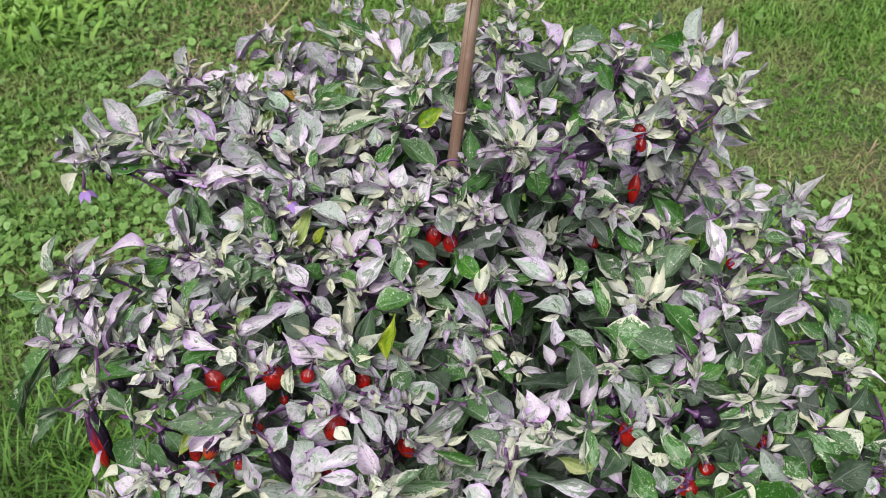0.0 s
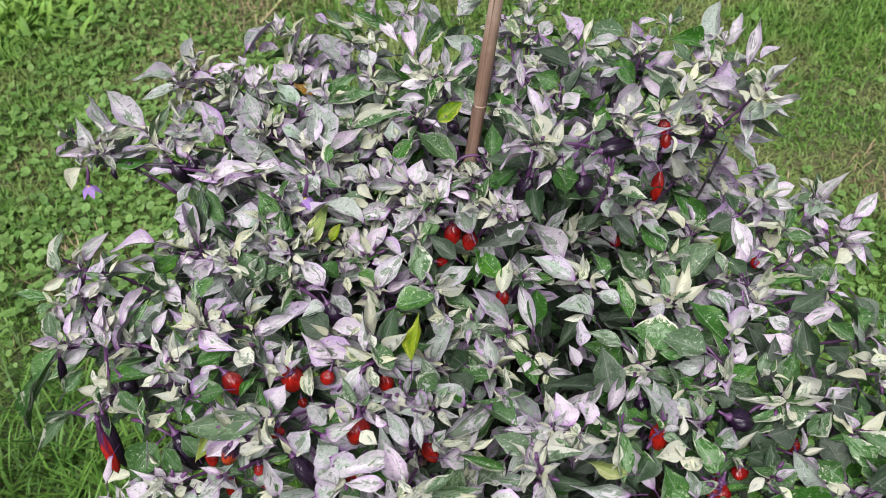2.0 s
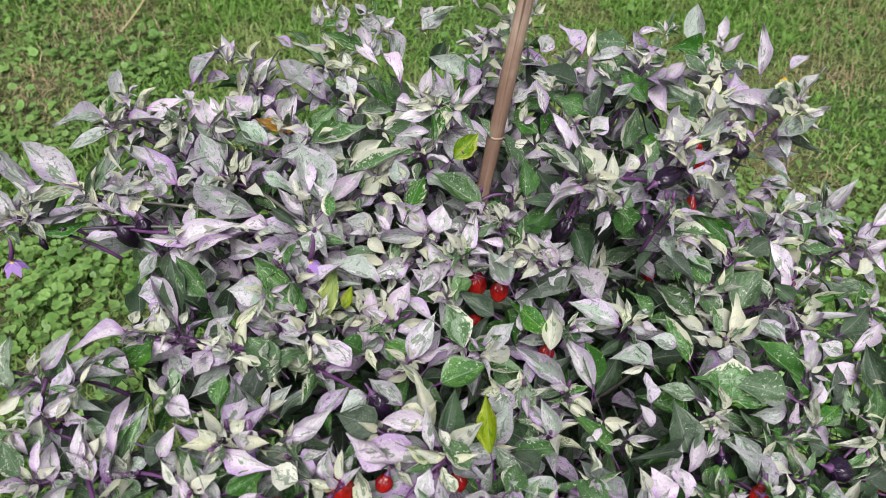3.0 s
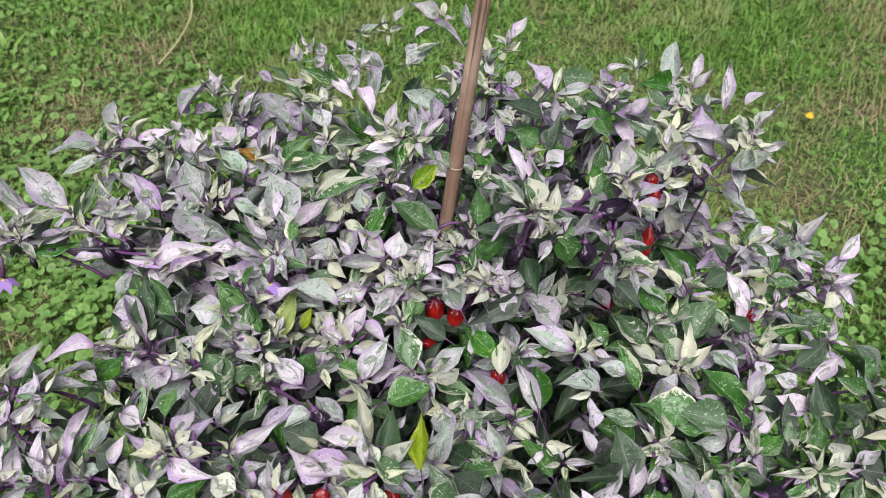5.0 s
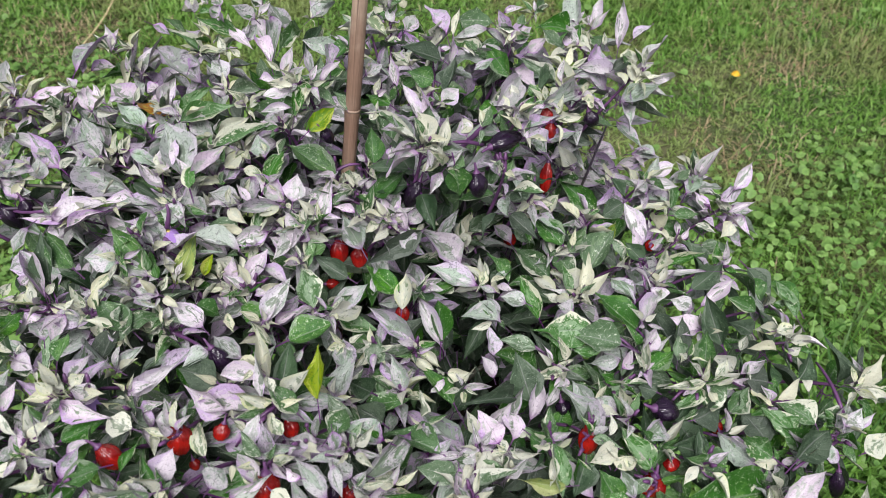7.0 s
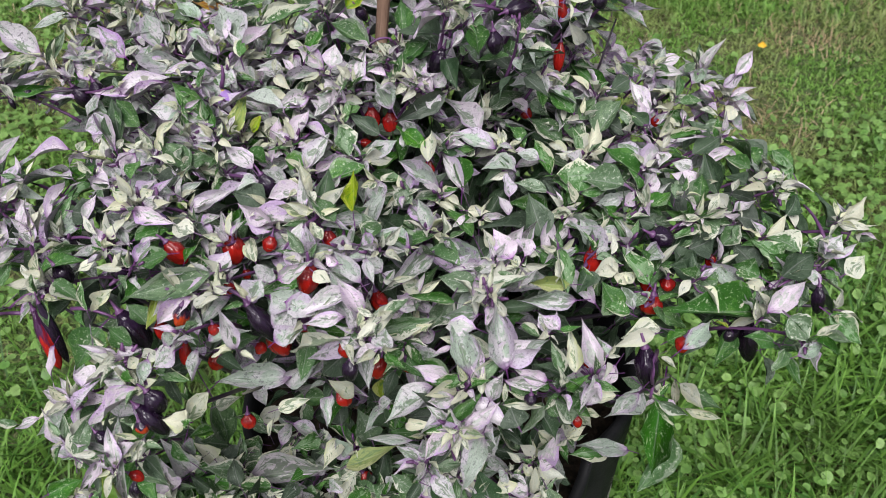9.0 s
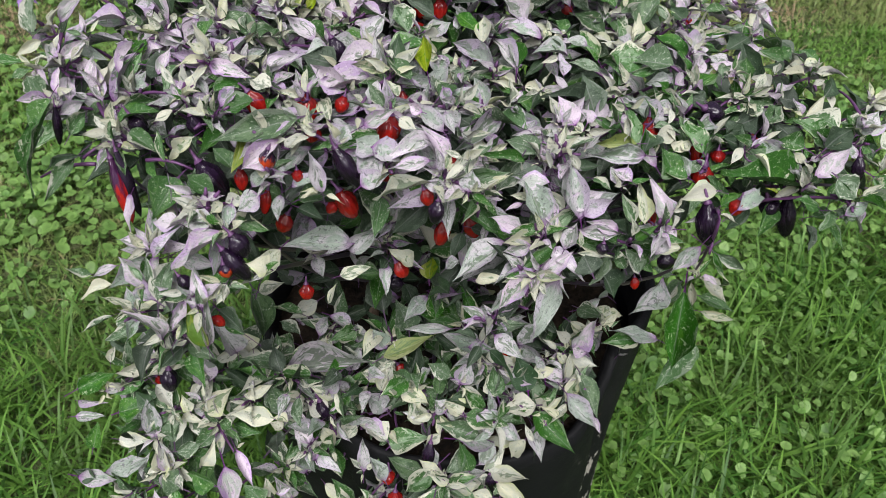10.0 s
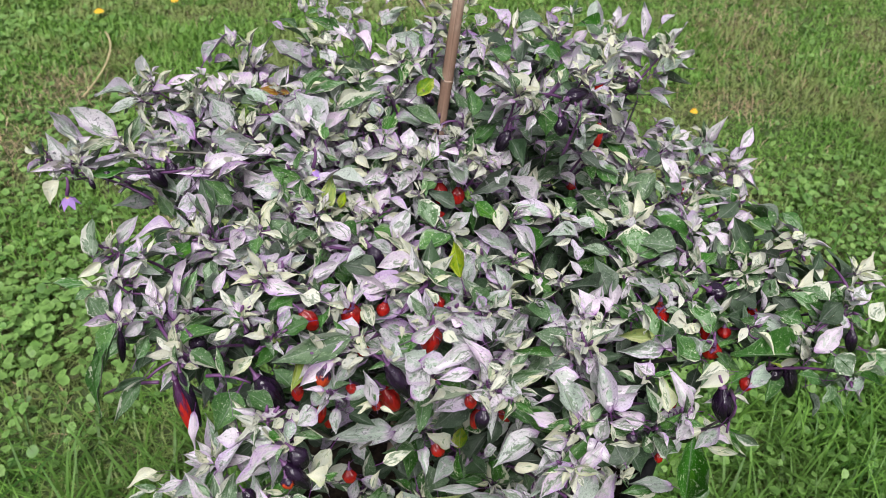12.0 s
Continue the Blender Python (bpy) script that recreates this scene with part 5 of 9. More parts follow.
leaf("silver", -0.095, 0.393, 0.599, -0.068, 0.382, 0.579, 0.027)
leaf("lilac", 0.012, 0.934, 0.963, 0.006, 0.985, 0.977, 0.018)
leaf("teal", -0.057, 0.436, 0.972, -0.081, 0.456, 0.977, 0.030)
leaf("green", 0.040, 0.291, 0.536, 0.034, 0.311, 0.571, 0.023)
leaf("lilac", 0.348, 0.702, 1.037, 0.372, 0.751, 1.065, 0.015)
leaf("cream", -0.117, 0.354, 0.462, -0.089, 0.315, 0.471, 0.019)
leaf("cream", -0.283, 0.453, 0.619, -0.330, 0.460, 0.600, 0.018)
leaf("lilac", -0.116, 0.829, 0.996, -0.088, 0.835, 1.034, 0.020)
leaf("lilac", -0.236, 0.349, 0.771, -0.256, 0.355, 0.814, 0.019)
leaf("teal", 0.161, 0.646, 1.049, 0.179, 0.685, 1.056, 0.021)
leaf("mauve", 0.093, 0.471, 0.932, 0.061, 0.510, 0.945, 0.018)
leaf("silver", -0.217, 0.728, 0.970, -0.262, 0.728, 0.974, 0.020)
leaf("lilac", 0.015, 0.752, 1.035, 0.005, 0.804, 1.049, 0.017)
leaf("cream", -0.053, 0.401, 0.576, -0.069, 0.397, 0.540, 0.023)
leaf("teal", 0.418, 0.507, 0.905, 0.428, 0.473, 0.893, 0.024)
leaf("cream", 0.060, 0.297, 0.518, 0.094, 0.311, 0.540, 0.021)
leaf("lime", 0.163, 0.312, 0.835, 0.147, 0.277, 0.816, 0.021)
leaf("green", 0.448, 0.464, 0.893, 0.430, 0.497, 0.904, 0.022)
leaf("green", -0.119, 0.503, 0.969, -0.142, 0.527, 0.987, 0.024)
leaf("silver", -0.061, 0.602, 0.983, -0.077, 0.612, 1.008, 0.029)
leaf("edged", 0.075, 0.321, 0.624, 0.073, 0.349, 0.642, 0.027)
leaf("teal", 0.337, 0.333, 0.906, 0.333, 0.364, 0.911, 0.028)
leaf("edged", -0.046, 0.655, 1.015, 0.007, 0.664, 1.025, 0.016)
leaf("edged", -0.045, 0.546, 0.949, -0.011, 0.548, 0.963, 0.024)
leaf("green", 0.088, 0.512, 0.949, 0.063, 0.536, 0.964, 0.023)
leaf("cream", -0.021, 0.367, 0.610, 0.005, 0.348, 0.591, 0.023)
leaf("cream", -0.003, 0.340, 0.571, -0.008, 0.363, 0.591, 0.028)
leaf("green", -0.153, 0.413, 0.612, -0.196, 0.418, 0.626, 0.019)
leaf("lilac", 0.332, 0.640, 0.913, 0.304, 0.680, 0.911, 0.017)
leaf("silver", -0.330, 0.711, 0.961, -0.351, 0.737, 0.990, 0.019)
leaf("lime", -0.086, 0.538, 0.974, -0.064, 0.580, 0.987, 0.017)
leaf("teal", 0.048, 0.777, 1.026, 0.074, 0.825, 1.033, 0.015)
leaf("green", 0.236, 0.759, 1.048, 0.199, 0.761, 1.060, 0.022)
leaf("edged", 0.214, 0.250, 0.880, 0.242, 0.238, 0.836, 0.016)
leaf("edged", -0.228, 0.447, 0.961, -0.204, 0.473, 0.989, 0.019)
leaf("lilac", 0.351, 0.471, 0.908, 0.402, 0.500, 0.903, 0.014)
leaf("edged", 0.247, 0.519, 0.926, 0.232, 0.548, 0.941, 0.023)
leaf("edged", -0.288, 0.420, 0.960, -0.307, 0.379, 0.925, 0.014)
leaf("edged", -0.294, 0.507, 0.989, -0.288, 0.534, 1.015, 0.021)
leaf("lilac", 0.057, 0.246, 0.892, 0.032, 0.249, 0.857, 0.019)
leaf("silver", 0.007, 0.591, 0.992, -0.043, 0.611, 0.983, 0.015)
leaf("mauve", -0.074, 0.410, 0.910, -0.103, 0.396, 0.894, 0.022)
leaf("lilac", -0.128, 0.355, 0.554, -0.134, 0.385, 0.578, 0.021)
leaf("edged", 0.238, 0.330, 0.915, 0.218, 0.354, 0.937, 0.021)
leaf("lilac", -0.052, 0.416, 0.961, -0.079, 0.438, 0.972, 0.022)
leaf("lilac", 0.113, 0.464, 0.931, 0.101, 0.515, 0.948, 0.014)
leaf("silver", 0.039, 0.387, 0.669, -0.011, 0.411, 0.657, 0.014)
leaf("lilac", -0.239, 0.809, 0.989, -0.197, 0.789, 0.993, 0.017)
leaf("green", 0.208, 0.314, 0.907, 0.193, 0.330, 0.927, 0.027)
leaf("edged", 0.077, 0.344, 0.923, 0.059, 0.339, 0.893, 0.023)
leaf("silver", -0.131, 0.470, 0.969, -0.155, 0.503, 0.975, 0.019)
leaf("teal", 0.191, 0.563, 0.991, 0.224, 0.569, 1.000, 0.023)
leaf("silver", -0.250, 0.791, 0.990, -0.289, 0.771, 0.989, 0.018)
leaf("green", -0.128, 0.373, 0.470, -0.100, 0.385, 0.486, 0.023)
leaf("silver", -0.168, 0.714, 0.962, -0.172, 0.742, 0.976, 0.025)
leaf("teal", 0.287, 0.360, 0.916, 0.319, 0.367, 0.916, 0.024)
leaf("edged", -0.379, 0.373, 0.447, -0.349, 0.383, 0.464, 0.022)
leaf("withered", -0.084, 0.751, 0.995, -0.124, 0.783, 0.993, 0.015)
leaf("green", 0.082, 0.571, 1.005, 0.110, 0.574, 1.031, 0.020)
leaf("lilac", 0.008, 0.593, 0.996, -0.014, 0.624, 1.008, 0.020)
leaf("silver", -0.069, 0.359, 0.839, -0.032, 0.358, 0.862, 0.018)
leaf("edged", 0.202, 0.480, 0.921, 0.195, 0.524, 0.928, 0.017)
leaf("cream", -0.103, 0.376, 0.575, -0.123, 0.392, 0.587, 0.028)
leaf("teal", 0.055, 0.415, 0.912, 0.038, 0.434, 0.921, 0.029)
leaf("lilac", 0.187, 0.317, 0.918, 0.163, 0.349, 0.948, 0.015)
leaf("silver", 0.040, 0.345, 0.625, 0.055, 0.361, 0.648, 0.024)
leaf("green", 0.293, 0.320, 0.906, 0.278, 0.341, 0.911, 0.029)
leaf("silver", 0.162, 0.299, 0.947, 0.119, 0.307, 0.949, 0.018)
leaf("teal", 0.282, 0.345, 0.907, 0.266, 0.358, 0.927, 0.027)
leaf("edged", -0.045, 0.784, 1.036, -0.080, 0.809, 1.063, 0.015)
leaf("green", -0.366, 0.421, 0.528, -0.351, 0.433, 0.558, 0.021)
leaf("cream", -0.273, 0.348, 0.467, -0.265, 0.308, 0.449, 0.017)
leaf("silver", 0.064, 0.544, 0.975, 0.053, 0.575, 0.989, 0.021)
leaf("silver", 0.357, 0.724, 0.902, 0.329, 0.722, 0.933, 0.018)
leaf("edged", -0.107, 0.353, 0.540, -0.101, 0.348, 0.584, 0.017)
leaf("lilac", -0.065, 0.623, 1.013, -0.032, 0.657, 1.018, 0.016)
leaf("teal", -0.140, 0.478, 0.968, -0.127, 0.511, 0.973, 0.022)
leaf("cream", -0.071, 0.380, 0.532, -0.103, 0.369, 0.540, 0.022)
leaf("silver", 0.311, 0.610, 1.038, 0.349, 0.618, 1.047, 0.019)
leaf("green", 0.075, 0.748, 1.036, 0.104, 0.771, 1.048, 0.019)
leaf("green", -0.186, 0.309, 0.529, -0.198, 0.325, 0.550, 0.027)
leaf("green", 0.140, 0.533, 1.057, 0.143, 0.525, 1.028, 0.025)
leaf("green", 0.111, 0.415, 0.920, 0.095, 0.456, 0.925, 0.017)
leaf("cream", 0.251, 0.500, 0.923, 0.230, 0.529, 0.928, 0.021)
leaf("teal", 0.283, 0.335, 0.909, 0.259, 0.344, 0.922, 0.026)
leaf("lilac", 0.371, 0.632, 0.924, 0.406, 0.648, 0.924, 0.019)
leaf("lilac", 0.345, 0.722, 0.898, 0.377, 0.714, 0.888, 0.021)
leaf("silver", -0.084, 0.442, 0.660, -0.056, 0.435, 0.638, 0.021)
leaf("green", -0.093, 0.311, 0.939, -0.108, 0.323, 0.972, 0.019)
leaf("edged", 0.389, 0.608, 0.900, 0.408, 0.643, 0.919, 0.017)
leaf("edged", 0.357, 0.264, 0.920, 0.379, 0.244, 0.905, 0.023)
leaf("edged", 0.035, 0.374, 0.806, 0.004, 0.379, 0.803, 0.024)
leaf("cream", -0.091, 0.385, 0.587, -0.117, 0.400, 0.602, 0.022)
leaf("silver", -0.053, 0.267, 0.473, -0.065, 0.291, 0.488, 0.024)
leaf("silver", -0.121, 0.549, 0.998, -0.148, 0.562, 0.998, 0.024)
leaf("silver", -0.061, 0.318, 0.953, -0.035, 0.327, 0.964, 0.024)
leaf("edged", 0.001, 0.716, 1.032, -0.037, 0.739, 1.021, 0.016)
leaf("edged", -0.005, 0.608, 1.007, 0.014, 0.642, 1.020, 0.018)
leaf("edged", 0.375, 0.335, 0.916, 0.358, 0.360, 0.924, 0.023)
leaf("silver", 0.049, 0.371, 0.959, 0.017, 0.381, 0.975, 0.019)
leaf("teal", 0.021, 0.386, 0.827, 0.039, 0.378, 0.815, 0.032)
leaf("edged", 0.161, 0.339, 0.964, 0.162, 0.303, 0.936, 0.016)
leaf("lilac", 0.113, 0.964, 1.023, 0.083, 0.984, 1.041, 0.018)
leaf("lilac", -0.310, 0.352, 0.456, -0.308, 0.380, 0.485, 0.018)
leaf("cream", 0.322, 0.508, 0.925, 0.354, 0.539, 0.923, 0.016)
leaf("lilac", 0.320, 0.285, 0.909, 0.350, 0.297, 0.929, 0.019)
leaf("green", -0.235, 0.546, 0.940, -0.221, 0.573, 0.939, 0.024)
leaf("lilac", 0.168, 0.256, 0.911, 0.166, 0.288, 0.940, 0.017)
leaf("edged", 0.264, 0.648, 1.040, 0.237, 0.676, 1.052, 0.018)
leaf("lime", -0.187, 0.259, 0.856, -0.195, 0.278, 0.892, 0.017)
leaf("cream", 0.334, 0.384, 0.683, 0.354, 0.357, 0.668, 0.020)
leaf("cream", 0.097, 0.284, 0.589, 0.080, 0.284, 0.556, 0.019)
leaf("lilac", -0.311, 0.355, 0.458, -0.330, 0.334, 0.429, 0.018)
leaf("silver", 0.033, 0.503, 0.958, 0.065, 0.520, 0.953, 0.020)
leaf("lilac", 0.330, 0.756, 1.011, 0.312, 0.779, 1.031, 0.020)
leaf("edged", -0.294, 0.447, 0.599, -0.341, 0.450, 0.583, 0.014)
leaf("lilac", -0.001, 0.324, 0.970, -0.046, 0.318, 0.957, 0.015)
leaf("lilac", 0.023, 0.559, 0.979, 0.006, 0.590, 0.993, 0.018)
leaf("edged", -0.347, 0.368, 0.454, -0.330, 0.386, 0.478, 0.020)
leaf("mauve", -0.235, 0.442, 0.956, -0.213, 0.476, 0.994, 0.013)
leaf("green", -0.273, 0.723, 0.969, -0.251, 0.759, 0.988, 0.015)
leaf("silver", 0.321, 0.321, 0.901, 0.303, 0.353, 0.907, 0.019)
leaf("silver", -0.030, 0.400, 0.639, -0.043, 0.418, 0.657, 0.025)
leaf("green", -0.278, 0.436, 0.970, -0.294, 0.400, 0.946, 0.015)
leaf("edged", -0.132, 0.419, 0.620, -0.097, 0.429, 0.639, 0.017)
leaf("silver", -0.235, 0.818, 0.996, -0.244, 0.854, 1.016, 0.016)
leaf("lilac", -0.163, 0.313, 0.919, -0.203, 0.304, 0.893, 0.014)
leaf("cream", -0.121, 0.308, 0.455, -0.093, 0.303, 0.478, 0.019)
leaf("green", 0.097, 0.349, 0.925, 0.071, 0.365, 0.932, 0.022)
leaf("cream", 0.378, 0.604, 0.910, 0.331, 0.584, 0.929, 0.013)
leaf("silver", -0.054, 0.295, 0.545, -0.067, 0.323, 0.559, 0.020)
leaf("cream", 0.041, 0.331, 0.590, 0.022, 0.350, 0.599, 0.025)
leaf("edged", 0.158, 0.543, 1.063, 0.202, 0.572, 1.058, 0.013)
leaf("edged", -0.012, 0.794, 1.048, -0.049, 0.808, 1.062, 0.016)
leaf("lilac", 0.035, 0.686, 1.044, -0.008, 0.688, 1.039, 0.016)
leaf("lilac", 0.431, 0.639, 0.910, 0.450, 0.636, 0.946, 0.017)
leaf("lilac", -0.058, 0.383, 0.533, -0.043, 0.357, 0.529, 0.022)
leaf("silver", 0.054, 0.300, 0.528, 0.079, 0.311, 0.545, 0.021)
leaf("lilac", -0.068, 0.499, 0.963, -0.087, 0.520, 0.979, 0.021)
leaf("lilac", 0.146, 0.603, 1.044, 0.142, 0.650, 1.055, 0.014)
leaf("silver", -0.029, 0.752, 1.025, -0.041, 0.779, 1.032, 0.022)
leaf("lilac", 0.105, 0.947, 1.030, 0.136, 0.921, 1.011, 0.015)
leaf("cream", -0.340, 0.431, 0.521, -0.304, 0.420, 0.519, 0.018)
leaf("cream", 0.028, 0.492, 0.959, 0.059, 0.505, 0.946, 0.019)
leaf("cream", -0.171, 0.425, 0.646, -0.184, 0.431, 0.676, 0.020)
leaf("lilac", -0.251, 0.698, 0.942, -0.291, 0.698, 0.945, 0.016)
leaf("silver", 0.022, 0.428, 0.939, 0.041, 0.451, 0.960, 0.019)
leaf("mauve", 0.185, 0.747, 1.049, 0.173, 0.776, 1.068, 0.018)
leaf("cream", -0.246, 0.360, 0.543, -0.223, 0.368, 0.574, 0.017)
leaf("lilac", 0.445, 0.593, 0.926, 0.472, 0.610, 0.943, 0.018)
leaf("edged", 0.341, 0.535, 0.899, 0.396, 0.539, 0.901, 0.012)
leaf("silver", 0.246, 0.275, 0.896, 0.282, 0.295, 0.897, 0.016)
leaf("edged", 0.323, 0.266, 0.924, 0.337, 0.250, 0.913, 0.027)
leaf("lime", 0.038, 0.635, 1.035, 0.066, 0.652, 1.044, 0.019)
leaf("cream", -0.182, 0.419, 0.661, -0.212, 0.431, 0.633, 0.015)
leaf("edged", 0.171, 0.598, 0.924, 0.203, 0.594, 0.948, 0.016)
leaf("lime", 0.011, 0.399, 0.980, 0.016, 0.440, 0.985, 0.016)
leaf("edged", 0.292, 0.791, 1.035, 0.320, 0.820, 1.036, 0.016)
leaf("lilac", -0.222, 0.300, 0.885, -0.244, 0.332, 0.895, 0.016)
leaf("silver", 0.088, 0.352, 0.662, 0.095, 0.358, 0.702, 0.016)
leaf("teal", 0.049, 0.530, 0.958, 0.023, 0.548, 0.970, 0.019)
leaf("lilac", -0.022, 0.554, 0.966, 0.005, 0.524, 0.963, 0.016)
leaf("lilac", -0.098, 0.775, 0.994, -0.075, 0.784, 1.015, 0.020)
leaf("green", -0.230, 0.407, 0.962, -0.194, 0.408, 0.973, 0.017)
leaf("silver", 0.388, 0.327, 0.913, 0.407, 0.343, 0.928, 0.022)
leaf("edged", 0.031, 0.352, 0.631, 0.010, 0.375, 0.634, 0.021)
leaf("green", 0.365, 0.322, 0.905, 0.347, 0.338, 0.919, 0.023)
leaf("silver", -0.031, 0.618, 0.982, -0.055, 0.627, 0.990, 0.024)
leaf("edged", 0.356, 0.331, 0.913, 0.342, 0.359, 0.921, 0.020)
leaf("teal", 0.051, 0.444, 0.914, 0.032, 0.447, 0.934, 0.023)
leaf("lilac", -0.132, 0.395, 0.587, -0.154, 0.371, 0.574, 0.018)
leaf("edged", -0.290, 0.457, 0.958, -0.302, 0.484, 0.968, 0.020)
leaf("silver", 0.165, 0.471, 0.937, 0.136, 0.493, 0.939, 0.018)
leaf("lilac", -0.205, 0.354, 0.571, -0.194, 0.319, 0.544, 0.014)
leaf("teal", -0.375, 0.410, 0.483, -0.399, 0.423, 0.493, 0.022)
leaf("edged", 0.288, 0.697, 1.044, 0.278, 0.737, 1.052, 0.015)
leaf("edged", -0.074, 0.714, 1.015, -0.041, 0.741, 1.023, 0.015)
leaf("cream", -0.282, 0.437, 0.600, -0.266, 0.418, 0.579, 0.019)
leaf("cream", 0.251, 0.609, 1.030, 0.290, 0.627, 1.020, 0.014)
leaf("lilac", -0.229, 0.560, 0.969, -0.266, 0.547, 0.977, 0.016)
leaf("silver", 0.215, 0.385, 0.923, 0.204, 0.413, 0.924, 0.020)
leaf("lilac", -0.021, 0.422, 0.986, -0.057, 0.443, 0.975, 0.014)
leaf("withered", 0.332, 0.388, 0.626, 0.328, 0.378, 0.586, 0.015)
leaf("lilac", 0.130, 0.620, 1.042, 0.122, 0.655, 1.060, 0.015)
leaf("cream", 0.141, 0.294, 0.630, 0.167, 0.320, 0.636, 0.016)
leaf("silver", 0.286, 0.473, 0.926, 0.283, 0.512, 0.931, 0.016)
leaf("mauve", 0.201, 0.567, 1.054, 0.243, 0.587, 1.048, 0.013)
leaf("edged", -0.217, 0.289, 0.882, -0.208, 0.320, 0.898, 0.017)
leaf("teal", 0.156, 0.402, 0.931, 0.116, 0.389, 0.957, 0.012)
leaf("lilac", -0.162, 0.777, 0.993, -0.170, 0.805, 1.010, 0.018)
leaf("edged", 0.054, 0.460, 0.927, 0.067, 0.483, 0.935, 0.022)
leaf("green", 0.242, 0.335, 0.907, 0.277, 0.353, 0.923, 0.014)
leaf("lilac", -0.033, 0.543, 0.961, -0.010, 0.567, 0.969, 0.017)
leaf("silver", 0.414, 0.624, 0.902, 0.438, 0.638, 0.920, 0.018)
leaf("green", -0.034, 0.592, 0.975, -0.061, 0.611, 0.974, 0.018)
leaf("lilac", -0.010, 0.580, 0.978, -0.045, 0.571, 0.975, 0.017)
leaf("green", 0.151, 0.652, 1.058, 0.128, 0.661, 1.066, 0.023)
leaf("silver", 0.206, 0.564, 1.050, 0.229, 0.557, 1.035, 0.020)
leaf("edged", 0.328, 0.317, 0.916, 0.317, 0.344, 0.911, 0.020)
leaf("cream", -0.125, 0.336, 0.871, -0.149, 0.321, 0.854, 0.018)
leaf("silver", 0.033, 0.445, 0.947, 0.038, 0.472, 0.954, 0.021)
leaf("green", 0.244, 0.532, 0.942, 0.269, 0.546, 0.955, 0.018)
leaf("lilac", -0.233, 0.556, 0.946, -0.258, 0.540, 0.966, 0.016)
leaf("silver", -0.074, 0.318, 0.534, -0.066, 0.358, 0.538, 0.015)
leaf("lilac", -0.102, 0.371, 0.963, -0.086, 0.393, 0.966, 0.021)
leaf("cream", 0.219, 0.275, 0.921, 0.181, 0.269, 0.926, 0.015)
leaf("edged", 0.244, 0.392, 0.931, 0.212, 0.402, 0.923, 0.017)
leaf("cream", 0.024, 0.283, 0.517, 0.052, 0.288, 0.509, 0.020)
leaf("silver", -0.065, 0.700, 1.016, -0.043, 0.693, 1.004, 0.022)
leaf("lilac", -0.146, 0.634, 0.982, -0.191, 0.634, 0.966, 0.012)
leaf("cream", -0.042, 0.675, 1.014, -0.010, 0.685, 1.024, 0.017)
leaf("lilac", 0.148, 0.321, 0.631, 0.122, 0.326, 0.642, 0.020)
leaf("teal", 0.357, 0.376, 0.921, 0.337, 0.381, 0.926, 0.027)
leaf("lilac", -0.219, 0.810, 0.997, -0.176, 0.802, 1.007, 0.013)
leaf("green", -0.311, 0.701, 0.954, -0.270, 0.706, 0.952, 0.014)
leaf("lilac", 0.347, 0.660, 0.921, 0.386, 0.657, 0.929, 0.015)
leaf("lilac", 0.131, 0.364, 0.936, 0.122, 0.383, 0.956, 0.020)
leaf("edged", 0.101, 0.341, 0.922, 0.138, 0.336, 0.938, 0.014)
leaf("lilac", -0.126, 0.829, 0.998, -0.106, 0.840, 1.036, 0.013)
leaf("cream", -0.256, 0.450, 0.617, -0.293, 0.439, 0.614, 0.015)
leaf("mauve", -0.098, 0.459, 0.964, -0.071, 0.483, 0.965, 0.016)
leaf("edged", 0.297, 0.368, 0.920, 0.325, 0.378, 0.925, 0.020)
leaf("lilac", 0.336, 0.630, 1.057, 0.365, 0.647, 1.076, 0.015)
leaf("lilac", 0.318, 0.638, 1.043, 0.289, 0.665, 1.049, 0.014)
leaf("cream", -0.317, 0.722, 0.973, -0.277, 0.728, 0.975, 0.014)
leaf("green", 0.304, 0.389, 0.938, 0.316, 0.411, 0.957, 0.018)
leaf("silver", -0.048, 0.326, 0.968, -0.024, 0.315, 0.960, 0.021)
leaf("lilac", 0.169, 0.398, 0.902, 0.189, 0.427, 0.923, 0.014)
leaf("lilac", 0.253, 0.748, 1.033, 0.276, 0.751, 1.040, 0.023)
leaf("lilac", -0.118, 0.440, 0.971, -0.082, 0.454, 0.979, 0.015)
leaf("cream", 0.088, 0.499, 0.942, 0.100, 0.529, 0.953, 0.017)
leaf("edged", 0.319, 0.362, 0.912, 0.343, 0.374, 0.923, 0.019)
leaf("lilac", 0.034, 0.570, 0.989, 0.052, 0.599, 1.009, 0.014)
leaf("edged", -0.004, 0.392, 0.979, -0.023, 0.415, 0.992, 0.017)
leaf("lilac", 0.337, 0.444, 0.911, 0.315, 0.461, 0.919, 0.020)
leaf("lilac", -0.156, 0.429, 0.990, -0.126, 0.412, 0.982, 0.016)
leaf("lilac", 0.187, 0.902, 1.024, 0.211, 0.922, 1.040, 0.016)
leaf("edged", -0.265, 0.389, 0.945, -0.292, 0.369, 0.925, 0.014)
leaf("teal", 0.308, 0.565, 0.959, 0.285, 0.564, 0.948, 0.022)
leaf("edged", 0.399, 0.556, 0.894, 0.419, 0.531, 0.901, 0.017)
leaf("cream", -0.034, 0.400, 0.594, -0.061, 0.409, 0.595, 0.019)
leaf("silver", 0.023, 0.338, 0.587, 0.013, 0.352, 0.598, 0.027)
leaf("edged", 0.441, 0.454, 0.889, 0.432, 0.488, 0.902, 0.015)
leaf("cream", 0.372, 0.410, 0.588, 0.412, 0.394, 0.584, 0.013)
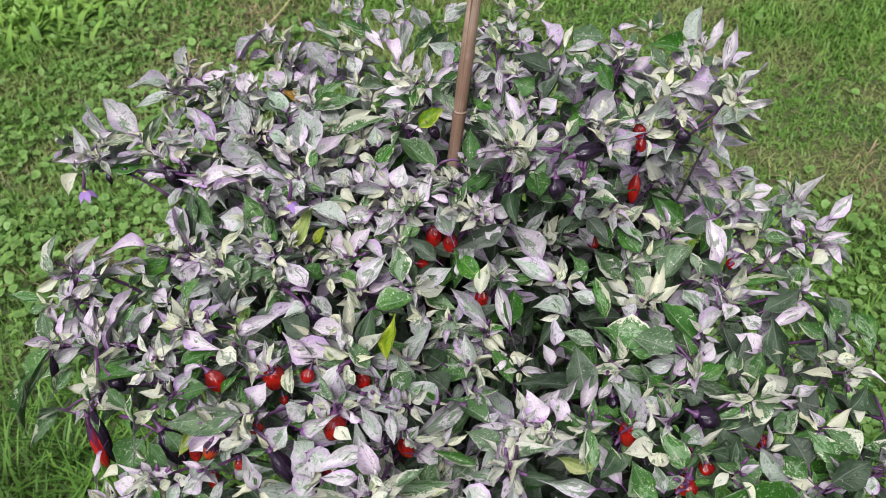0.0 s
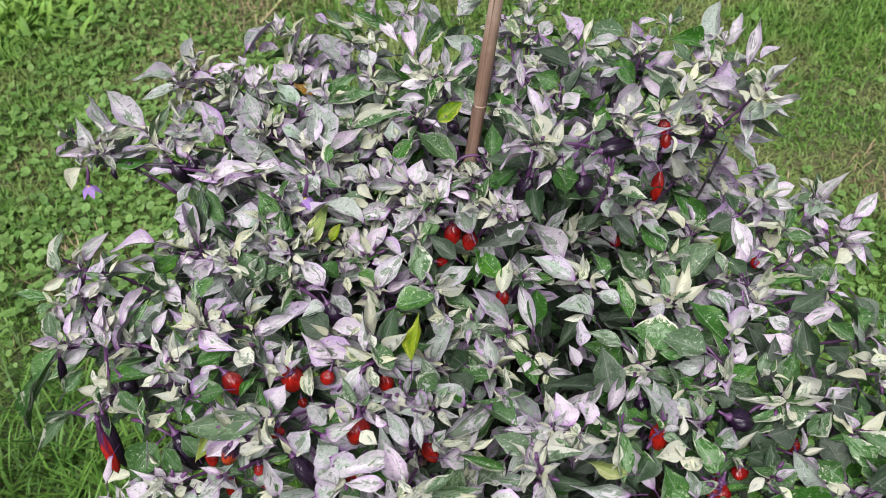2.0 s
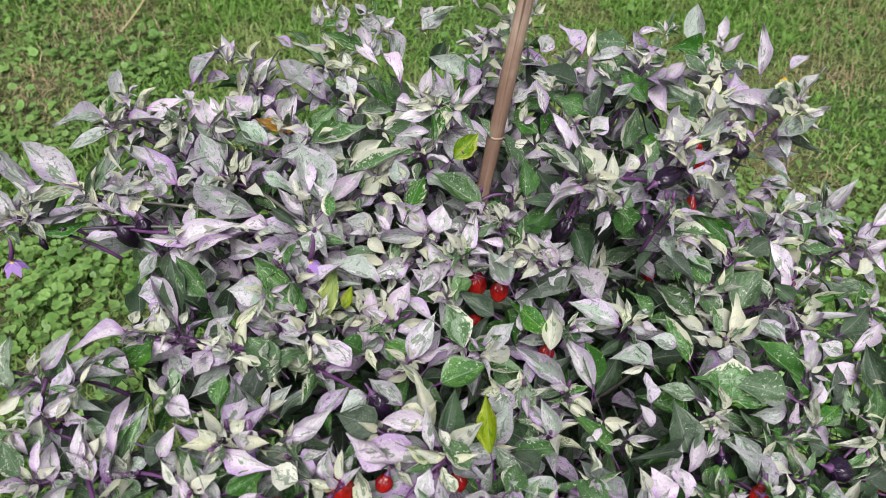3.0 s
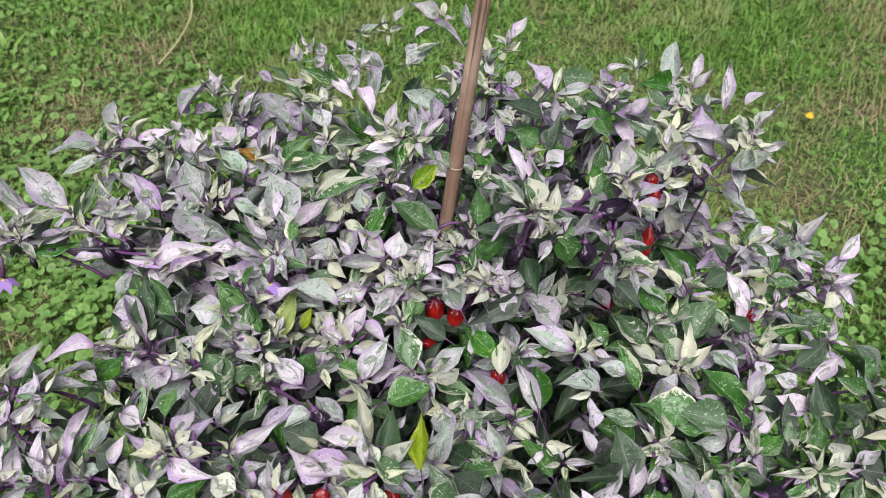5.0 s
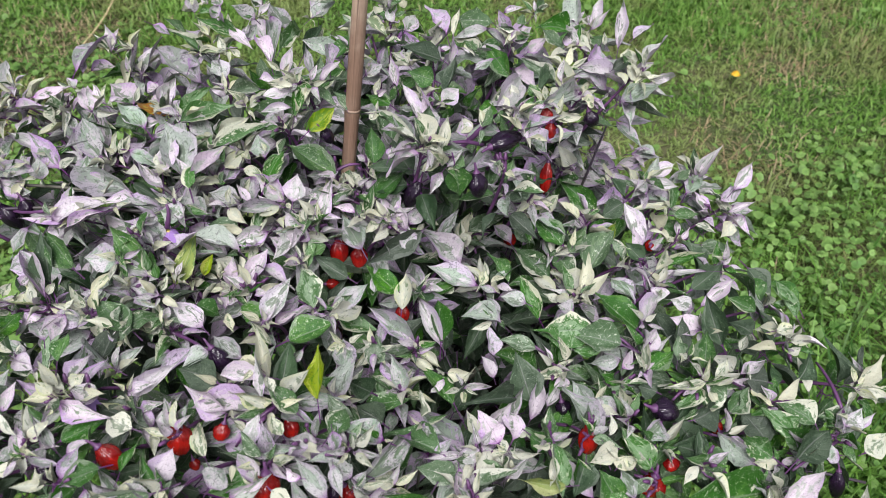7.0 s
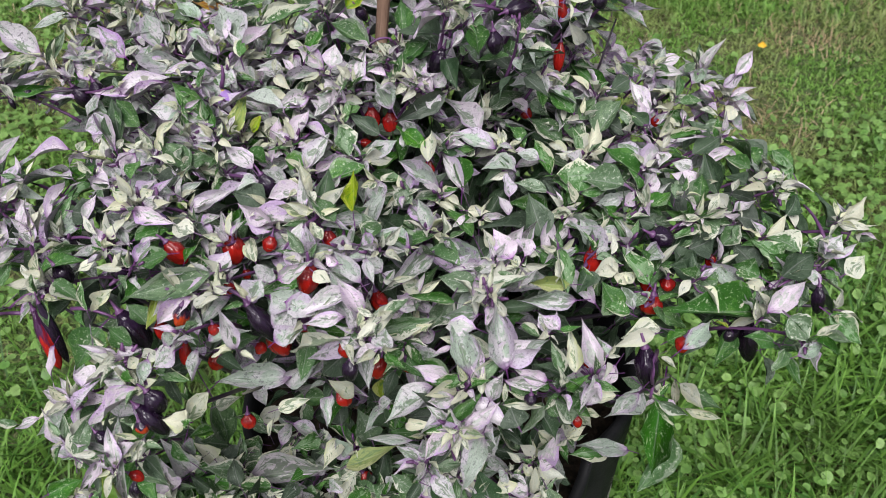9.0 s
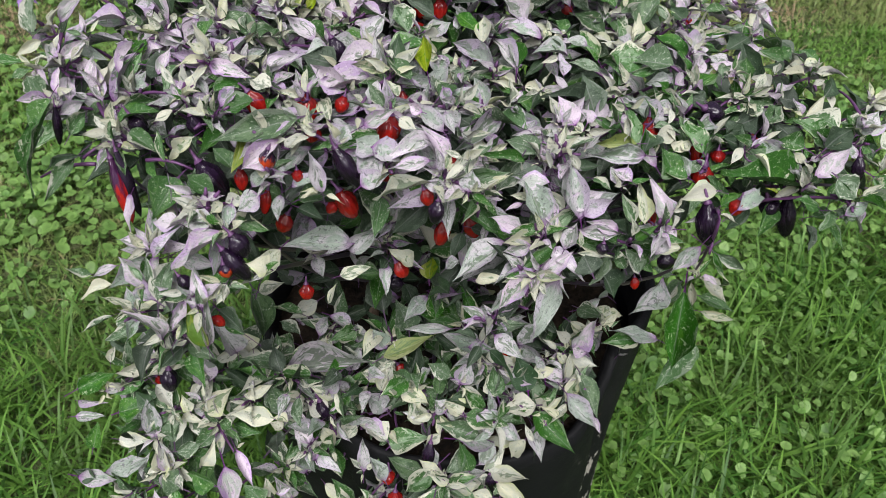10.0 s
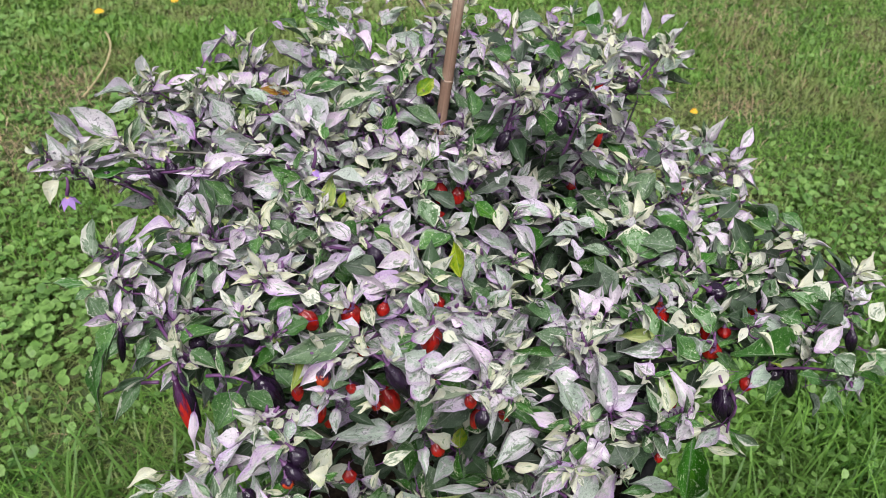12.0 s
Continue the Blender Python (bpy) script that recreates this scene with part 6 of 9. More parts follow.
leaf("cream", 0.269, 0.643, 1.036, 0.278, 0.668, 1.053, 0.018)
leaf("lilac", 0.093, 0.281, 0.921, 0.124, 0.283, 0.930, 0.017)
leaf("lilac", -0.019, 0.799, 1.053, -0.001, 0.774, 1.038, 0.016)
leaf("silver", 0.007, 0.330, 0.971, -0.007, 0.359, 0.982, 0.016)
leaf("edged", 0.090, 0.592, 1.073, 0.121, 0.555, 1.068, 0.011)
leaf("cream", 0.120, 0.551, 1.065, 0.127, 0.582, 1.081, 0.016)
leaf("cream", -0.022, 0.428, 0.971, -0.026, 0.477, 0.979, 0.011)
leaf("cream", 0.233, 0.291, 0.905, 0.201, 0.294, 0.903, 0.017)
leaf("green", -0.291, 0.434, 0.950, -0.301, 0.396, 0.939, 0.014)
leaf("cream", -0.087, 0.428, 0.637, -0.107, 0.414, 0.623, 0.019)
leaf("lilac", 0.107, 0.837, 1.009, 0.121, 0.870, 1.016, 0.015)
leaf("mauve", -0.219, 0.290, 0.882, -0.238, 0.316, 0.883, 0.017)
leaf("cream", -0.239, 0.374, 0.729, -0.239, 0.381, 0.766, 0.014)
leaf("lilac", -0.112, 0.343, 0.972, -0.146, 0.341, 0.952, 0.014)
leaf("edged", -0.271, 0.383, 0.546, -0.244, 0.388, 0.544, 0.020)
leaf("lilac", 0.005, 0.309, 0.961, -0.008, 0.329, 0.984, 0.016)
leaf("green", 0.110, 0.642, 1.046, 0.089, 0.658, 1.051, 0.020)
leaf("lilac", -0.034, 0.340, 0.880, -0.016, 0.345, 0.910, 0.015)
leaf("lime", 0.013, 0.386, 0.753, 0.019, 0.407, 0.763, 0.023)
leaf("mauve", -0.200, 0.603, 0.964, -0.224, 0.603, 0.966, 0.022)
leaf("cream", 0.246, 0.496, 0.927, 0.260, 0.529, 0.941, 0.014)
leaf("silver", -0.377, 0.444, 0.561, -0.342, 0.436, 0.565, 0.014)
leaf("cream", 0.064, 0.272, 0.501, 0.035, 0.279, 0.504, 0.017)
leaf("lilac", 0.115, 0.549, 1.061, 0.086, 0.556, 1.043, 0.015)
leaf("lilac", 0.100, 0.266, 0.911, 0.137, 0.257, 0.905, 0.014)
leaf("cream", -0.111, 0.358, 0.575, -0.100, 0.348, 0.552, 0.019)
leaf("teal", -0.312, 0.397, 0.480, -0.301, 0.409, 0.488, 0.029)
leaf("edged", 0.015, 0.375, 0.972, 0.032, 0.392, 0.974, 0.021)
leaf("lilac", -0.171, 0.651, 0.965, -0.227, 0.669, 0.961, 0.009)
leaf("green", -0.166, 0.341, 0.934, -0.186, 0.360, 0.935, 0.019)
leaf("silver", 0.006, 0.814, 1.051, -0.015, 0.817, 1.069, 0.019)
leaf("mauve", 0.261, 0.587, 1.028, 0.232, 0.603, 1.026, 0.016)
leaf("lilac", 0.015, 0.586, 1.001, 0.025, 0.603, 1.015, 0.022)
leaf("teal", 0.320, 0.616, 0.946, 0.325, 0.587, 0.941, 0.017)
leaf("lime", 0.163, 0.315, 0.947, 0.133, 0.329, 0.939, 0.015)
leaf("cream", -0.154, 0.438, 0.719, -0.126, 0.438, 0.726, 0.018)
leaf("edged", -0.169, 0.356, 0.752, -0.190, 0.387, 0.756, 0.014)
leaf("lilac", 0.075, 0.921, 0.997, 0.074, 0.956, 1.007, 0.014)
leaf("cream", 0.215, 0.343, 0.929, 0.189, 0.338, 0.934, 0.019)
leaf("silver", 0.366, 0.666, 0.931, 0.397, 0.654, 0.933, 0.016)
leaf("teal", 0.120, 0.517, 0.941, 0.098, 0.510, 0.948, 0.022)
leaf("silver", -0.104, 0.576, 1.009, -0.085, 0.571, 0.991, 0.019)
leaf("silver", -0.038, 0.449, 0.977, -0.058, 0.474, 0.984, 0.016)
leaf("silver", 0.077, 0.442, 0.909, 0.073, 0.467, 0.930, 0.015)
leaf("lilac", 0.103, 0.549, 0.982, 0.097, 0.570, 1.006, 0.016)
leaf("cream", -0.096, 0.300, 0.472, -0.086, 0.309, 0.497, 0.017)
leaf("cream", -0.341, 0.691, 0.959, -0.359, 0.675, 0.943, 0.017)
leaf("green", 0.084, 0.584, 1.030, 0.088, 0.605, 1.051, 0.017)
leaf("lilac", 0.270, 0.435, 0.949, 0.296, 0.461, 0.947, 0.014)
leaf("teal", 0.184, 0.332, 0.940, 0.167, 0.308, 0.941, 0.017)
leaf("silver", -0.116, 0.670, 1.016, -0.090, 0.652, 1.004, 0.015)
leaf("silver", -0.206, 0.628, 0.981, -0.225, 0.611, 0.963, 0.016)
leaf("mauve", 0.244, 0.607, 1.009, 0.276, 0.610, 1.018, 0.015)
leaf("cream", 0.152, 0.260, 0.911, 0.152, 0.286, 0.935, 0.014)
leaf("silver", -0.003, 0.640, 1.010, -0.007, 0.659, 1.026, 0.020)
leaf("mauve", -0.218, 0.322, 0.895, -0.192, 0.329, 0.917, 0.014)
leaf("cream", -0.188, 0.393, 0.610, -0.157, 0.400, 0.618, 0.015)
leaf("cream", 0.002, 0.280, 0.559, -0.015, 0.304, 0.561, 0.016)
leaf("teal", 0.103, 0.238, 0.890, 0.099, 0.252, 0.900, 0.027)
leaf("lilac", -0.271, 0.513, 0.994, -0.252, 0.535, 1.011, 0.014)
leaf("edged", 0.184, 0.439, 0.936, 0.156, 0.450, 0.942, 0.016)
leaf("cream", -0.294, 0.339, 0.449, -0.308, 0.333, 0.423, 0.016)
leaf("lilac", -0.152, 0.445, 0.992, -0.138, 0.468, 0.990, 0.018)
leaf("lilac", -0.249, 0.723, 0.967, -0.226, 0.704, 0.951, 0.014)
leaf("cream", 0.265, 0.596, 0.987, 0.249, 0.598, 1.015, 0.015)
leaf("silver", -0.040, 0.377, 0.967, -0.001, 0.374, 0.969, 0.013)
leaf("green", -0.008, 0.366, 0.617, -0.033, 0.383, 0.617, 0.016)
leaf("silver", -0.144, 0.322, 0.852, -0.127, 0.345, 0.862, 0.016)
leaf("silver", -0.047, 0.322, 0.964, -0.058, 0.336, 0.971, 0.025)
leaf("lilac", 0.031, 0.349, 0.922, 0.058, 0.355, 0.914, 0.017)
leaf("cream", 0.096, 0.329, 0.638, 0.089, 0.350, 0.651, 0.019)
leaf("cream", 0.132, 0.904, 1.020, 0.152, 0.880, 1.019, 0.015)
leaf("lilac", 0.199, 0.556, 0.941, 0.189, 0.585, 0.945, 0.016)
leaf("lilac", 0.011, 0.555, 0.967, -0.008, 0.576, 0.976, 0.016)
leaf("lilac", 0.331, 0.247, 0.906, 0.345, 0.238, 0.881, 0.016)
leaf("mauve", 0.067, 0.694, 1.061, 0.074, 0.727, 1.070, 0.014)
leaf("green", 0.189, 0.527, 0.921, 0.181, 0.561, 0.931, 0.013)
leaf("edged", -0.223, 0.401, 0.956, -0.205, 0.382, 0.945, 0.017)
leaf("green", 0.264, 0.400, 0.935, 0.289, 0.409, 0.941, 0.018)
leaf("cream", 0.127, 0.322, 0.639, 0.125, 0.337, 0.647, 0.028)
leaf("lilac", 0.110, 0.348, 0.925, 0.091, 0.358, 0.932, 0.021)
leaf("teal", 0.377, 0.368, 0.929, 0.396, 0.380, 0.940, 0.019)
leaf("cream", -0.012, 0.344, 0.819, -0.034, 0.355, 0.833, 0.017)
leaf("silver", 0.226, 0.372, 0.928, 0.211, 0.391, 0.930, 0.020)
leaf("cream", 0.004, 0.289, 0.958, 0.031, 0.311, 0.970, 0.013)
leaf("green", -0.156, 0.406, 0.980, -0.127, 0.419, 0.977, 0.015)
leaf("silver", -0.056, 0.427, 0.622, -0.055, 0.450, 0.630, 0.019)
leaf("cream", 0.226, 0.505, 0.923, 0.209, 0.529, 0.922, 0.016)
leaf("silver", -0.283, 0.314, 0.434, -0.261, 0.318, 0.433, 0.021)
leaf("cream", 0.429, 0.363, 0.917, 0.455, 0.369, 0.932, 0.015)
leaf("green", -0.127, 0.374, 0.988, -0.152, 0.371, 0.984, 0.018)
leaf("lilac", -0.330, 0.713, 0.962, -0.373, 0.708, 0.963, 0.011)
leaf("cream", -0.068, 0.634, 0.998, -0.023, 0.642, 0.993, 0.010)
leaf("silver", 0.174, 0.568, 0.989, 0.188, 0.564, 1.004, 0.022)
leaf("silver", 0.200, 0.248, 0.889, 0.184, 0.248, 0.863, 0.015)
leaf("lilac", 0.183, 0.266, 0.894, 0.149, 0.274, 0.888, 0.013)
leaf("cream", 0.211, 0.572, 0.972, 0.241, 0.570, 0.969, 0.015)
leaf("cream", -0.019, 0.400, 0.986, -0.050, 0.414, 0.984, 0.014)
leaf("cream", 0.399, 0.306, 0.913, 0.417, 0.309, 0.924, 0.022)
leaf("cream", 0.229, 0.568, 0.954, 0.253, 0.587, 0.962, 0.014)
leaf("silver", -0.191, 0.332, 0.921, -0.164, 0.316, 0.922, 0.014)
leaf("lilac", 0.146, 0.393, 0.913, 0.170, 0.419, 0.926, 0.012)
leaf("mauve", -0.062, 0.772, 1.030, -0.043, 0.791, 1.039, 0.016)
leaf("lilac", 0.142, 0.364, 0.936, 0.152, 0.389, 0.938, 0.017)
leaf("silver", 0.356, 0.606, 0.926, 0.339, 0.618, 0.944, 0.016)
leaf("cream", 0.112, 0.765, 1.064, 0.129, 0.737, 1.056, 0.013)
leaf("silver", 0.226, 0.745, 1.050, 0.193, 0.750, 1.043, 0.013)
leaf("mauve", 0.104, 0.270, 0.921, 0.130, 0.277, 0.929, 0.016)
leaf("cream", 0.058, 0.611, 1.022, 0.044, 0.640, 1.036, 0.013)
leaf("lilac", 0.199, 0.575, 1.061, 0.223, 0.587, 1.061, 0.016)
leaf("lilac", 0.081, 0.941, 1.015, 0.109, 0.945, 1.025, 0.015)
leaf("lilac", -0.244, 0.445, 0.957, -0.244, 0.468, 0.979, 0.014)
leaf("lilac", 0.082, 0.270, 0.909, 0.085, 0.302, 0.928, 0.012)
leaf("lilac", -0.169, 0.319, 0.923, -0.191, 0.327, 0.922, 0.019)
leaf("green", 0.036, 0.555, 0.975, 0.015, 0.548, 0.971, 0.019)
leaf("lilac", 0.180, 0.720, 1.026, 0.191, 0.745, 1.051, 0.012)
leaf("lilac", 0.372, 0.819, 1.000, 0.389, 0.841, 1.022, 0.013)
leaf("silver", 0.402, 0.457, 0.889, 0.405, 0.484, 0.911, 0.013)
leaf("lilac", -0.088, 0.313, 0.943, -0.093, 0.326, 0.974, 0.013)
leaf("lilac", -0.164, 0.517, 0.983, -0.181, 0.507, 0.968, 0.017)
leaf("lilac", 0.425, 0.599, 0.896, 0.422, 0.623, 0.903, 0.018)
leaf("mauve", 0.436, 0.596, 0.912, 0.457, 0.595, 0.929, 0.016)
leaf("teal", 0.243, 0.636, 1.044, 0.271, 0.659, 1.047, 0.012)
leaf("cream", 0.006, 0.355, 0.825, 0.001, 0.366, 0.852, 0.015)
leaf("lilac", 0.087, 0.303, 0.930, 0.064, 0.316, 0.929, 0.016)
leaf("lilac", 0.063, 0.244, 0.892, 0.095, 0.254, 0.899, 0.013)
leaf("teal", -0.205, 0.446, 0.985, -0.189, 0.443, 0.978, 0.025)
leaf("lilac", 0.195, 0.281, 0.882, 0.175, 0.271, 0.867, 0.016)
leaf("lilac", -0.148, 0.780, 0.997, -0.158, 0.807, 1.006, 0.014)
leaf("silver", -0.074, 0.596, 0.994, -0.092, 0.605, 1.002, 0.020)
leaf("silver", 0.135, 0.575, 0.944, 0.161, 0.590, 0.959, 0.013)
leaf("silver", -0.188, 0.521, 0.956, -0.189, 0.543, 0.959, 0.019)
leaf("silver", -0.212, 0.722, 0.961, -0.212, 0.736, 0.978, 0.020)
leaf("cream", 0.260, 0.553, 0.960, 0.244, 0.571, 0.970, 0.016)
leaf("teal", 0.370, 0.423, 0.922, 0.360, 0.441, 0.925, 0.021)
leaf("cream", 0.068, 0.355, 0.646, 0.084, 0.357, 0.659, 0.020)
leaf("silver", 0.206, 0.567, 0.971, 0.184, 0.569, 0.966, 0.019)
leaf("cream", 0.446, 0.587, 0.904, 0.430, 0.607, 0.907, 0.016)
leaf("green", -0.157, 0.457, 1.000, -0.150, 0.483, 1.003, 0.015)
leaf("edged", -0.299, 0.489, 0.972, -0.337, 0.495, 0.979, 0.011)
leaf("lilac", 0.362, 0.494, 0.928, 0.322, 0.521, 0.904, 0.008)
leaf("lilac", -0.135, 0.838, 1.021, -0.144, 0.854, 1.045, 0.014)
leaf("lilac", -0.031, 0.350, 0.971, -0.046, 0.375, 0.972, 0.014)
leaf("lilac", -0.186, 0.259, 0.856, -0.182, 0.278, 0.895, 0.009)
leaf("silver", -0.060, 0.308, 0.948, -0.039, 0.313, 0.955, 0.018)
leaf("silver", -0.315, 0.709, 0.960, -0.271, 0.715, 0.961, 0.009)
leaf("lilac", 0.173, 0.297, 0.857, 0.160, 0.270, 0.834, 0.011)
leaf("lilac", 0.270, 0.414, 0.938, 0.281, 0.432, 0.949, 0.017)
leaf("green", -0.071, 0.519, 0.968, -0.053, 0.516, 0.952, 0.017)
leaf("silver", 0.018, 0.941, 1.025, 0.054, 0.947, 1.034, 0.011)
leaf("edged", 0.185, 0.324, 0.925, 0.178, 0.334, 0.947, 0.017)
leaf("lime", 0.274, 0.528, 0.937, 0.303, 0.557, 0.949, 0.010)
leaf("cream", -0.071, 0.392, 0.951, -0.077, 0.422, 0.958, 0.013)
leaf("silver", 0.192, 0.489, 0.934, 0.172, 0.501, 0.937, 0.018)
leaf("edged", 0.077, 0.910, 1.014, 0.111, 0.917, 1.017, 0.012)
leaf("green", 0.051, 0.251, 0.895, 0.086, 0.263, 0.905, 0.011)
leaf("silver", 0.386, 0.654, 0.934, 0.366, 0.670, 0.938, 0.016)
leaf("cream", 0.115, 0.343, 0.924, 0.125, 0.366, 0.938, 0.015)
leaf("green", -0.039, 0.522, 0.955, -0.023, 0.508, 0.950, 0.019)
leaf("silver", -0.061, 0.461, 0.978, -0.083, 0.453, 0.978, 0.017)
leaf("silver", 0.244, 0.412, 0.938, 0.221, 0.418, 0.928, 0.016)
leaf("cream", 0.039, 0.560, 0.976, 0.007, 0.573, 0.977, 0.012)
leaf("edged", 0.028, 0.664, 1.032, 0.036, 0.694, 1.050, 0.011)
leaf("mauve", -0.270, 0.501, 0.982, -0.244, 0.517, 0.997, 0.012)
leaf("mauve", -0.172, 0.514, 0.980, -0.148, 0.517, 0.979, 0.017)
leaf("silver", 0.256, 0.357, 0.929, 0.235, 0.345, 0.929, 0.017)
leaf("cream", -0.112, 0.407, 0.977, -0.129, 0.419, 0.977, 0.019)
leaf("cream", 0.059, 0.362, 0.650, 0.036, 0.374, 0.655, 0.015)
leaf("silver", -0.106, 0.358, 0.981, -0.140, 0.367, 0.980, 0.011)
leaf("lilac", -0.047, 0.552, 0.948, -0.039, 0.567, 0.971, 0.014)
leaf("silver", -0.126, 0.600, 1.010, -0.094, 0.607, 1.005, 0.012)
leaf("lilac", 0.145, 0.749, 1.055, 0.162, 0.763, 1.064, 0.017)
leaf("lilac", 0.261, 0.720, 1.033, 0.282, 0.719, 1.048, 0.015)
leaf("silver", 0.047, 0.326, 0.884, 0.050, 0.299, 0.881, 0.015)
leaf("cream", -0.078, 0.344, 0.821, -0.049, 0.347, 0.821, 0.013)
leaf("silver", -0.073, 0.328, 0.973, -0.060, 0.341, 0.981, 0.020)
leaf("cream", -0.012, 0.292, 0.956, -0.053, 0.312, 0.933, 0.008)
leaf("lilac", 0.086, 0.257, 0.901, 0.101, 0.270, 0.915, 0.016)
leaf("lilac", 0.154, 0.635, 1.045, 0.171, 0.643, 1.053, 0.019)
leaf("edged", 0.387, 0.446, 0.919, 0.370, 0.466, 0.922, 0.015)
leaf("green", 0.155, 0.365, 0.936, 0.170, 0.349, 0.928, 0.017)
leaf("lilac", 0.131, 0.386, 0.927, 0.150, 0.388, 0.947, 0.015)
leaf("cream", -0.090, 0.265, 0.449, -0.093, 0.282, 0.456, 0.022)
leaf("edged", 0.214, 0.308, 0.909, 0.192, 0.321, 0.912, 0.015)
leaf("teal", 0.308, 0.511, 0.936, 0.300, 0.532, 0.942, 0.016)
leaf("cream", 0.160, 0.347, 0.661, 0.146, 0.352, 0.682, 0.015)
leaf("cream", -0.038, 0.639, 1.006, -0.018, 0.652, 1.012, 0.016)
leaf("edged", 0.391, 0.602, 0.895, 0.416, 0.592, 0.900, 0.014)
leaf("lilac", -0.172, 0.459, 0.994, -0.199, 0.477, 0.990, 0.012)
leaf("cream", 0.343, 0.751, 1.007, 0.330, 0.772, 1.021, 0.014)
leaf("silver", 0.111, 0.281, 0.921, 0.138, 0.283, 0.927, 0.014)
leaf("cream", 0.444, 0.577, 0.895, 0.427, 0.568, 0.887, 0.019)
leaf("mauve", 0.150, 0.442, 0.934, 0.149, 0.462, 0.946, 0.017)
leaf("silver", -0.253, 0.712, 0.957, -0.249, 0.729, 0.972, 0.016)
leaf("lilac", -0.220, 0.328, 0.898, -0.245, 0.344, 0.902, 0.013)
leaf("lilac", -0.103, 0.540, 0.987, -0.129, 0.554, 1.002, 0.012)
leaf("cream", 0.061, 0.291, 0.502, 0.049, 0.293, 0.521, 0.017)
leaf("edged", 0.303, 0.314, 0.894, 0.317, 0.316, 0.907, 0.019)
leaf("mauve", 0.250, 0.753, 1.038, 0.242, 0.769, 1.057, 0.015)
leaf("cream", 0.013, 0.323, 0.572, -0.004, 0.320, 0.555, 0.016)
leaf("silver", -0.067, 0.363, 0.957, -0.055, 0.375, 0.958, 0.022)
leaf("lilac", -0.009, 0.306, 0.964, -0.039, 0.313, 0.958, 0.012)
leaf("lilac", -0.339, 0.452, 0.586, -0.312, 0.452, 0.595, 0.013)
leaf("lilac", -0.197, 0.353, 0.903, -0.196, 0.371, 0.935, 0.010)
leaf("cream", 0.233, 0.366, 0.928, 0.235, 0.394, 0.932, 0.013)
leaf("lilac", -0.094, 0.587, 1.008, -0.111, 0.570, 1.013, 0.015)
leaf("cream", -0.174, 0.373, 0.963, -0.197, 0.372, 0.942, 0.012)
leaf("cream", 0.132, 0.545, 1.062, 0.145, 0.574, 1.076, 0.011)
leaf("cream", -0.051, 0.785, 1.038, -0.019, 0.777, 1.037, 0.011)
leaf("lilac", 0.026, 0.699, 1.052, 0.037, 0.719, 1.071, 0.013)
leaf("lilac", -0.051, 0.340, 0.978, -0.024, 0.342, 0.988, 0.013)
leaf("lilac", 0.178, 0.336, 0.649, 0.166, 0.349, 0.652, 0.021)
leaf("lilac", 0.026, 0.674, 1.035, -0.005, 0.679, 1.032, 0.011)
leaf("silver", 0.343, 0.472, 0.907, 0.329, 0.486, 0.911, 0.018)
leaf("lilac", -0.185, 0.270, 0.887, -0.187, 0.296, 0.903, 0.012)
leaf("lilac", 0.349, 0.771, 1.020, 0.369, 0.773, 1.041, 0.012)
leaf("cream", -0.250, 0.409, 0.578, -0.255, 0.419, 0.599, 0.016)
leaf("silver", -0.133, 0.325, 0.938, -0.152, 0.323, 0.930, 0.018)
leaf("cream", -0.175, 0.317, 0.525, -0.178, 0.330, 0.545, 0.015)
leaf("lilac", 0.217, 0.262, 0.910, 0.180, 0.256, 0.904, 0.009)
leaf("cream", 0.011, 0.275, 0.548, -0.009, 0.282, 0.565, 0.013)
leaf("lilac", -0.117, 0.632, 0.991, -0.142, 0.629, 0.999, 0.014)
leaf("edged", 0.073, 0.272, 0.911, 0.046, 0.283, 0.903, 0.012)
leaf("edged", 0.077, 0.332, 0.930, 0.042, 0.344, 0.932, 0.010)
leaf("edged", 0.206, 0.569, 0.945, 0.223, 0.555, 0.940, 0.016)
leaf("lilac", 0.062, 0.971, 1.021, 0.078, 0.989, 1.034, 0.013)
leaf("cream", 0.025, 0.282, 0.856, 0.046, 0.264, 0.871, 0.011)
leaf("lilac", -0.178, 0.402, 0.976, -0.189, 0.426, 0.984, 0.013)
leaf("edged", 0.302, 0.379, 0.922, 0.272, 0.363, 0.927, 0.010)
leaf("silver", 0.221, 0.702, 1.041, 0.196, 0.700, 1.030, 0.013)
leaf("lilac", -0.096, 0.522, 0.982, -0.120, 0.535, 0.988, 0.013)
leaf("silver", -0.132, 0.474, 0.957, -0.110, 0.488, 0.968, 0.012)
leaf("edged", -0.320, 0.508, 0.645, -0.351, 0.489, 0.645, 0.010)
leaf("edged", -0.194, 0.580, 0.949, -0.197, 0.602, 0.961, 0.014)
leaf("green", -0.149, 0.341, 0.953, -0.161, 0.353, 0.966, 0.016)
leaf("green", 0.018, 0.409, 0.760, 0.027, 0.395, 0.747, 0.016)
leaf("lilac", 0.055, 0.683, 1.052, 0.079, 0.695, 1.069, 0.011)
leaf("green", 0.276, 0.365, 0.722, 0.258, 0.376, 0.723, 0.016)
leaf("lime", -0.139, 0.359, 0.968, -0.148, 0.336, 0.952, 0.012)
leaf("cream", 0.323, 0.307, 0.891, 0.331, 0.288, 0.892, 0.017)
leaf("lilac", 0.335, 0.383, 0.929, 0.360, 0.389, 0.933, 0.013)
leaf("lilac", -0.103, 0.418, 0.960, -0.116, 0.433, 0.973, 0.014)
leaf("lilac", 0.092, 0.555, 0.988, 0.085, 0.573, 1.007, 0.013)
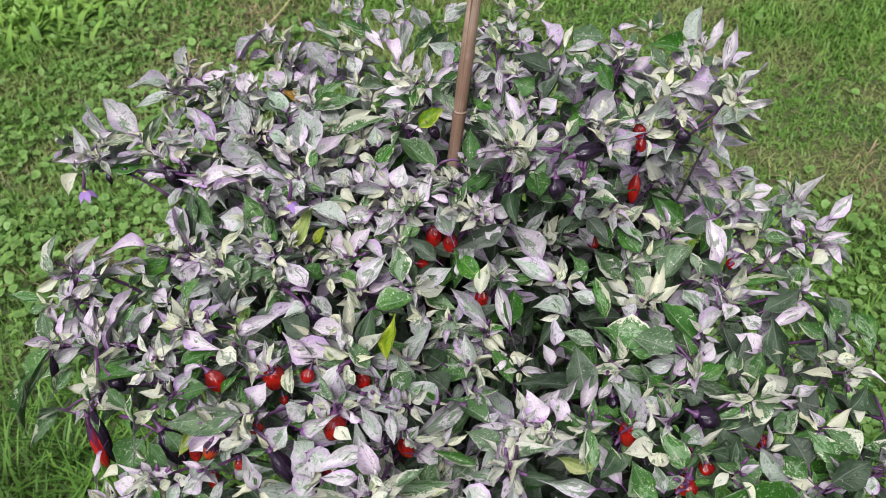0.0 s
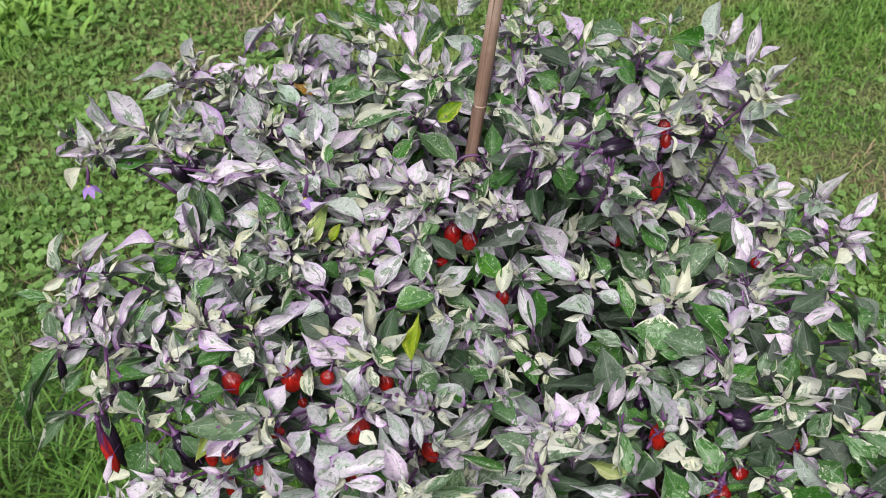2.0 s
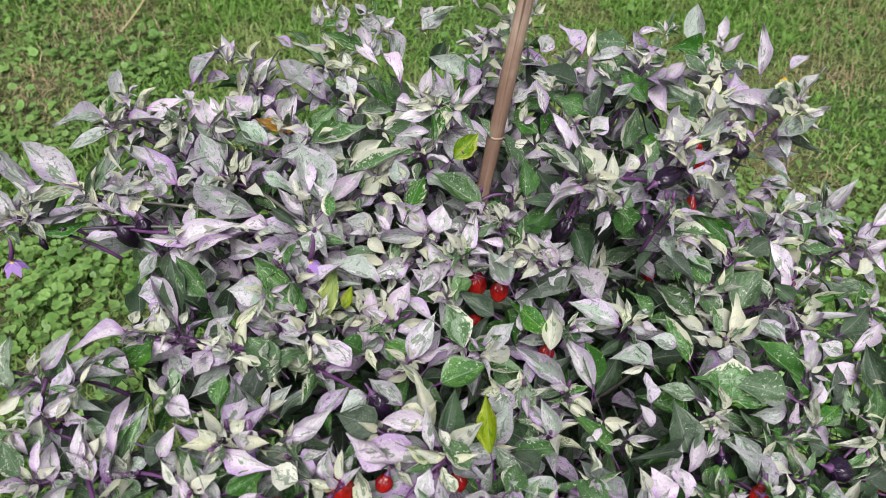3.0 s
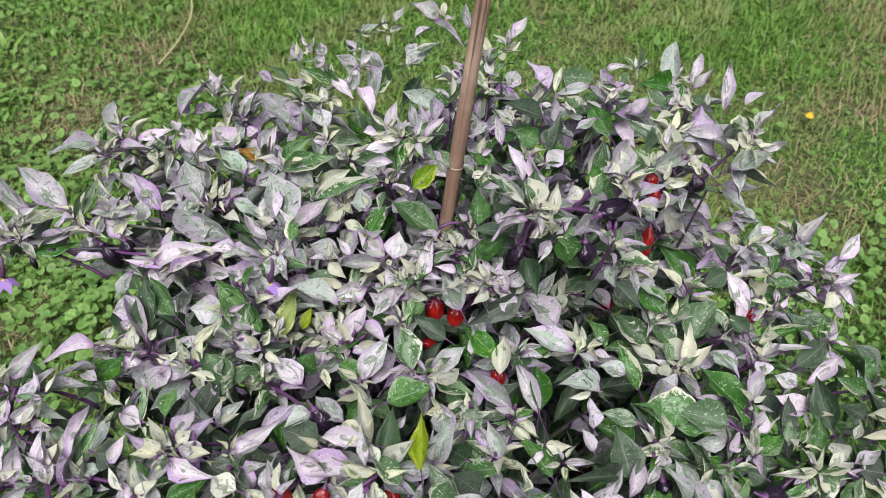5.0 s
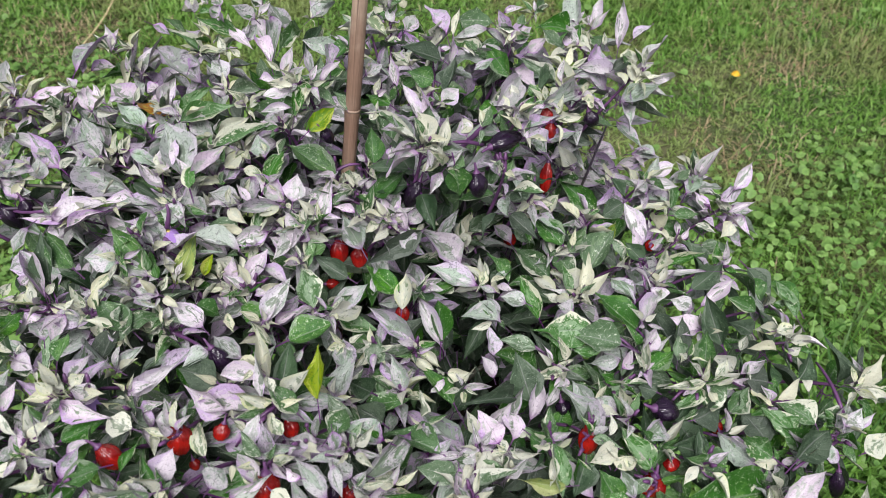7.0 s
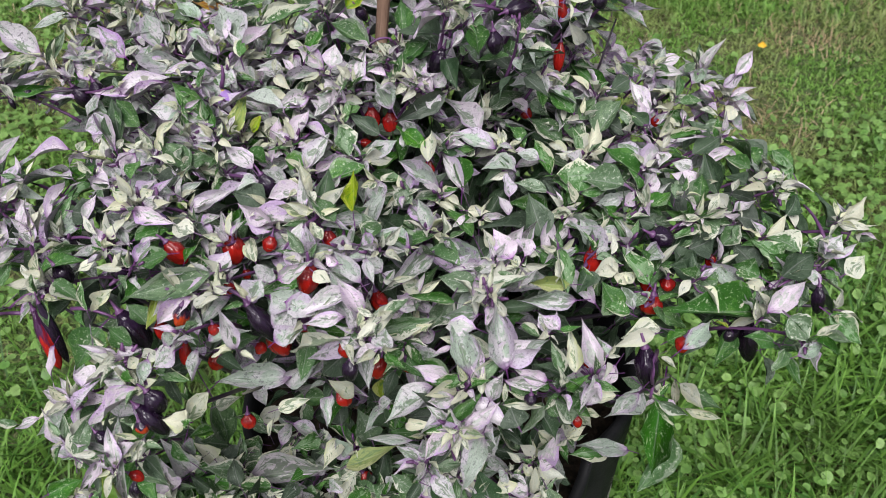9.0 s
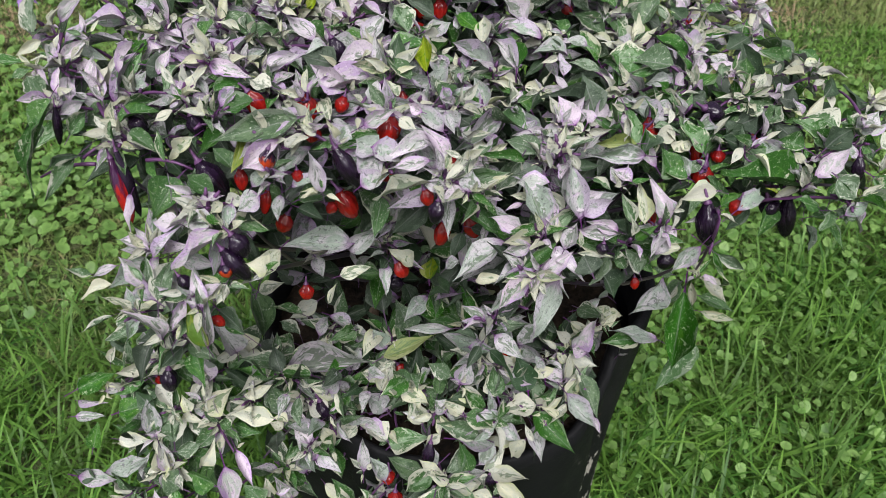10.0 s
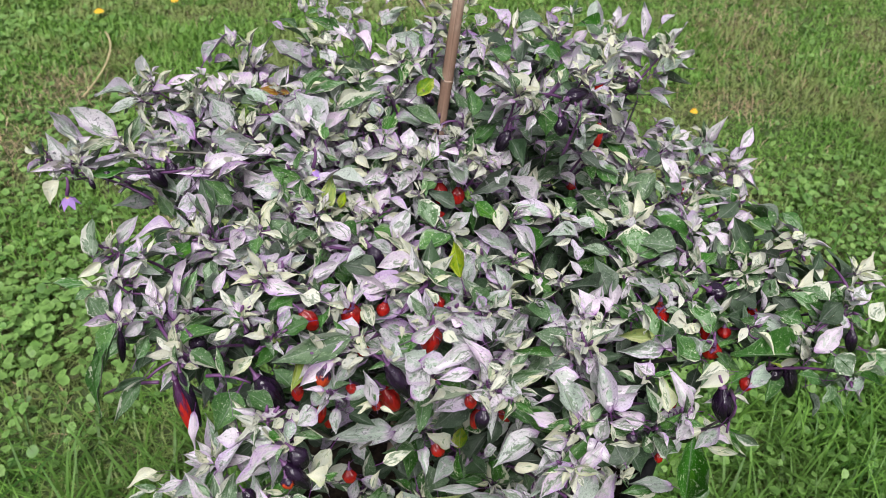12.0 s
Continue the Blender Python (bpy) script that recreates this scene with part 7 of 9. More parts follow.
leaf("edged", 0.145, 0.240, 0.879, 0.133, 0.251, 0.901, 0.013)
leaf("silver", 0.107, 0.539, 0.971, 0.097, 0.550, 0.983, 0.018)
leaf("cream", 0.308, 0.381, 0.929, 0.337, 0.384, 0.929, 0.012)
leaf("lilac", -0.097, 0.416, 0.956, -0.087, 0.436, 0.969, 0.014)
leaf("lilac", -0.228, 0.363, 0.925, -0.232, 0.336, 0.909, 0.011)
leaf("lilac", 0.061, 0.263, 0.904, 0.041, 0.271, 0.895, 0.015)
leaf("lilac", -0.276, 0.493, 0.971, -0.249, 0.500, 0.983, 0.011)
leaf("green", -0.140, 0.756, 0.989, -0.121, 0.744, 0.990, 0.015)
leaf("lilac", -0.196, 0.333, 0.915, -0.214, 0.342, 0.915, 0.017)
leaf("edged", -0.058, 0.449, 0.630, -0.058, 0.432, 0.624, 0.018)
leaf("cream", 0.193, 0.346, 0.683, 0.213, 0.344, 0.697, 0.014)
leaf("edged", 0.249, 0.533, 0.941, 0.268, 0.543, 0.952, 0.014)
leaf("cream", -0.135, 0.294, 0.893, -0.149, 0.293, 0.904, 0.019)
leaf("silver", -0.096, 0.384, 0.810, -0.089, 0.368, 0.798, 0.016)
leaf("cream", 0.304, 0.382, 0.930, 0.267, 0.382, 0.931, 0.009)
leaf("lilac", -0.268, 0.448, 0.959, -0.272, 0.474, 0.971, 0.012)
leaf("edged", -0.123, 0.504, 0.970, -0.101, 0.516, 0.976, 0.013)
leaf("lilac", 0.156, 0.242, 0.895, 0.167, 0.255, 0.910, 0.015)
leaf("cream", 0.355, 0.409, 0.604, 0.362, 0.437, 0.616, 0.011)
leaf("lilac", -0.134, 0.434, 0.982, -0.150, 0.437, 0.993, 0.017)
leaf("cream", 0.157, 0.584, 0.929, 0.175, 0.602, 0.942, 0.012)
leaf("lilac", -0.186, 0.471, 0.997, -0.173, 0.453, 0.995, 0.015)
leaf("lilac", 0.131, 0.261, 0.908, 0.108, 0.270, 0.916, 0.013)
leaf("lilac", -0.048, 0.381, 0.968, -0.060, 0.404, 0.972, 0.013)
leaf("edged", -0.097, 0.537, 0.985, -0.099, 0.557, 1.001, 0.013)
leaf("edged", 0.213, 0.241, 0.884, 0.238, 0.232, 0.868, 0.011)
leaf("cream", -0.007, 0.370, 0.873, -0.013, 0.364, 0.850, 0.014)
leaf("cream", -0.128, 0.840, 1.011, -0.132, 0.815, 0.991, 0.010)
leaf("lilac", -0.371, 0.455, 0.574, -0.336, 0.442, 0.578, 0.009)
leaf("lilac", -0.246, 0.454, 0.970, -0.249, 0.478, 0.983, 0.012)
leaf("lilac", -0.087, 0.614, 1.013, -0.105, 0.633, 1.028, 0.011)
leaf("edged", 0.286, 0.399, 0.941, 0.296, 0.423, 0.944, 0.012)
leaf("silver", 0.144, 0.930, 1.026, 0.141, 0.947, 1.050, 0.011)
leaf("lilac", -0.274, 0.430, 0.959, -0.256, 0.447, 0.959, 0.014)
leaf("cream", 0.163, 0.573, 0.928, 0.157, 0.587, 0.939, 0.017)
leaf("lilac", 0.457, 0.579, 0.900, 0.436, 0.577, 0.892, 0.014)
leaf("cream", 0.181, 0.753, 1.049, 0.166, 0.737, 1.045, 0.014)
leaf("cream", -0.065, 0.669, 1.009, -0.044, 0.677, 1.012, 0.014)
leaf("cream", 0.089, 0.342, 0.645, 0.089, 0.355, 0.653, 0.020)
leaf("cream", -0.289, 0.448, 0.752, -0.321, 0.441, 0.750, 0.010)
leaf("cream", 0.330, 0.386, 0.932, 0.315, 0.398, 0.944, 0.014)
leaf("silver", 0.024, 0.347, 0.961, 0.011, 0.361, 0.972, 0.015)
leaf("cream", 0.204, 0.425, 0.919, 0.174, 0.425, 0.920, 0.011)
leaf("edged", 0.203, 0.440, 0.940, 0.187, 0.455, 0.947, 0.014)
leaf("cream", 0.040, 0.358, 0.934, 0.058, 0.358, 0.921, 0.014)
leaf("edged", -0.265, 0.401, 0.958, -0.254, 0.421, 0.965, 0.013)
leaf("lilac", -0.120, 0.394, 0.992, -0.121, 0.376, 0.982, 0.016)
leaf("lime", -0.153, 0.332, 0.932, -0.141, 0.349, 0.961, 0.009)
leaf("mauve", 0.333, 0.648, 1.077, 0.355, 0.656, 1.084, 0.013)
leaf("cream", 0.324, 0.632, 1.059, 0.330, 0.644, 1.072, 0.017)
leaf("lilac", -0.227, 0.451, 0.977, -0.218, 0.488, 0.987, 0.008)
leaf("cream", 0.414, 0.351, 0.928, 0.439, 0.338, 0.924, 0.011)
leaf("lilac", -0.161, 0.824, 1.010, -0.140, 0.834, 1.007, 0.013)
leaf("edged", -0.100, 0.359, 0.964, -0.106, 0.389, 0.973, 0.010)
leaf("teal", -0.260, 0.390, 0.946, -0.293, 0.392, 0.937, 0.009)
leaf("cream", 0.137, 0.689, 1.053, 0.124, 0.709, 1.061, 0.013)
leaf("silver", -0.004, 0.796, 1.039, 0.006, 0.808, 1.051, 0.016)
leaf("silver", -0.179, 0.403, 0.724, -0.173, 0.386, 0.714, 0.015)
leaf("lilac", 0.099, 0.354, 0.931, 0.096, 0.333, 0.913, 0.011)
leaf("silver", 0.094, 0.668, 1.062, 0.111, 0.675, 1.070, 0.015)
leaf("green", -0.213, 0.428, 0.957, -0.225, 0.442, 0.962, 0.016)
leaf("mauve", 0.061, 0.243, 0.890, 0.036, 0.260, 0.885, 0.010)
leaf("edged", -0.118, 0.375, 0.977, -0.105, 0.402, 0.976, 0.010)
leaf("lilac", 0.107, 0.553, 0.986, 0.117, 0.559, 1.000, 0.016)
leaf("silver", 0.014, 0.280, 0.952, 0.019, 0.291, 0.964, 0.017)
leaf("mauve", -0.151, 0.373, 0.987, -0.140, 0.392, 0.994, 0.013)
leaf("edged", 0.143, 0.262, 0.911, 0.139, 0.282, 0.928, 0.011)
leaf("cream", -0.185, 0.791, 0.992, -0.191, 0.760, 0.981, 0.009)
leaf("silver", 0.014, 0.342, 0.926, 0.021, 0.347, 0.947, 0.013)
leaf("cream", -0.091, 0.339, 0.794, -0.080, 0.339, 0.818, 0.011)
leaf("lilac", 0.012, 0.282, 0.953, -0.009, 0.280, 0.945, 0.014)
leaf("silver", -0.099, 0.705, 1.002, -0.080, 0.715, 1.008, 0.014)
leaf("lilac", 0.118, 0.652, 1.057, 0.116, 0.677, 1.075, 0.010)
leaf("teal", 0.263, 0.382, 0.930, 0.251, 0.391, 0.933, 0.019)
leaf("silver", 0.390, 0.324, 0.924, 0.401, 0.328, 0.938, 0.016)
leaf("green", 0.231, 0.319, 0.905, 0.225, 0.328, 0.912, 0.022)
leaf("cream", -0.230, 0.401, 0.601, -0.220, 0.425, 0.614, 0.010)
leaf("edged", -0.207, 0.375, 0.581, -0.219, 0.392, 0.580, 0.014)
leaf("lilac", 0.146, 0.427, 0.926, 0.140, 0.443, 0.938, 0.014)
leaf("silver", 0.326, 0.246, 0.900, 0.346, 0.246, 0.911, 0.013)
leaf("cream", -0.098, 0.414, 0.628, -0.091, 0.433, 0.640, 0.012)
leaf("green", 0.241, 0.290, 0.888, 0.259, 0.289, 0.898, 0.014)
leaf("green", -0.225, 0.402, 0.958, -0.210, 0.407, 0.963, 0.018)
leaf("lilac", -0.049, 0.812, 1.066, -0.052, 0.827, 1.081, 0.014)
leaf("cream", 0.037, 0.357, 0.862, 0.057, 0.354, 0.880, 0.011)
leaf("cream", -0.210, 0.375, 0.721, -0.220, 0.377, 0.738, 0.015)
leaf("edged", 0.208, 0.749, 1.040, 0.223, 0.736, 1.030, 0.013)
leaf("cream", 0.264, 0.670, 1.055, 0.292, 0.682, 1.054, 0.009)
leaf("lilac", 0.437, 0.580, 0.909, 0.467, 0.580, 0.919, 0.009)
leaf("edged", 0.017, 0.295, 0.967, 0.043, 0.309, 0.972, 0.010)
leaf("lilac", -0.040, 0.380, 0.970, -0.028, 0.395, 0.982, 0.013)
leaf("lilac", 0.244, 0.405, 0.936, 0.258, 0.416, 0.940, 0.015)
leaf("lilac", 0.342, 0.620, 1.048, 0.373, 0.624, 1.052, 0.009)
leaf("edged", -0.194, 0.485, 0.961, -0.194, 0.515, 0.965, 0.009)
leaf("edged", 0.354, 0.755, 1.010, 0.347, 0.769, 1.016, 0.016)
leaf("cream", -0.249, 0.764, 0.993, -0.244, 0.738, 0.981, 0.010)
leaf("edged", 0.073, 0.651, 1.040, 0.063, 0.660, 1.055, 0.014)
leaf("cream", 0.339, 0.319, 0.898, 0.319, 0.324, 0.905, 0.013)
leaf("cream", 0.038, 0.693, 1.049, 0.009, 0.697, 1.051, 0.009)
leaf("edged", 0.214, 0.434, 0.933, 0.243, 0.426, 0.943, 0.009)
leaf("lilac", 0.322, 0.495, 0.916, 0.315, 0.481, 0.911, 0.017)
leaf("lilac", -0.197, 0.440, 0.979, -0.184, 0.452, 0.996, 0.011)
leaf("edged", -0.065, 0.427, 0.631, -0.088, 0.435, 0.633, 0.011)
leaf("cream", 0.383, 0.360, 0.921, 0.385, 0.385, 0.934, 0.010)
leaf("edged", 0.397, 0.338, 0.919, 0.377, 0.339, 0.922, 0.013)
leaf("edged", -0.067, 0.612, 1.010, -0.066, 0.631, 1.023, 0.012)
leaf("lilac", 0.173, 0.268, 0.869, 0.197, 0.285, 0.875, 0.009)
leaf("silver", 0.385, 0.313, 0.904, 0.367, 0.316, 0.910, 0.014)
leaf("mauve", 0.048, 0.694, 1.054, 0.049, 0.718, 1.071, 0.009)
leaf("cream", 0.192, 0.746, 1.047, 0.203, 0.766, 1.065, 0.009)
leaf("lilac", 0.185, 0.405, 0.905, 0.201, 0.420, 0.915, 0.011)
leaf("lilac", 0.398, 0.418, 0.923, 0.398, 0.446, 0.933, 0.009)
leaf("teal", 0.310, 0.633, 1.058, 0.331, 0.638, 1.066, 0.012)
leaf("lilac", 0.063, 0.352, 0.876, 0.045, 0.351, 0.871, 0.014)
leaf("cream", 0.095, 0.286, 0.911, 0.084, 0.305, 0.926, 0.010)
leaf("edged", 0.170, 0.565, 1.065, 0.182, 0.577, 1.075, 0.013)
leaf("silver", -0.137, 0.320, 0.951, -0.120, 0.327, 0.960, 0.014)
leaf("silver", 0.221, 0.316, 0.903, 0.218, 0.333, 0.917, 0.012)
leaf("lilac", -0.033, 0.806, 1.060, -0.023, 0.820, 1.073, 0.013)
leaf("cream", -0.022, 0.390, 0.623, -0.048, 0.383, 0.625, 0.009)
leaf("cream", -0.039, 0.565, 0.960, -0.056, 0.569, 0.966, 0.014)
leaf("lilac", -0.246, 0.326, 0.888, -0.271, 0.331, 0.874, 0.009)
leaf("cream", -0.237, 0.709, 0.951, -0.224, 0.724, 0.967, 0.010)
leaf("silver", -0.086, 0.426, 0.631, -0.072, 0.428, 0.636, 0.018)
leaf("lilac", 0.155, 0.556, 1.066, 0.152, 0.566, 1.077, 0.016)
leaf("lilac", 0.006, 0.373, 0.970, -0.012, 0.380, 0.970, 0.013)
leaf("lilac", 0.014, 0.986, 0.980, 0.002, 0.996, 0.990, 0.014)
leaf("cream", 0.140, 0.290, 0.634, 0.117, 0.276, 0.625, 0.009)
leaf("teal", -0.110, 0.621, 1.017, -0.090, 0.607, 1.006, 0.010)
leaf("lilac", -0.139, 0.834, 1.024, -0.128, 0.854, 1.040, 0.009)
leaf("cream", 0.331, 0.622, 1.050, 0.321, 0.635, 1.063, 0.013)
leaf("cream", 0.379, 0.410, 0.938, 0.398, 0.409, 0.937, 0.013)
leaf("edged", 0.044, 0.584, 0.995, 0.069, 0.582, 1.007, 0.009)
leaf("cream", -0.146, 0.531, 0.986, -0.123, 0.545, 0.997, 0.009)
leaf("lilac", -0.001, 0.286, 0.953, -0.018, 0.298, 0.954, 0.012)
leaf("lilac", 0.116, 0.361, 0.938, 0.097, 0.361, 0.931, 0.013)
leaf("edged", 0.215, 0.736, 1.033, 0.202, 0.744, 1.043, 0.014)
leaf("silver", 0.137, 0.283, 0.934, 0.135, 0.297, 0.943, 0.015)
leaf("edged", -0.313, 0.489, 0.646, -0.300, 0.499, 0.656, 0.013)
leaf("cream", -0.139, 0.725, 0.976, -0.124, 0.737, 0.987, 0.011)
leaf("silver", 0.165, 0.480, 0.933, 0.160, 0.503, 0.941, 0.010)
leaf("lilac", 0.038, 0.356, 0.897, 0.026, 0.366, 0.898, 0.015)
leaf("lilac", 0.146, 0.816, 1.030, 0.141, 0.831, 1.043, 0.012)
leaf("cream", 0.162, 0.563, 1.071, 0.145, 0.558, 1.071, 0.014)
leaf("lilac", -0.234, 0.396, 0.952, -0.251, 0.381, 0.936, 0.009)
leaf("silver", -0.160, 0.403, 0.977, -0.171, 0.423, 0.992, 0.009)
leaf("edged", 0.073, 0.563, 0.996, 0.081, 0.579, 1.013, 0.010)
leaf("cream", 0.111, 0.436, 0.931, 0.130, 0.429, 0.931, 0.012)
leaf("lilac", -0.053, 0.534, 0.940, -0.047, 0.558, 0.950, 0.009)
leaf("silver", -0.157, 0.341, 0.904, -0.138, 0.335, 0.902, 0.012)
leaf("cream", 0.435, 0.639, 0.914, 0.430, 0.655, 0.928, 0.011)
leaf("cream", -0.039, 0.599, 0.993, -0.027, 0.586, 0.984, 0.012)
leaf("edged", -0.061, 0.802, 1.052, -0.079, 0.819, 1.063, 0.009)
leaf("cream", 0.260, 0.310, 0.777, 0.264, 0.329, 0.785, 0.011)
leaf("lilac", -0.229, 0.538, 0.952, -0.241, 0.553, 0.953, 0.012)
leaf("cream", -0.199, 0.787, 0.999, -0.199, 0.774, 0.982, 0.011)
leaf("lilac", 0.091, 0.562, 0.997, 0.103, 0.571, 1.009, 0.012)
leaf("cream", 0.134, 0.545, 1.061, 0.111, 0.552, 1.065, 0.010)
leaf("cream", 0.388, 0.417, 0.929, 0.370, 0.424, 0.928, 0.012)
leaf("cream", -0.288, 0.503, 0.984, -0.310, 0.494, 0.978, 0.010)
leaf("edged", -0.200, 0.378, 0.941, -0.203, 0.400, 0.958, 0.008)
leaf("edged", 0.137, 0.248, 0.877, 0.133, 0.263, 0.886, 0.013)
leaf("edged", -0.127, 0.493, 0.970, -0.113, 0.508, 0.967, 0.011)
leaf("silver", 0.357, 0.311, 0.900, 0.353, 0.325, 0.906, 0.014)
leaf("cream", -0.147, 0.365, 0.587, -0.161, 0.374, 0.593, 0.013)
leaf("green", 0.173, 0.587, 1.068, 0.188, 0.576, 1.068, 0.012)
leaf("edged", 0.120, 0.297, 0.933, 0.135, 0.283, 0.929, 0.011)
leaf("silver", -0.154, 0.326, 0.933, -0.162, 0.312, 0.919, 0.011)
leaf("cream", 0.128, 0.279, 0.627, 0.113, 0.295, 0.634, 0.010)
leaf("cream", -0.018, 0.474, 0.957, -0.031, 0.498, 0.960, 0.008)
leaf("cream", -0.243, 0.453, 0.968, -0.235, 0.466, 0.977, 0.013)
leaf("cream", -0.205, 0.572, 0.947, -0.206, 0.587, 0.961, 0.011)
leaf("lilac", 0.222, 0.269, 0.903, 0.197, 0.273, 0.891, 0.008)
leaf("cream", 0.103, 0.449, 0.921, 0.085, 0.463, 0.929, 0.009)
leaf("silver", -0.181, 0.768, 0.981, -0.186, 0.781, 0.993, 0.012)
leaf("cream", 0.406, 0.584, 0.895, 0.423, 0.567, 0.893, 0.009)
leaf("edged", -0.227, 0.416, 0.967, -0.197, 0.426, 0.967, 0.007)
leaf("silver", 0.221, 0.458, 0.950, 0.210, 0.466, 0.953, 0.016)
leaf("silver", 0.014, 0.351, 0.974, 0.015, 0.331, 0.965, 0.010)
leaf("cream", -0.022, 0.630, 1.009, -0.005, 0.621, 1.005, 0.011)
leaf("cream", 0.095, 0.344, 0.918, 0.104, 0.353, 0.929, 0.013)
leaf("lilac", -0.295, 0.485, 0.969, -0.287, 0.469, 0.962, 0.011)
leaf("lilac", 0.105, 0.361, 0.935, 0.076, 0.366, 0.934, 0.007)
leaf("cream", -0.196, 0.417, 0.662, -0.181, 0.420, 0.668, 0.013)
leaf("cream", 0.324, 0.299, 0.884, 0.303, 0.303, 0.876, 0.009)
leaf("mauve", -0.089, 0.808, 1.060, -0.074, 0.802, 1.049, 0.011)
leaf("cream", 0.095, 0.253, 0.899, 0.127, 0.246, 0.895, 0.006)
leaf("lilac", 0.144, 0.280, 0.939, 0.135, 0.295, 0.941, 0.012)
leaf("cream", -0.216, 0.302, 0.821, -0.199, 0.312, 0.831, 0.010)
leaf("cream", 0.260, 0.399, 0.934, 0.267, 0.423, 0.946, 0.008)
leaf("cream", -0.153, 0.362, 0.581, -0.165, 0.371, 0.587, 0.013)
leaf("lilac", -0.102, 0.816, 0.993, -0.111, 0.806, 0.987, 0.014)
leaf("cream", 0.116, 0.371, 0.943, 0.112, 0.384, 0.956, 0.011)
leaf("cream", 0.073, 0.584, 1.006, 0.065, 0.602, 1.013, 0.010)
leaf("lilac", 0.130, 0.534, 1.051, 0.119, 0.529, 1.038, 0.011)
leaf("cream", -0.297, 0.511, 0.664, -0.325, 0.509, 0.676, 0.007)
leaf("cream", 0.156, 0.337, 0.638, 0.148, 0.349, 0.644, 0.013)
leaf("cream", 0.181, 0.247, 0.892, 0.160, 0.249, 0.889, 0.010)
leaf("green", 0.148, 0.541, 1.059, 0.135, 0.526, 1.055, 0.010)
leaf("cream", -0.319, 0.706, 0.963, -0.308, 0.697, 0.946, 0.009)
leaf("green", -0.241, 0.524, 0.948, -0.232, 0.544, 0.948, 0.009)
leaf("lilac", -0.239, 0.726, 0.971, -0.227, 0.720, 0.960, 0.012)
leaf("cream", -0.026, 0.431, 0.987, -0.040, 0.444, 0.988, 0.010)
leaf("edged", 0.410, 0.638, 0.910, 0.423, 0.644, 0.919, 0.012)
leaf("lime", -0.066, 0.557, 0.961, -0.056, 0.570, 0.973, 0.010)
leaf("silver", 0.129, 0.339, 0.650, 0.119, 0.335, 0.646, 0.018)
leaf("lilac", 0.288, 0.635, 1.027, 0.305, 0.620, 1.028, 0.009)
leaf("cream", -0.195, 0.726, 0.967, -0.180, 0.733, 0.973, 0.011)
leaf("cream", 0.336, 0.424, 0.628, 0.319, 0.410, 0.617, 0.008)
leaf("cream", -0.249, 0.799, 0.982, -0.252, 0.780, 0.975, 0.009)
leaf("cream", -0.231, 0.397, 0.571, -0.246, 0.391, 0.571, 0.012)
leaf("silver", -0.181, 0.305, 0.855, -0.176, 0.321, 0.865, 0.010)
leaf("cream", 0.208, 0.430, 0.926, 0.203, 0.443, 0.941, 0.009)
leaf("lilac", 0.094, 0.563, 0.991, 0.100, 0.549, 0.985, 0.012)
leaf("cream", -0.117, 0.827, 1.029, -0.108, 0.841, 1.043, 0.009)
leaf("cream", 0.388, 0.400, 0.933, 0.406, 0.396, 0.939, 0.010)
leaf("cream", 0.370, 0.393, 0.936, 0.345, 0.398, 0.942, 0.007)
leaf("lilac", 0.088, 0.557, 0.990, 0.070, 0.562, 0.995, 0.010)
leaf("cream", 0.227, 0.480, 0.935, 0.220, 0.494, 0.935, 0.012)
leaf("lilac", 0.334, 0.547, 0.914, 0.348, 0.544, 0.926, 0.010)
leaf("cream", -0.302, 0.403, 0.483, -0.321, 0.399, 0.485, 0.010)
leaf("silver", 0.179, 0.269, 0.911, 0.178, 0.283, 0.921, 0.011)
leaf("cream", -0.025, 0.783, 1.038, -0.031, 0.794, 1.050, 0.011)
leaf("lilac", -0.024, 0.815, 1.068, -0.028, 0.824, 1.079, 0.013)
leaf("cream", -0.188, 0.403, 0.968, -0.206, 0.403, 0.960, 0.009)
leaf("cream", 0.056, 0.981, 1.002, 0.075, 0.986, 1.009, 0.009)
leaf("cream", 0.101, 0.273, 0.602, 0.095, 0.290, 0.612, 0.009)
leaf("cream", -0.327, 0.468, 0.614, -0.322, 0.484, 0.622, 0.010)
leaf("cream", -0.025, 0.337, 0.983, -0.015, 0.329, 0.975, 0.013)
leaf("cream", -0.167, 0.289, 0.888, -0.177, 0.276, 0.881, 0.011)
leaf("cream", 0.225, 0.332, 0.918, 0.217, 0.341, 0.924, 0.014)
leaf("edged", -0.183, 0.355, 0.923, -0.180, 0.365, 0.940, 0.009)
leaf("cream", -0.168, 0.351, 0.558, -0.158, 0.362, 0.566, 0.011)
leaf("mauve", 0.017, 0.370, 0.983, 0.019, 0.356, 0.974, 0.011)
leaf("cream", 0.046, 0.685, 1.048, 0.041, 0.668, 1.038, 0.009)
leaf("lilac", 0.201, 0.412, 0.913, 0.200, 0.424, 0.918, 0.014)
leaf("edged", -0.233, 0.391, 0.947, -0.228, 0.374, 0.933, 0.008)
leaf("cream", 0.050, 0.350, 0.884, 0.059, 0.356, 0.892, 0.013)
leaf("lilac", -0.176, 0.799, 1.007, -0.184, 0.812, 1.014, 0.011)
leaf("lilac", 0.130, 0.340, 0.928, 0.148, 0.347, 0.939, 0.008)
leaf("cream", -0.024, 0.574, 0.971, -0.008, 0.578, 0.977, 0.010)
leaf("lilac", -0.239, 0.452, 0.962, -0.217, 0.443, 0.963, 0.007)
leaf("cream", 0.115, 0.946, 1.035, 0.121, 0.963, 1.048, 0.008)
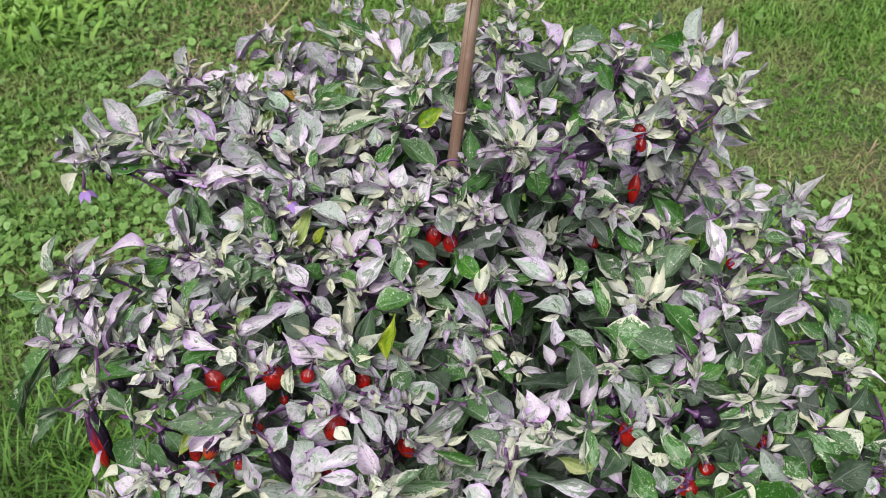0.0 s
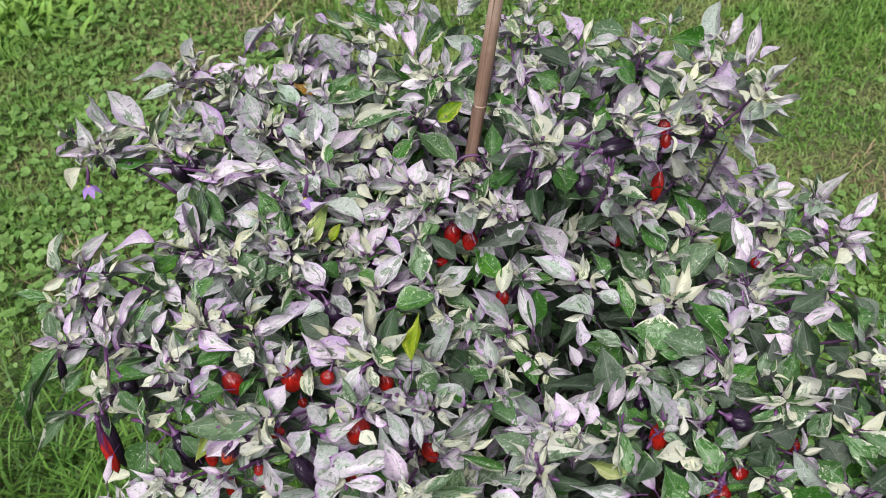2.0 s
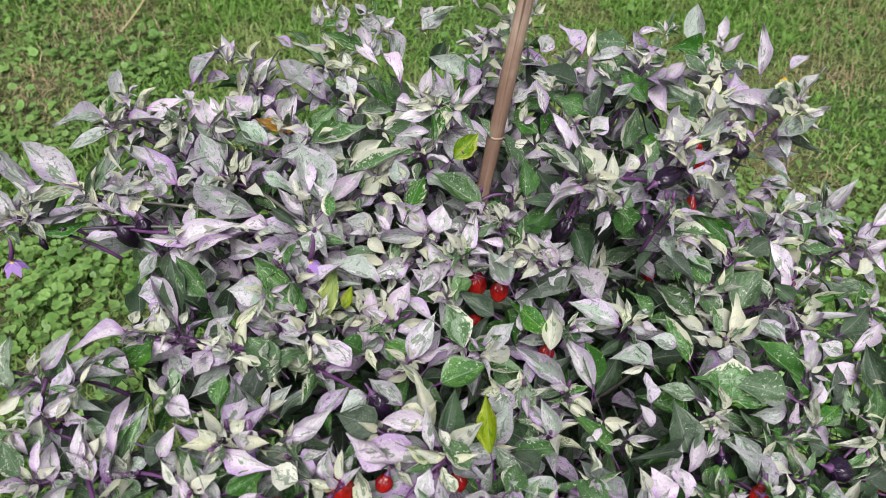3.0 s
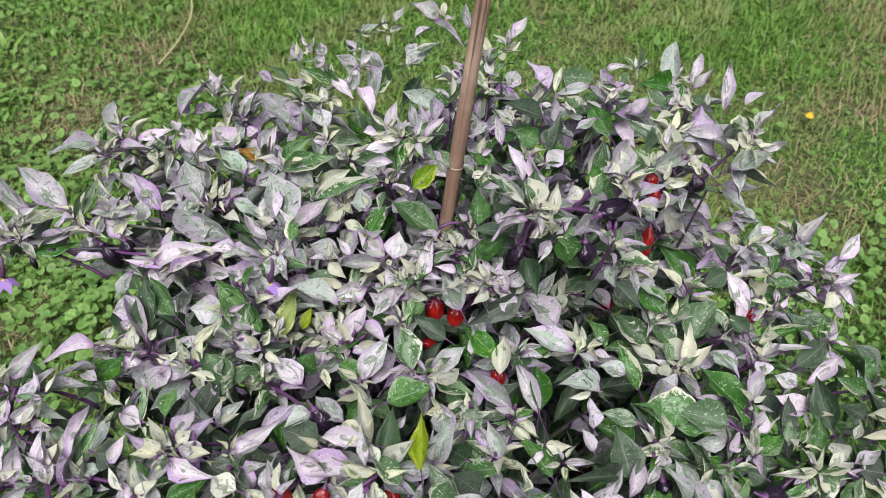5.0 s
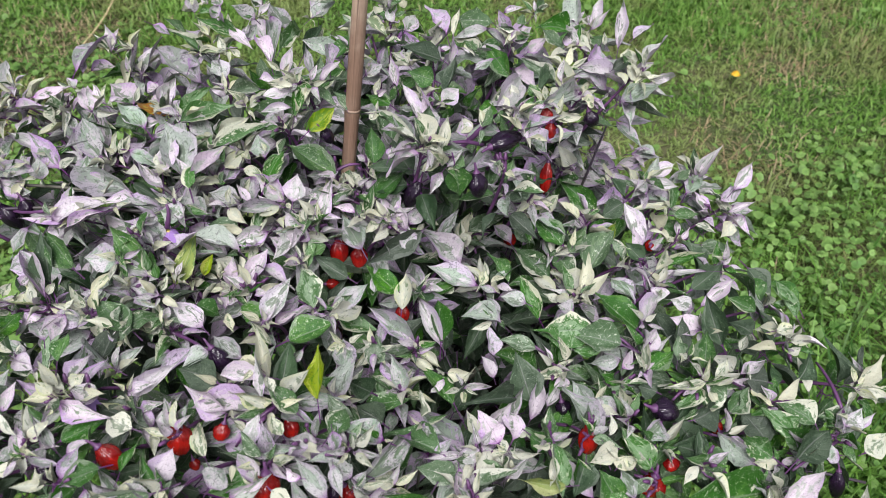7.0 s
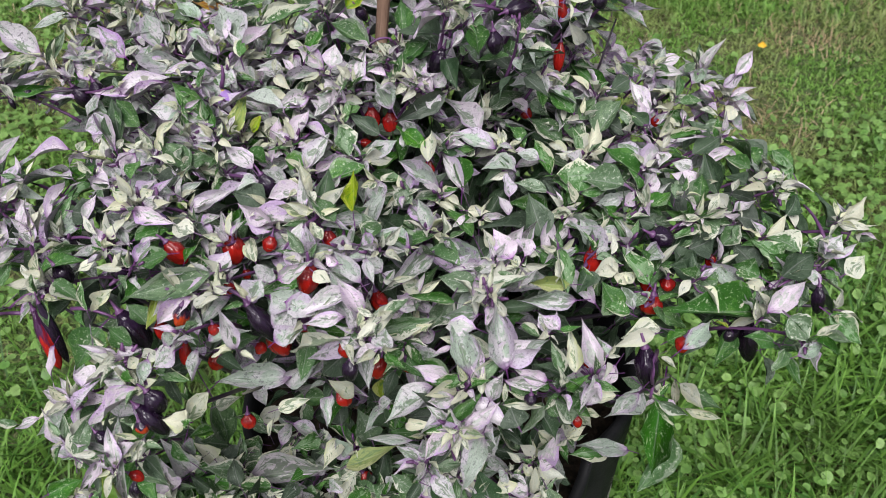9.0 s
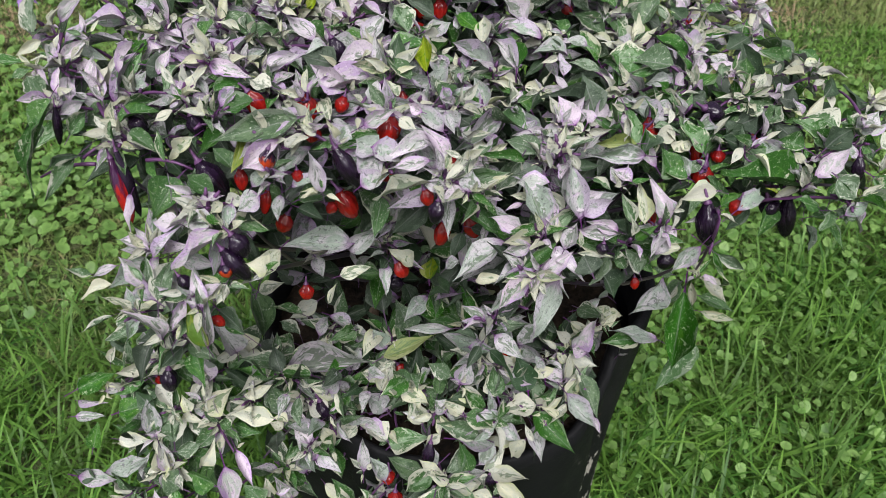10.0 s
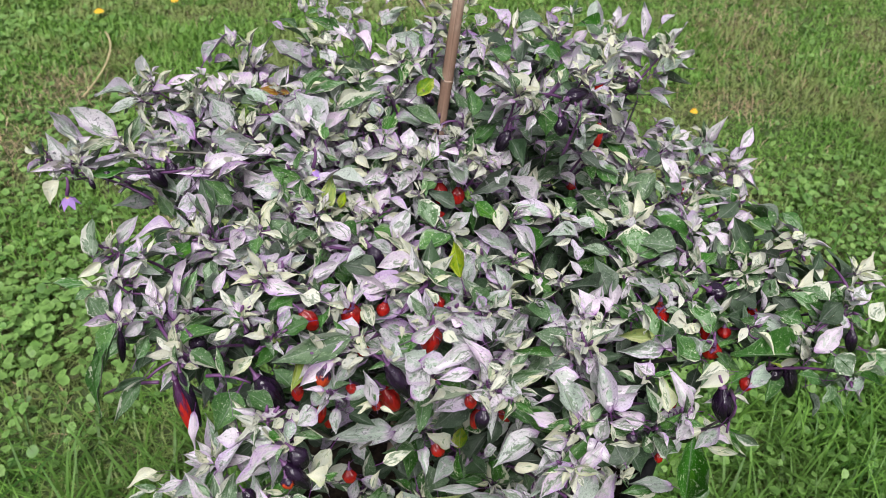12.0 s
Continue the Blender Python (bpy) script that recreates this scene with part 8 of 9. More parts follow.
leaf("silver", -0.174, 0.318, 0.849, -0.168, 0.328, 0.858, 0.012)
leaf("mauve", 0.416, 0.587, 0.898, 0.424, 0.575, 0.896, 0.012)
leaf("lilac", -0.020, 0.608, 0.990, -0.031, 0.620, 1.002, 0.009)
leaf("cream", -0.147, 0.329, 0.936, -0.158, 0.329, 0.930, 0.014)
leaf("edged", -0.125, 0.494, 0.962, -0.118, 0.507, 0.974, 0.009)
leaf("cream", 0.081, 0.262, 0.904, 0.088, 0.277, 0.917, 0.008)
leaf("cream", -0.278, 0.384, 0.498, -0.277, 0.368, 0.487, 0.009)
leaf("cream", -0.277, 0.448, 0.960, -0.288, 0.433, 0.956, 0.009)
leaf("lime", -0.043, 0.787, 1.039, -0.043, 0.798, 1.054, 0.009)
leaf("silver", -0.207, 0.446, 0.967, -0.222, 0.444, 0.966, 0.011)
leaf("cream", -0.224, 0.676, 0.943, -0.226, 0.691, 0.950, 0.010)
leaf("cream", 0.108, 0.300, 0.941, 0.101, 0.313, 0.953, 0.009)
leaf("edged", -0.097, 0.503, 0.966, -0.106, 0.513, 0.971, 0.012)
leaf("teal", 0.041, 0.364, 0.874, 0.026, 0.366, 0.868, 0.011)
leaf("teal", -0.165, 0.532, 0.982, -0.152, 0.539, 0.981, 0.012)
leaf("lilac", -0.031, 0.740, 1.016, -0.044, 0.739, 1.022, 0.012)
leaf("cream", 0.130, 0.540, 1.057, 0.114, 0.539, 1.051, 0.010)
leaf("cream", -0.222, 0.360, 0.569, -0.219, 0.375, 0.574, 0.010)
leaf("cream", 0.106, 0.447, 0.926, 0.099, 0.466, 0.930, 0.008)
leaf("cream", 0.268, 0.320, 0.923, 0.255, 0.315, 0.912, 0.010)
leaf("cream", -0.118, 0.829, 1.027, -0.128, 0.840, 1.030, 0.011)
leaf("cream", 0.213, 0.335, 0.917, 0.221, 0.339, 0.925, 0.014)
leaf("silver", 0.006, 0.305, 0.850, 0.019, 0.304, 0.859, 0.010)
leaf("cream", -0.265, 0.715, 0.959, -0.283, 0.717, 0.968, 0.008)
leaf("cream", 0.035, 0.374, 0.812, 0.026, 0.380, 0.818, 0.013)
leaf("cream", -0.150, 0.635, 0.973, -0.166, 0.640, 0.980, 0.009)
leaf("cream", -0.016, 0.382, 0.972, -0.021, 0.395, 0.981, 0.010)
leaf("silver", -0.091, 0.578, 0.993, -0.075, 0.566, 0.989, 0.008)
leaf("cream", 0.013, 0.542, 0.972, -0.000, 0.551, 0.970, 0.010)
leaf("mauve", 0.371, 0.648, 0.922, 0.358, 0.658, 0.918, 0.010)
leaf("edged", 0.230, 0.611, 1.055, 0.228, 0.620, 1.064, 0.013)
leaf("lilac", 0.252, 0.772, 1.051, 0.269, 0.765, 1.060, 0.008)
leaf("cream", 0.024, 0.372, 0.818, 0.043, 0.366, 0.821, 0.008)
leaf("lilac", -0.150, 0.393, 0.983, -0.133, 0.399, 0.985, 0.009)
leaf("cream", -0.110, 0.327, 0.977, -0.095, 0.333, 0.982, 0.009)
leaf("cream", 0.161, 0.831, 1.037, 0.158, 0.841, 1.046, 0.011)
leaf("mauve", 0.084, 0.366, 0.936, 0.100, 0.372, 0.939, 0.009)
leaf("edged", 0.263, 0.755, 1.040, 0.270, 0.761, 1.053, 0.010)
leaf("lilac", -0.007, 0.341, 0.983, -0.018, 0.349, 0.986, 0.011)
leaf("silver", 0.025, 0.344, 0.952, 0.034, 0.352, 0.959, 0.011)
leaf("edged", -0.268, 0.334, 0.876, -0.285, 0.335, 0.884, 0.008)
leaf("cream", 0.144, 0.342, 0.660, 0.133, 0.353, 0.668, 0.008)
leaf("lilac", 0.166, 0.277, 0.619, 0.170, 0.260, 0.611, 0.008)
leaf("cream", -0.159, 0.432, 0.997, -0.168, 0.440, 1.005, 0.010)
leaf("cream", 0.329, 0.300, 0.899, 0.324, 0.309, 0.909, 0.010)
leaf("cream", -0.087, 0.332, 0.980, -0.098, 0.342, 0.984, 0.009)
leaf("cream", -0.229, 0.400, 0.955, -0.247, 0.400, 0.956, 0.008)
leaf("cream", 0.032, 0.566, 0.988, 0.031, 0.582, 0.997, 0.008)
leaf("cream", -0.282, 0.492, 0.971, -0.298, 0.493, 0.976, 0.009)
leaf("cream", 0.163, 0.527, 0.923, 0.173, 0.537, 0.932, 0.009)
leaf("cream", 0.082, 0.556, 0.989, 0.067, 0.553, 0.986, 0.009)
leaf("cream", 0.221, 0.489, 0.927, 0.213, 0.499, 0.933, 0.010)
leaf("cream", 0.381, 0.602, 0.897, 0.385, 0.618, 0.908, 0.007)
leaf("cream", 0.196, 0.577, 1.063, 0.203, 0.586, 1.073, 0.010)
leaf("lilac", -0.176, 0.335, 0.934, -0.159, 0.340, 0.931, 0.008)
leaf("silver", 0.080, 0.385, 0.946, 0.092, 0.376, 0.942, 0.009)
leaf("cream", 0.037, 0.464, 0.954, 0.022, 0.463, 0.951, 0.009)
leaf("lilac", 0.056, 0.350, 0.882, 0.049, 0.361, 0.887, 0.010)
leaf("cream", 0.212, 0.353, 0.933, 0.217, 0.363, 0.946, 0.008)
leaf("cream", -0.039, 0.792, 1.051, -0.048, 0.804, 1.058, 0.008)
leaf("cream", -0.150, 0.441, 0.992, -0.139, 0.447, 0.994, 0.011)
leaf("cream", 0.100, 0.656, 1.048, 0.106, 0.664, 1.062, 0.008)
leaf("lilac", 0.254, 0.448, 0.941, 0.235, 0.454, 0.941, 0.007)
leaf("cream", -0.118, 0.357, 0.978, -0.105, 0.364, 0.986, 0.008)
leaf("edged", -0.296, 0.485, 0.969, -0.316, 0.482, 0.968, 0.007)
leaf("cream", -0.072, 0.296, 0.494, -0.067, 0.301, 0.503, 0.012)
leaf("mauve", -0.154, 0.387, 0.981, -0.175, 0.397, 0.982, 0.006)
leaf("cream", 0.168, 0.840, 1.042, 0.185, 0.847, 1.050, 0.007)
leaf("lilac", 0.006, 0.443, 0.984, -0.010, 0.440, 0.972, 0.007)
leaf("silver", 0.058, 0.348, 0.903, 0.064, 0.340, 0.898, 0.012)
leaf("lilac", -0.236, 0.821, 1.003, -0.250, 0.814, 0.998, 0.008)
leaf("edged", 0.069, 0.801, 1.021, 0.080, 0.804, 1.031, 0.009)
leaf("lilac", 0.182, 0.894, 1.025, 0.163, 0.897, 1.025, 0.007)
leaf("lilac", 0.118, 0.413, 0.940, 0.139, 0.408, 0.945, 0.006)
leaf("silver", 0.168, 0.498, 0.944, 0.156, 0.509, 0.943, 0.008)
leaf("cream", 0.315, 0.288, 0.897, 0.316, 0.299, 0.912, 0.007)
leaf("silver", 0.007, 0.306, 0.858, 0.019, 0.306, 0.854, 0.010)
leaf("cream", 0.206, 0.347, 0.933, 0.213, 0.336, 0.924, 0.008)
leaf("cream", -0.320, 0.710, 0.964, -0.320, 0.726, 0.973, 0.007)
leaf("cream", -0.230, 0.585, 0.949, -0.224, 0.594, 0.955, 0.010)
leaf("cream", -0.232, 0.584, 0.930, -0.244, 0.577, 0.939, 0.007)
leaf("cream", -0.079, 0.623, 1.021, -0.094, 0.629, 1.025, 0.008)
leaf("green", 0.390, 0.312, 0.903, 0.396, 0.319, 0.909, 0.011)
leaf("cream", -0.012, 0.696, 1.027, -0.024, 0.707, 1.030, 0.008)
leaf("lilac", 0.003, 0.702, 1.051, 0.018, 0.695, 1.051, 0.008)
leaf("cream", 0.011, 0.334, 0.926, 0.011, 0.348, 0.941, 0.006)
leaf("silver", -0.170, 0.396, 0.974, -0.165, 0.406, 0.979, 0.010)
leaf("cream", 0.339, 0.397, 0.940, 0.349, 0.406, 0.946, 0.008)
leaf("cream", -0.078, 0.294, 0.472, -0.076, 0.281, 0.469, 0.009)
leaf("cream", 0.327, 0.620, 1.048, 0.342, 0.624, 1.054, 0.007)
leaf("cream", -0.160, 0.328, 0.933, -0.171, 0.325, 0.929, 0.010)
leaf("lilac", -0.221, 0.579, 0.944, -0.230, 0.584, 0.948, 0.010)
leaf("lilac", 0.092, 0.550, 1.059, 0.099, 0.559, 1.064, 0.009)
leaf("lilac", 0.292, 0.614, 1.040, 0.309, 0.621, 1.047, 0.006)
leaf("cream", 0.090, 0.556, 0.988, 0.080, 0.550, 0.983, 0.009)
leaf("cream", -0.054, 0.555, 0.956, -0.053, 0.572, 0.964, 0.006)
leaf("cream", -0.105, 0.439, 0.970, -0.113, 0.448, 0.977, 0.008)
leaf("cream", -0.013, 0.775, 1.034, -0.023, 0.780, 1.043, 0.008)
leaf("cream", 0.339, 0.560, 0.922, 0.352, 0.547, 0.926, 0.006)
leaf("lilac", 0.143, 0.603, 1.049, 0.136, 0.612, 1.056, 0.009)
leaf("cream", 0.045, 0.344, 0.899, 0.051, 0.359, 0.908, 0.006)
leaf("cream", -0.229, 0.406, 0.957, -0.244, 0.405, 0.964, 0.007)
leaf("cream", 0.074, 0.310, 0.908, 0.061, 0.317, 0.913, 0.007)
leaf("cream", 0.226, 0.341, 0.920, 0.234, 0.333, 0.922, 0.010)
leaf("cream", 0.317, 0.618, 1.051, 0.314, 0.633, 1.056, 0.007)
leaf("cream", -0.320, 0.718, 0.971, -0.318, 0.729, 0.979, 0.008)
leaf("cream", -0.017, 0.402, 0.994, -0.021, 0.416, 0.995, 0.008)
leaf("cream", -0.090, 0.353, 0.982, -0.090, 0.342, 0.977, 0.009)
leaf("cream", 0.090, 0.637, 1.038, 0.102, 0.638, 1.043, 0.008)
leaf("cream", 0.136, 0.359, 0.931, 0.130, 0.368, 0.937, 0.009)
leaf("lilac", -0.215, 0.589, 0.954, -0.207, 0.594, 0.959, 0.010)
leaf("cream", -0.160, 0.335, 0.838, -0.167, 0.328, 0.833, 0.009)
leaf("cream", -0.286, 0.484, 0.965, -0.304, 0.485, 0.973, 0.005)
leaf("cream", 0.129, 0.364, 0.929, 0.131, 0.353, 0.923, 0.008)
leaf("cream", -0.092, 0.294, 0.464, -0.103, 0.287, 0.459, 0.007)
leaf("cream", -0.085, 0.538, 0.978, -0.081, 0.552, 0.985, 0.006)
leaf("mauve", -0.167, 0.815, 1.014, -0.163, 0.827, 1.020, 0.007)
leaf("cream", 0.059, 0.591, 1.008, 0.060, 0.604, 1.011, 0.007)
leaf("cream", 0.000, 0.296, 0.963, 0.006, 0.306, 0.974, 0.006)
leaf("lilac", -0.095, 0.509, 0.969, -0.092, 0.515, 0.976, 0.009)
leaf("cream", 0.387, 0.397, 0.923, 0.399, 0.397, 0.928, 0.007)
leaf("cream", 0.123, 0.561, 0.980, 0.134, 0.555, 0.976, 0.007)
leaf("cream", -0.191, 0.571, 0.955, -0.186, 0.580, 0.959, 0.007)
leaf("lime", -0.048, 0.348, 0.892, -0.035, 0.342, 0.887, 0.006)
leaf("cream", -0.183, 0.320, 0.920, -0.189, 0.315, 0.912, 0.007)
leaf("cream", -0.009, 0.683, 1.035, 0.008, 0.692, 1.045, 0.004)
leaf("cream", 0.140, 0.530, 0.925, 0.131, 0.529, 0.919, 0.007)
leaf("cream", 0.148, 0.372, 0.928, 0.158, 0.372, 0.932, 0.007)
leaf("cream", 0.088, 0.308, 0.939, 0.088, 0.321, 0.949, 0.005)
leaf("cream", -0.229, 0.580, 0.947, -0.244, 0.581, 0.950, 0.005)
leaf("cream", -0.167, 0.310, 0.916, -0.156, 0.313, 0.921, 0.007)
leaf("lilac", -0.035, 0.819, 1.070, -0.042, 0.824, 1.077, 0.007)
leaf("cream", 0.163, 0.537, 0.928, 0.154, 0.534, 0.926, 0.008)
leaf("cream", 0.094, 0.248, 0.910, 0.099, 0.261, 0.915, 0.005)
leaf("lilac", -0.252, 0.502, 0.982, -0.264, 0.503, 0.990, 0.005)
leaf("cream", 0.350, 0.736, 1.021, 0.353, 0.746, 1.031, 0.005)
leaf("lilac", 0.298, 0.383, 0.938, 0.296, 0.397, 0.943, 0.005)
leaf("cream", -0.086, 0.606, 1.003, -0.096, 0.610, 1.008, 0.006)
leaf("cream", -0.159, 0.312, 0.920, -0.163, 0.321, 0.927, 0.006)
leaf("cream", 0.420, 0.647, 0.924, 0.414, 0.658, 0.928, 0.005)
leaf("cream", -0.180, 0.668, 0.987, -0.174, 0.677, 0.987, 0.006)
leaf("lilac", 0.080, 0.604, 1.018, 0.074, 0.612, 1.021, 0.006)
leaf("lilac", -0.256, 0.448, 0.959, -0.263, 0.451, 0.965, 0.006)
leaf("cream", -0.092, 0.620, 1.015, -0.092, 0.627, 1.024, 0.005)
leaf("cream", -0.051, 0.373, 0.963, -0.052, 0.363, 0.958, 0.005)
leaf("cream", 0.290, 0.395, 0.946, 0.287, 0.402, 0.946, 0.007)
leaf("lilac", 0.239, 0.609, 1.047, 0.229, 0.609, 1.045, 0.005)
leaf("cream", 0.067, 0.563, 0.994, 0.075, 0.563, 0.996, 0.006)
leaf("lime", 0.290, 0.286, 0.897, 0.284, 0.296, 0.897, 0.004)


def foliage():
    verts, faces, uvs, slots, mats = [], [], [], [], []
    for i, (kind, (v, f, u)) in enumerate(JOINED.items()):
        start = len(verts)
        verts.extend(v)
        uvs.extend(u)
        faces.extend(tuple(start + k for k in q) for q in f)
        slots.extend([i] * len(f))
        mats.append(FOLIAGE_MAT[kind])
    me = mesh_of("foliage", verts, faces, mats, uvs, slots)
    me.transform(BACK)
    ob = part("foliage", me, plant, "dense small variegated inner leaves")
    ob["kind"] = "stuff"
    me = mesh_of("twig", TWIGS[0], TWIGS[1], [VIOLET])
    me.transform(BACK)
    part("twig", me, plant, "thin dark violet twigs among the leaves")["kind"] = "stuff"


foliage()


def branch(path, thick, thin, name="branch", mat=None, parent=None):
    n = len(path)
    rad = [thick + (thin - thick) * i / (n - 1) for i in range(n)]
    v, f = tube(path, rad, 7)
    me = mesh_of(name, v, f, [mat or STEM])
    me.transform(BACK)
    return part(name, me, parent or plant)


def limb(x, y, z, sag=0.05, low=False):
    """A limb from the crown of the trunk out to a shoot's tip."""
    tip = Vector((x, y, z - 0.03 if z > 0.8 else z))
    start = CROWN + Vector((luck.uniform(-0.01, 0.01), luck.uniform(-0.01, 0.01), luck.uniform(-0.08, 0.02)))
    bow = Vector(((x - CROWN.x) * 0.12, (y - CROWN.y) * 0.12, -sag))
    branch(bend(ROOT + Vector((0, -0.02, 0.05)) if low else start, tip, bow, 9), 0.0028 if low else 0.0034, 0.0011)


CROWN = Vector((0.062, 0.545, 0.66))
branch(bend(ROOT, CROWN, (0.006, -0.004, 0), 6), 0.011, 0.008, "trunk")
ARM = Vector((-0.07, 0.67, 0.93))
limb(ARM.x, ARM.y, ARM.z + 0.03)
for tip in ((-0.235, 0.82, 0.978), (-0.268, 0.729, 0.962), (-0.331, 0.71, 0.950)):
    branch(bend(ARM, tip, (0, 0, 0.014), 8), 0.0024, 0.0012)
for tip in ((-0.13, 0.80, 0.985), (0.03, 0.74, 1.02), (0.13, 0.86, 1.0), (0.24, 0.78, 1.01), (0.33, 0.66, 1.01)):
    limb(*tip)
for tip in ((-0.27, 0.51, 0.955), (-0.25, 0.43, 0.945), (-0.17, 0.40, 0.935), (-0.06, 0.40, 0.94), (0.00, 0.50, 0.94), (0.08, 0.40, 0.89)):
    limb(*tip)
for tip in ((0.29, 0.43, 0.92), (0.24, 0.27, 0.90), (0.09, 0.28, 0.88)):
    limb(*tip)
for tip in ((0.40, 0.60, 0.88), (0.33, 0.53, 0.90), (0.37, 0.40, 0.90), (0.42, 0.30, 0.90)):
    limb(*tip, sag=-0.06)
for tip in ((-0.19, 0.32, 0.89), (-0.10, 0.33, 0.90), (-0.28, 0.43, 0.55), (-0.18, 0.35, 0.55), (0.00, 0.32, 0.55)):
    limb(*tip, sag=-0.03, low=tip[2] < 0.7)


def flower(at, r):
    """A nodding violet star flower with its calyx."""
    c = Vector(at)
    verts, faces = [], []
    for i in range(6):
        a = 2 * math.pi * i / 6
        d, s = Vector((math.cos(a), math.sin(a), 0)), Vector((-math.sin(a), math.cos(a), 0))
        b = len(verts)
        for along, wide, dz in ((0.15, 0.16, 0.0), (0.55, 0.30, -0.25), (1.0, 0.03, -0.75)):
            for g in (-1, 1):
                verts.append(tuple(c + (d * along * 0.8 + s * wide * g) * r + Vector((0, 0, dz * r))))
        faces += [(b, b + 1, b + 3, b + 2), (b + 2, b + 3, b + 5, b + 4)]
    me = mesh_of("flower", verts, faces, [PETAL])
    me.transform(BACK)
    head = part("flower", me, plant, "violet star-shaped pepper flower")
    branch(bend(c + Vector((0, 0, 0.003)), c + Vector((0.004, 0.006, 0.022)), (0.002, 0, 0.002), 4), 0.0022, 0.0010, "flower_stalk", VIOLET)
    v, f = tube([c, c + Vector((0, 0, -0.5 * r))], [0.0022, 0.0012], 6)
    me = mesh_of("stamen", v, f, [STAMEN])
    me.transform(BACK)
    part("stamen", me, head)


flower((-0.087, 0.572, 1.006), 0.012)
flower((-0.337, 0.676, 0.950), 0.014)
flower((-0.142, 0.432, 0.985), 0.008)

# violet shoot stalks that show between the leaves
branch(bend((-0.274, 0.51, 0.991), (-0.246, 0.464, 0.975), (-0.018, 0.002, -0.016), 8), 0.0017, 0.0010, "shoot", VIOLET)
branch(bend((-0.25, 0.447, 0.959), (-0.203, 0.392, 0.953), (-0.003, -0.018, 0.0), 8), 0.0017, 0.0010, "shoot", VIOLET)
branch(bend((-0.23, 0.399, 0.954), (-0.261, 0.391, 0.947), (0, 0, 0.004), 6), 0.0017, 0.0010, "shoot", VIOLET)
branch(bend((-0.093, 0.502, 0.962), (-0.054, 0.451, 0.979), (0, 0, 0.004), 6), 0.0017, 0.0010, "shoot", VIOLET)
branch(bend((-0.094, 0.344, 0.98), (-0.069, 0.327, 0.966), (0, 0, 0.004), 6), 0.0017, 0.0010, "shoot", VIOLET)
branch(bend((-0.205, 0.573, 0.935), (-0.113, 0.518, 0.978), (0.015, -0.027, 0.024), 8), 0.0017, 0.0010, "shoot", VIOLET)
branch(bend((0.31, 0.523, 0.935), (0.309, 0.492, 0.918), (0, 0, 0.004), 6), 0.0017, 0.0010, "shoot", VIOLET)
branch(bend((0.169, 0.554, 1.06), (0.117, 0.546, 1.061), (-0.002, -0.0, 0.009), 8), 0.0017, 0.0010, "shoot", VIOLET)
branch(bend((0.205, 0.423, 0.917), (0.182, 0.444, 0.94), (0, 0, 0.004), 6), 0.0017, 0.0010, "shoot", VIOLET)
branch(bend((0.264, 0.415, 0.936), (0.245, 0.436, 0.945), (0, 0, 0.004), 6), 0.0017, 0.0010, "shoot", VIOLET)
branch(bend((0.052, 0.604, 1.014), (0.076, 0.606, 1.018), (0, 0, 0.004), 6), 0.0017, 0.0010, "shoot", VIOLET)
branch(bend((-0.227, 0.445, 0.96), (-0.193, 0.425, 0.975), (0, 0, 0.004), 6), 0.0017, 0.0010, "shoot", VIOLET)
branch(bend((0.298, 0.382, 0.931), (0.273, 0.37, 0.934), (0, 0, 0.004), 6), 0.0017, 0.0010, "shoot", VIOLET)
branch(bend((-0.02, 0.398, 0.984), (-0.049, 0.385, 0.966), (0, 0, 0.004), 6), 0.0017, 0.0010, "shoot", VIOLET)
branch(bend((0.112, 0.357, 0.93), (0.101, 0.307, 0.949), (0, 0, 0.004), 6), 0.0017, 0.0010, "shoot", VIOLET)
branch(bend((-0.203, 0.663, 0.973), (-0.268, 0.724, 0.97), (-0.015, 0.013, -0.022), 8), 0.0017, 0.0010, "shoot", VIOLET)
branch(bend((0.374, 0.587, 0.898), (0.33, 0.535, 0.929), (0, 0, 0.004), 6), 0.0017, 0.0010, "shoot", VIOLET)
branch(bend((0.221, 0.266, 0.913), (0.32, 0.389, 0.668), (-0.057, -0.078, 0.103), 8), 0.0017, 0.0010, "shoot", VIOLET)
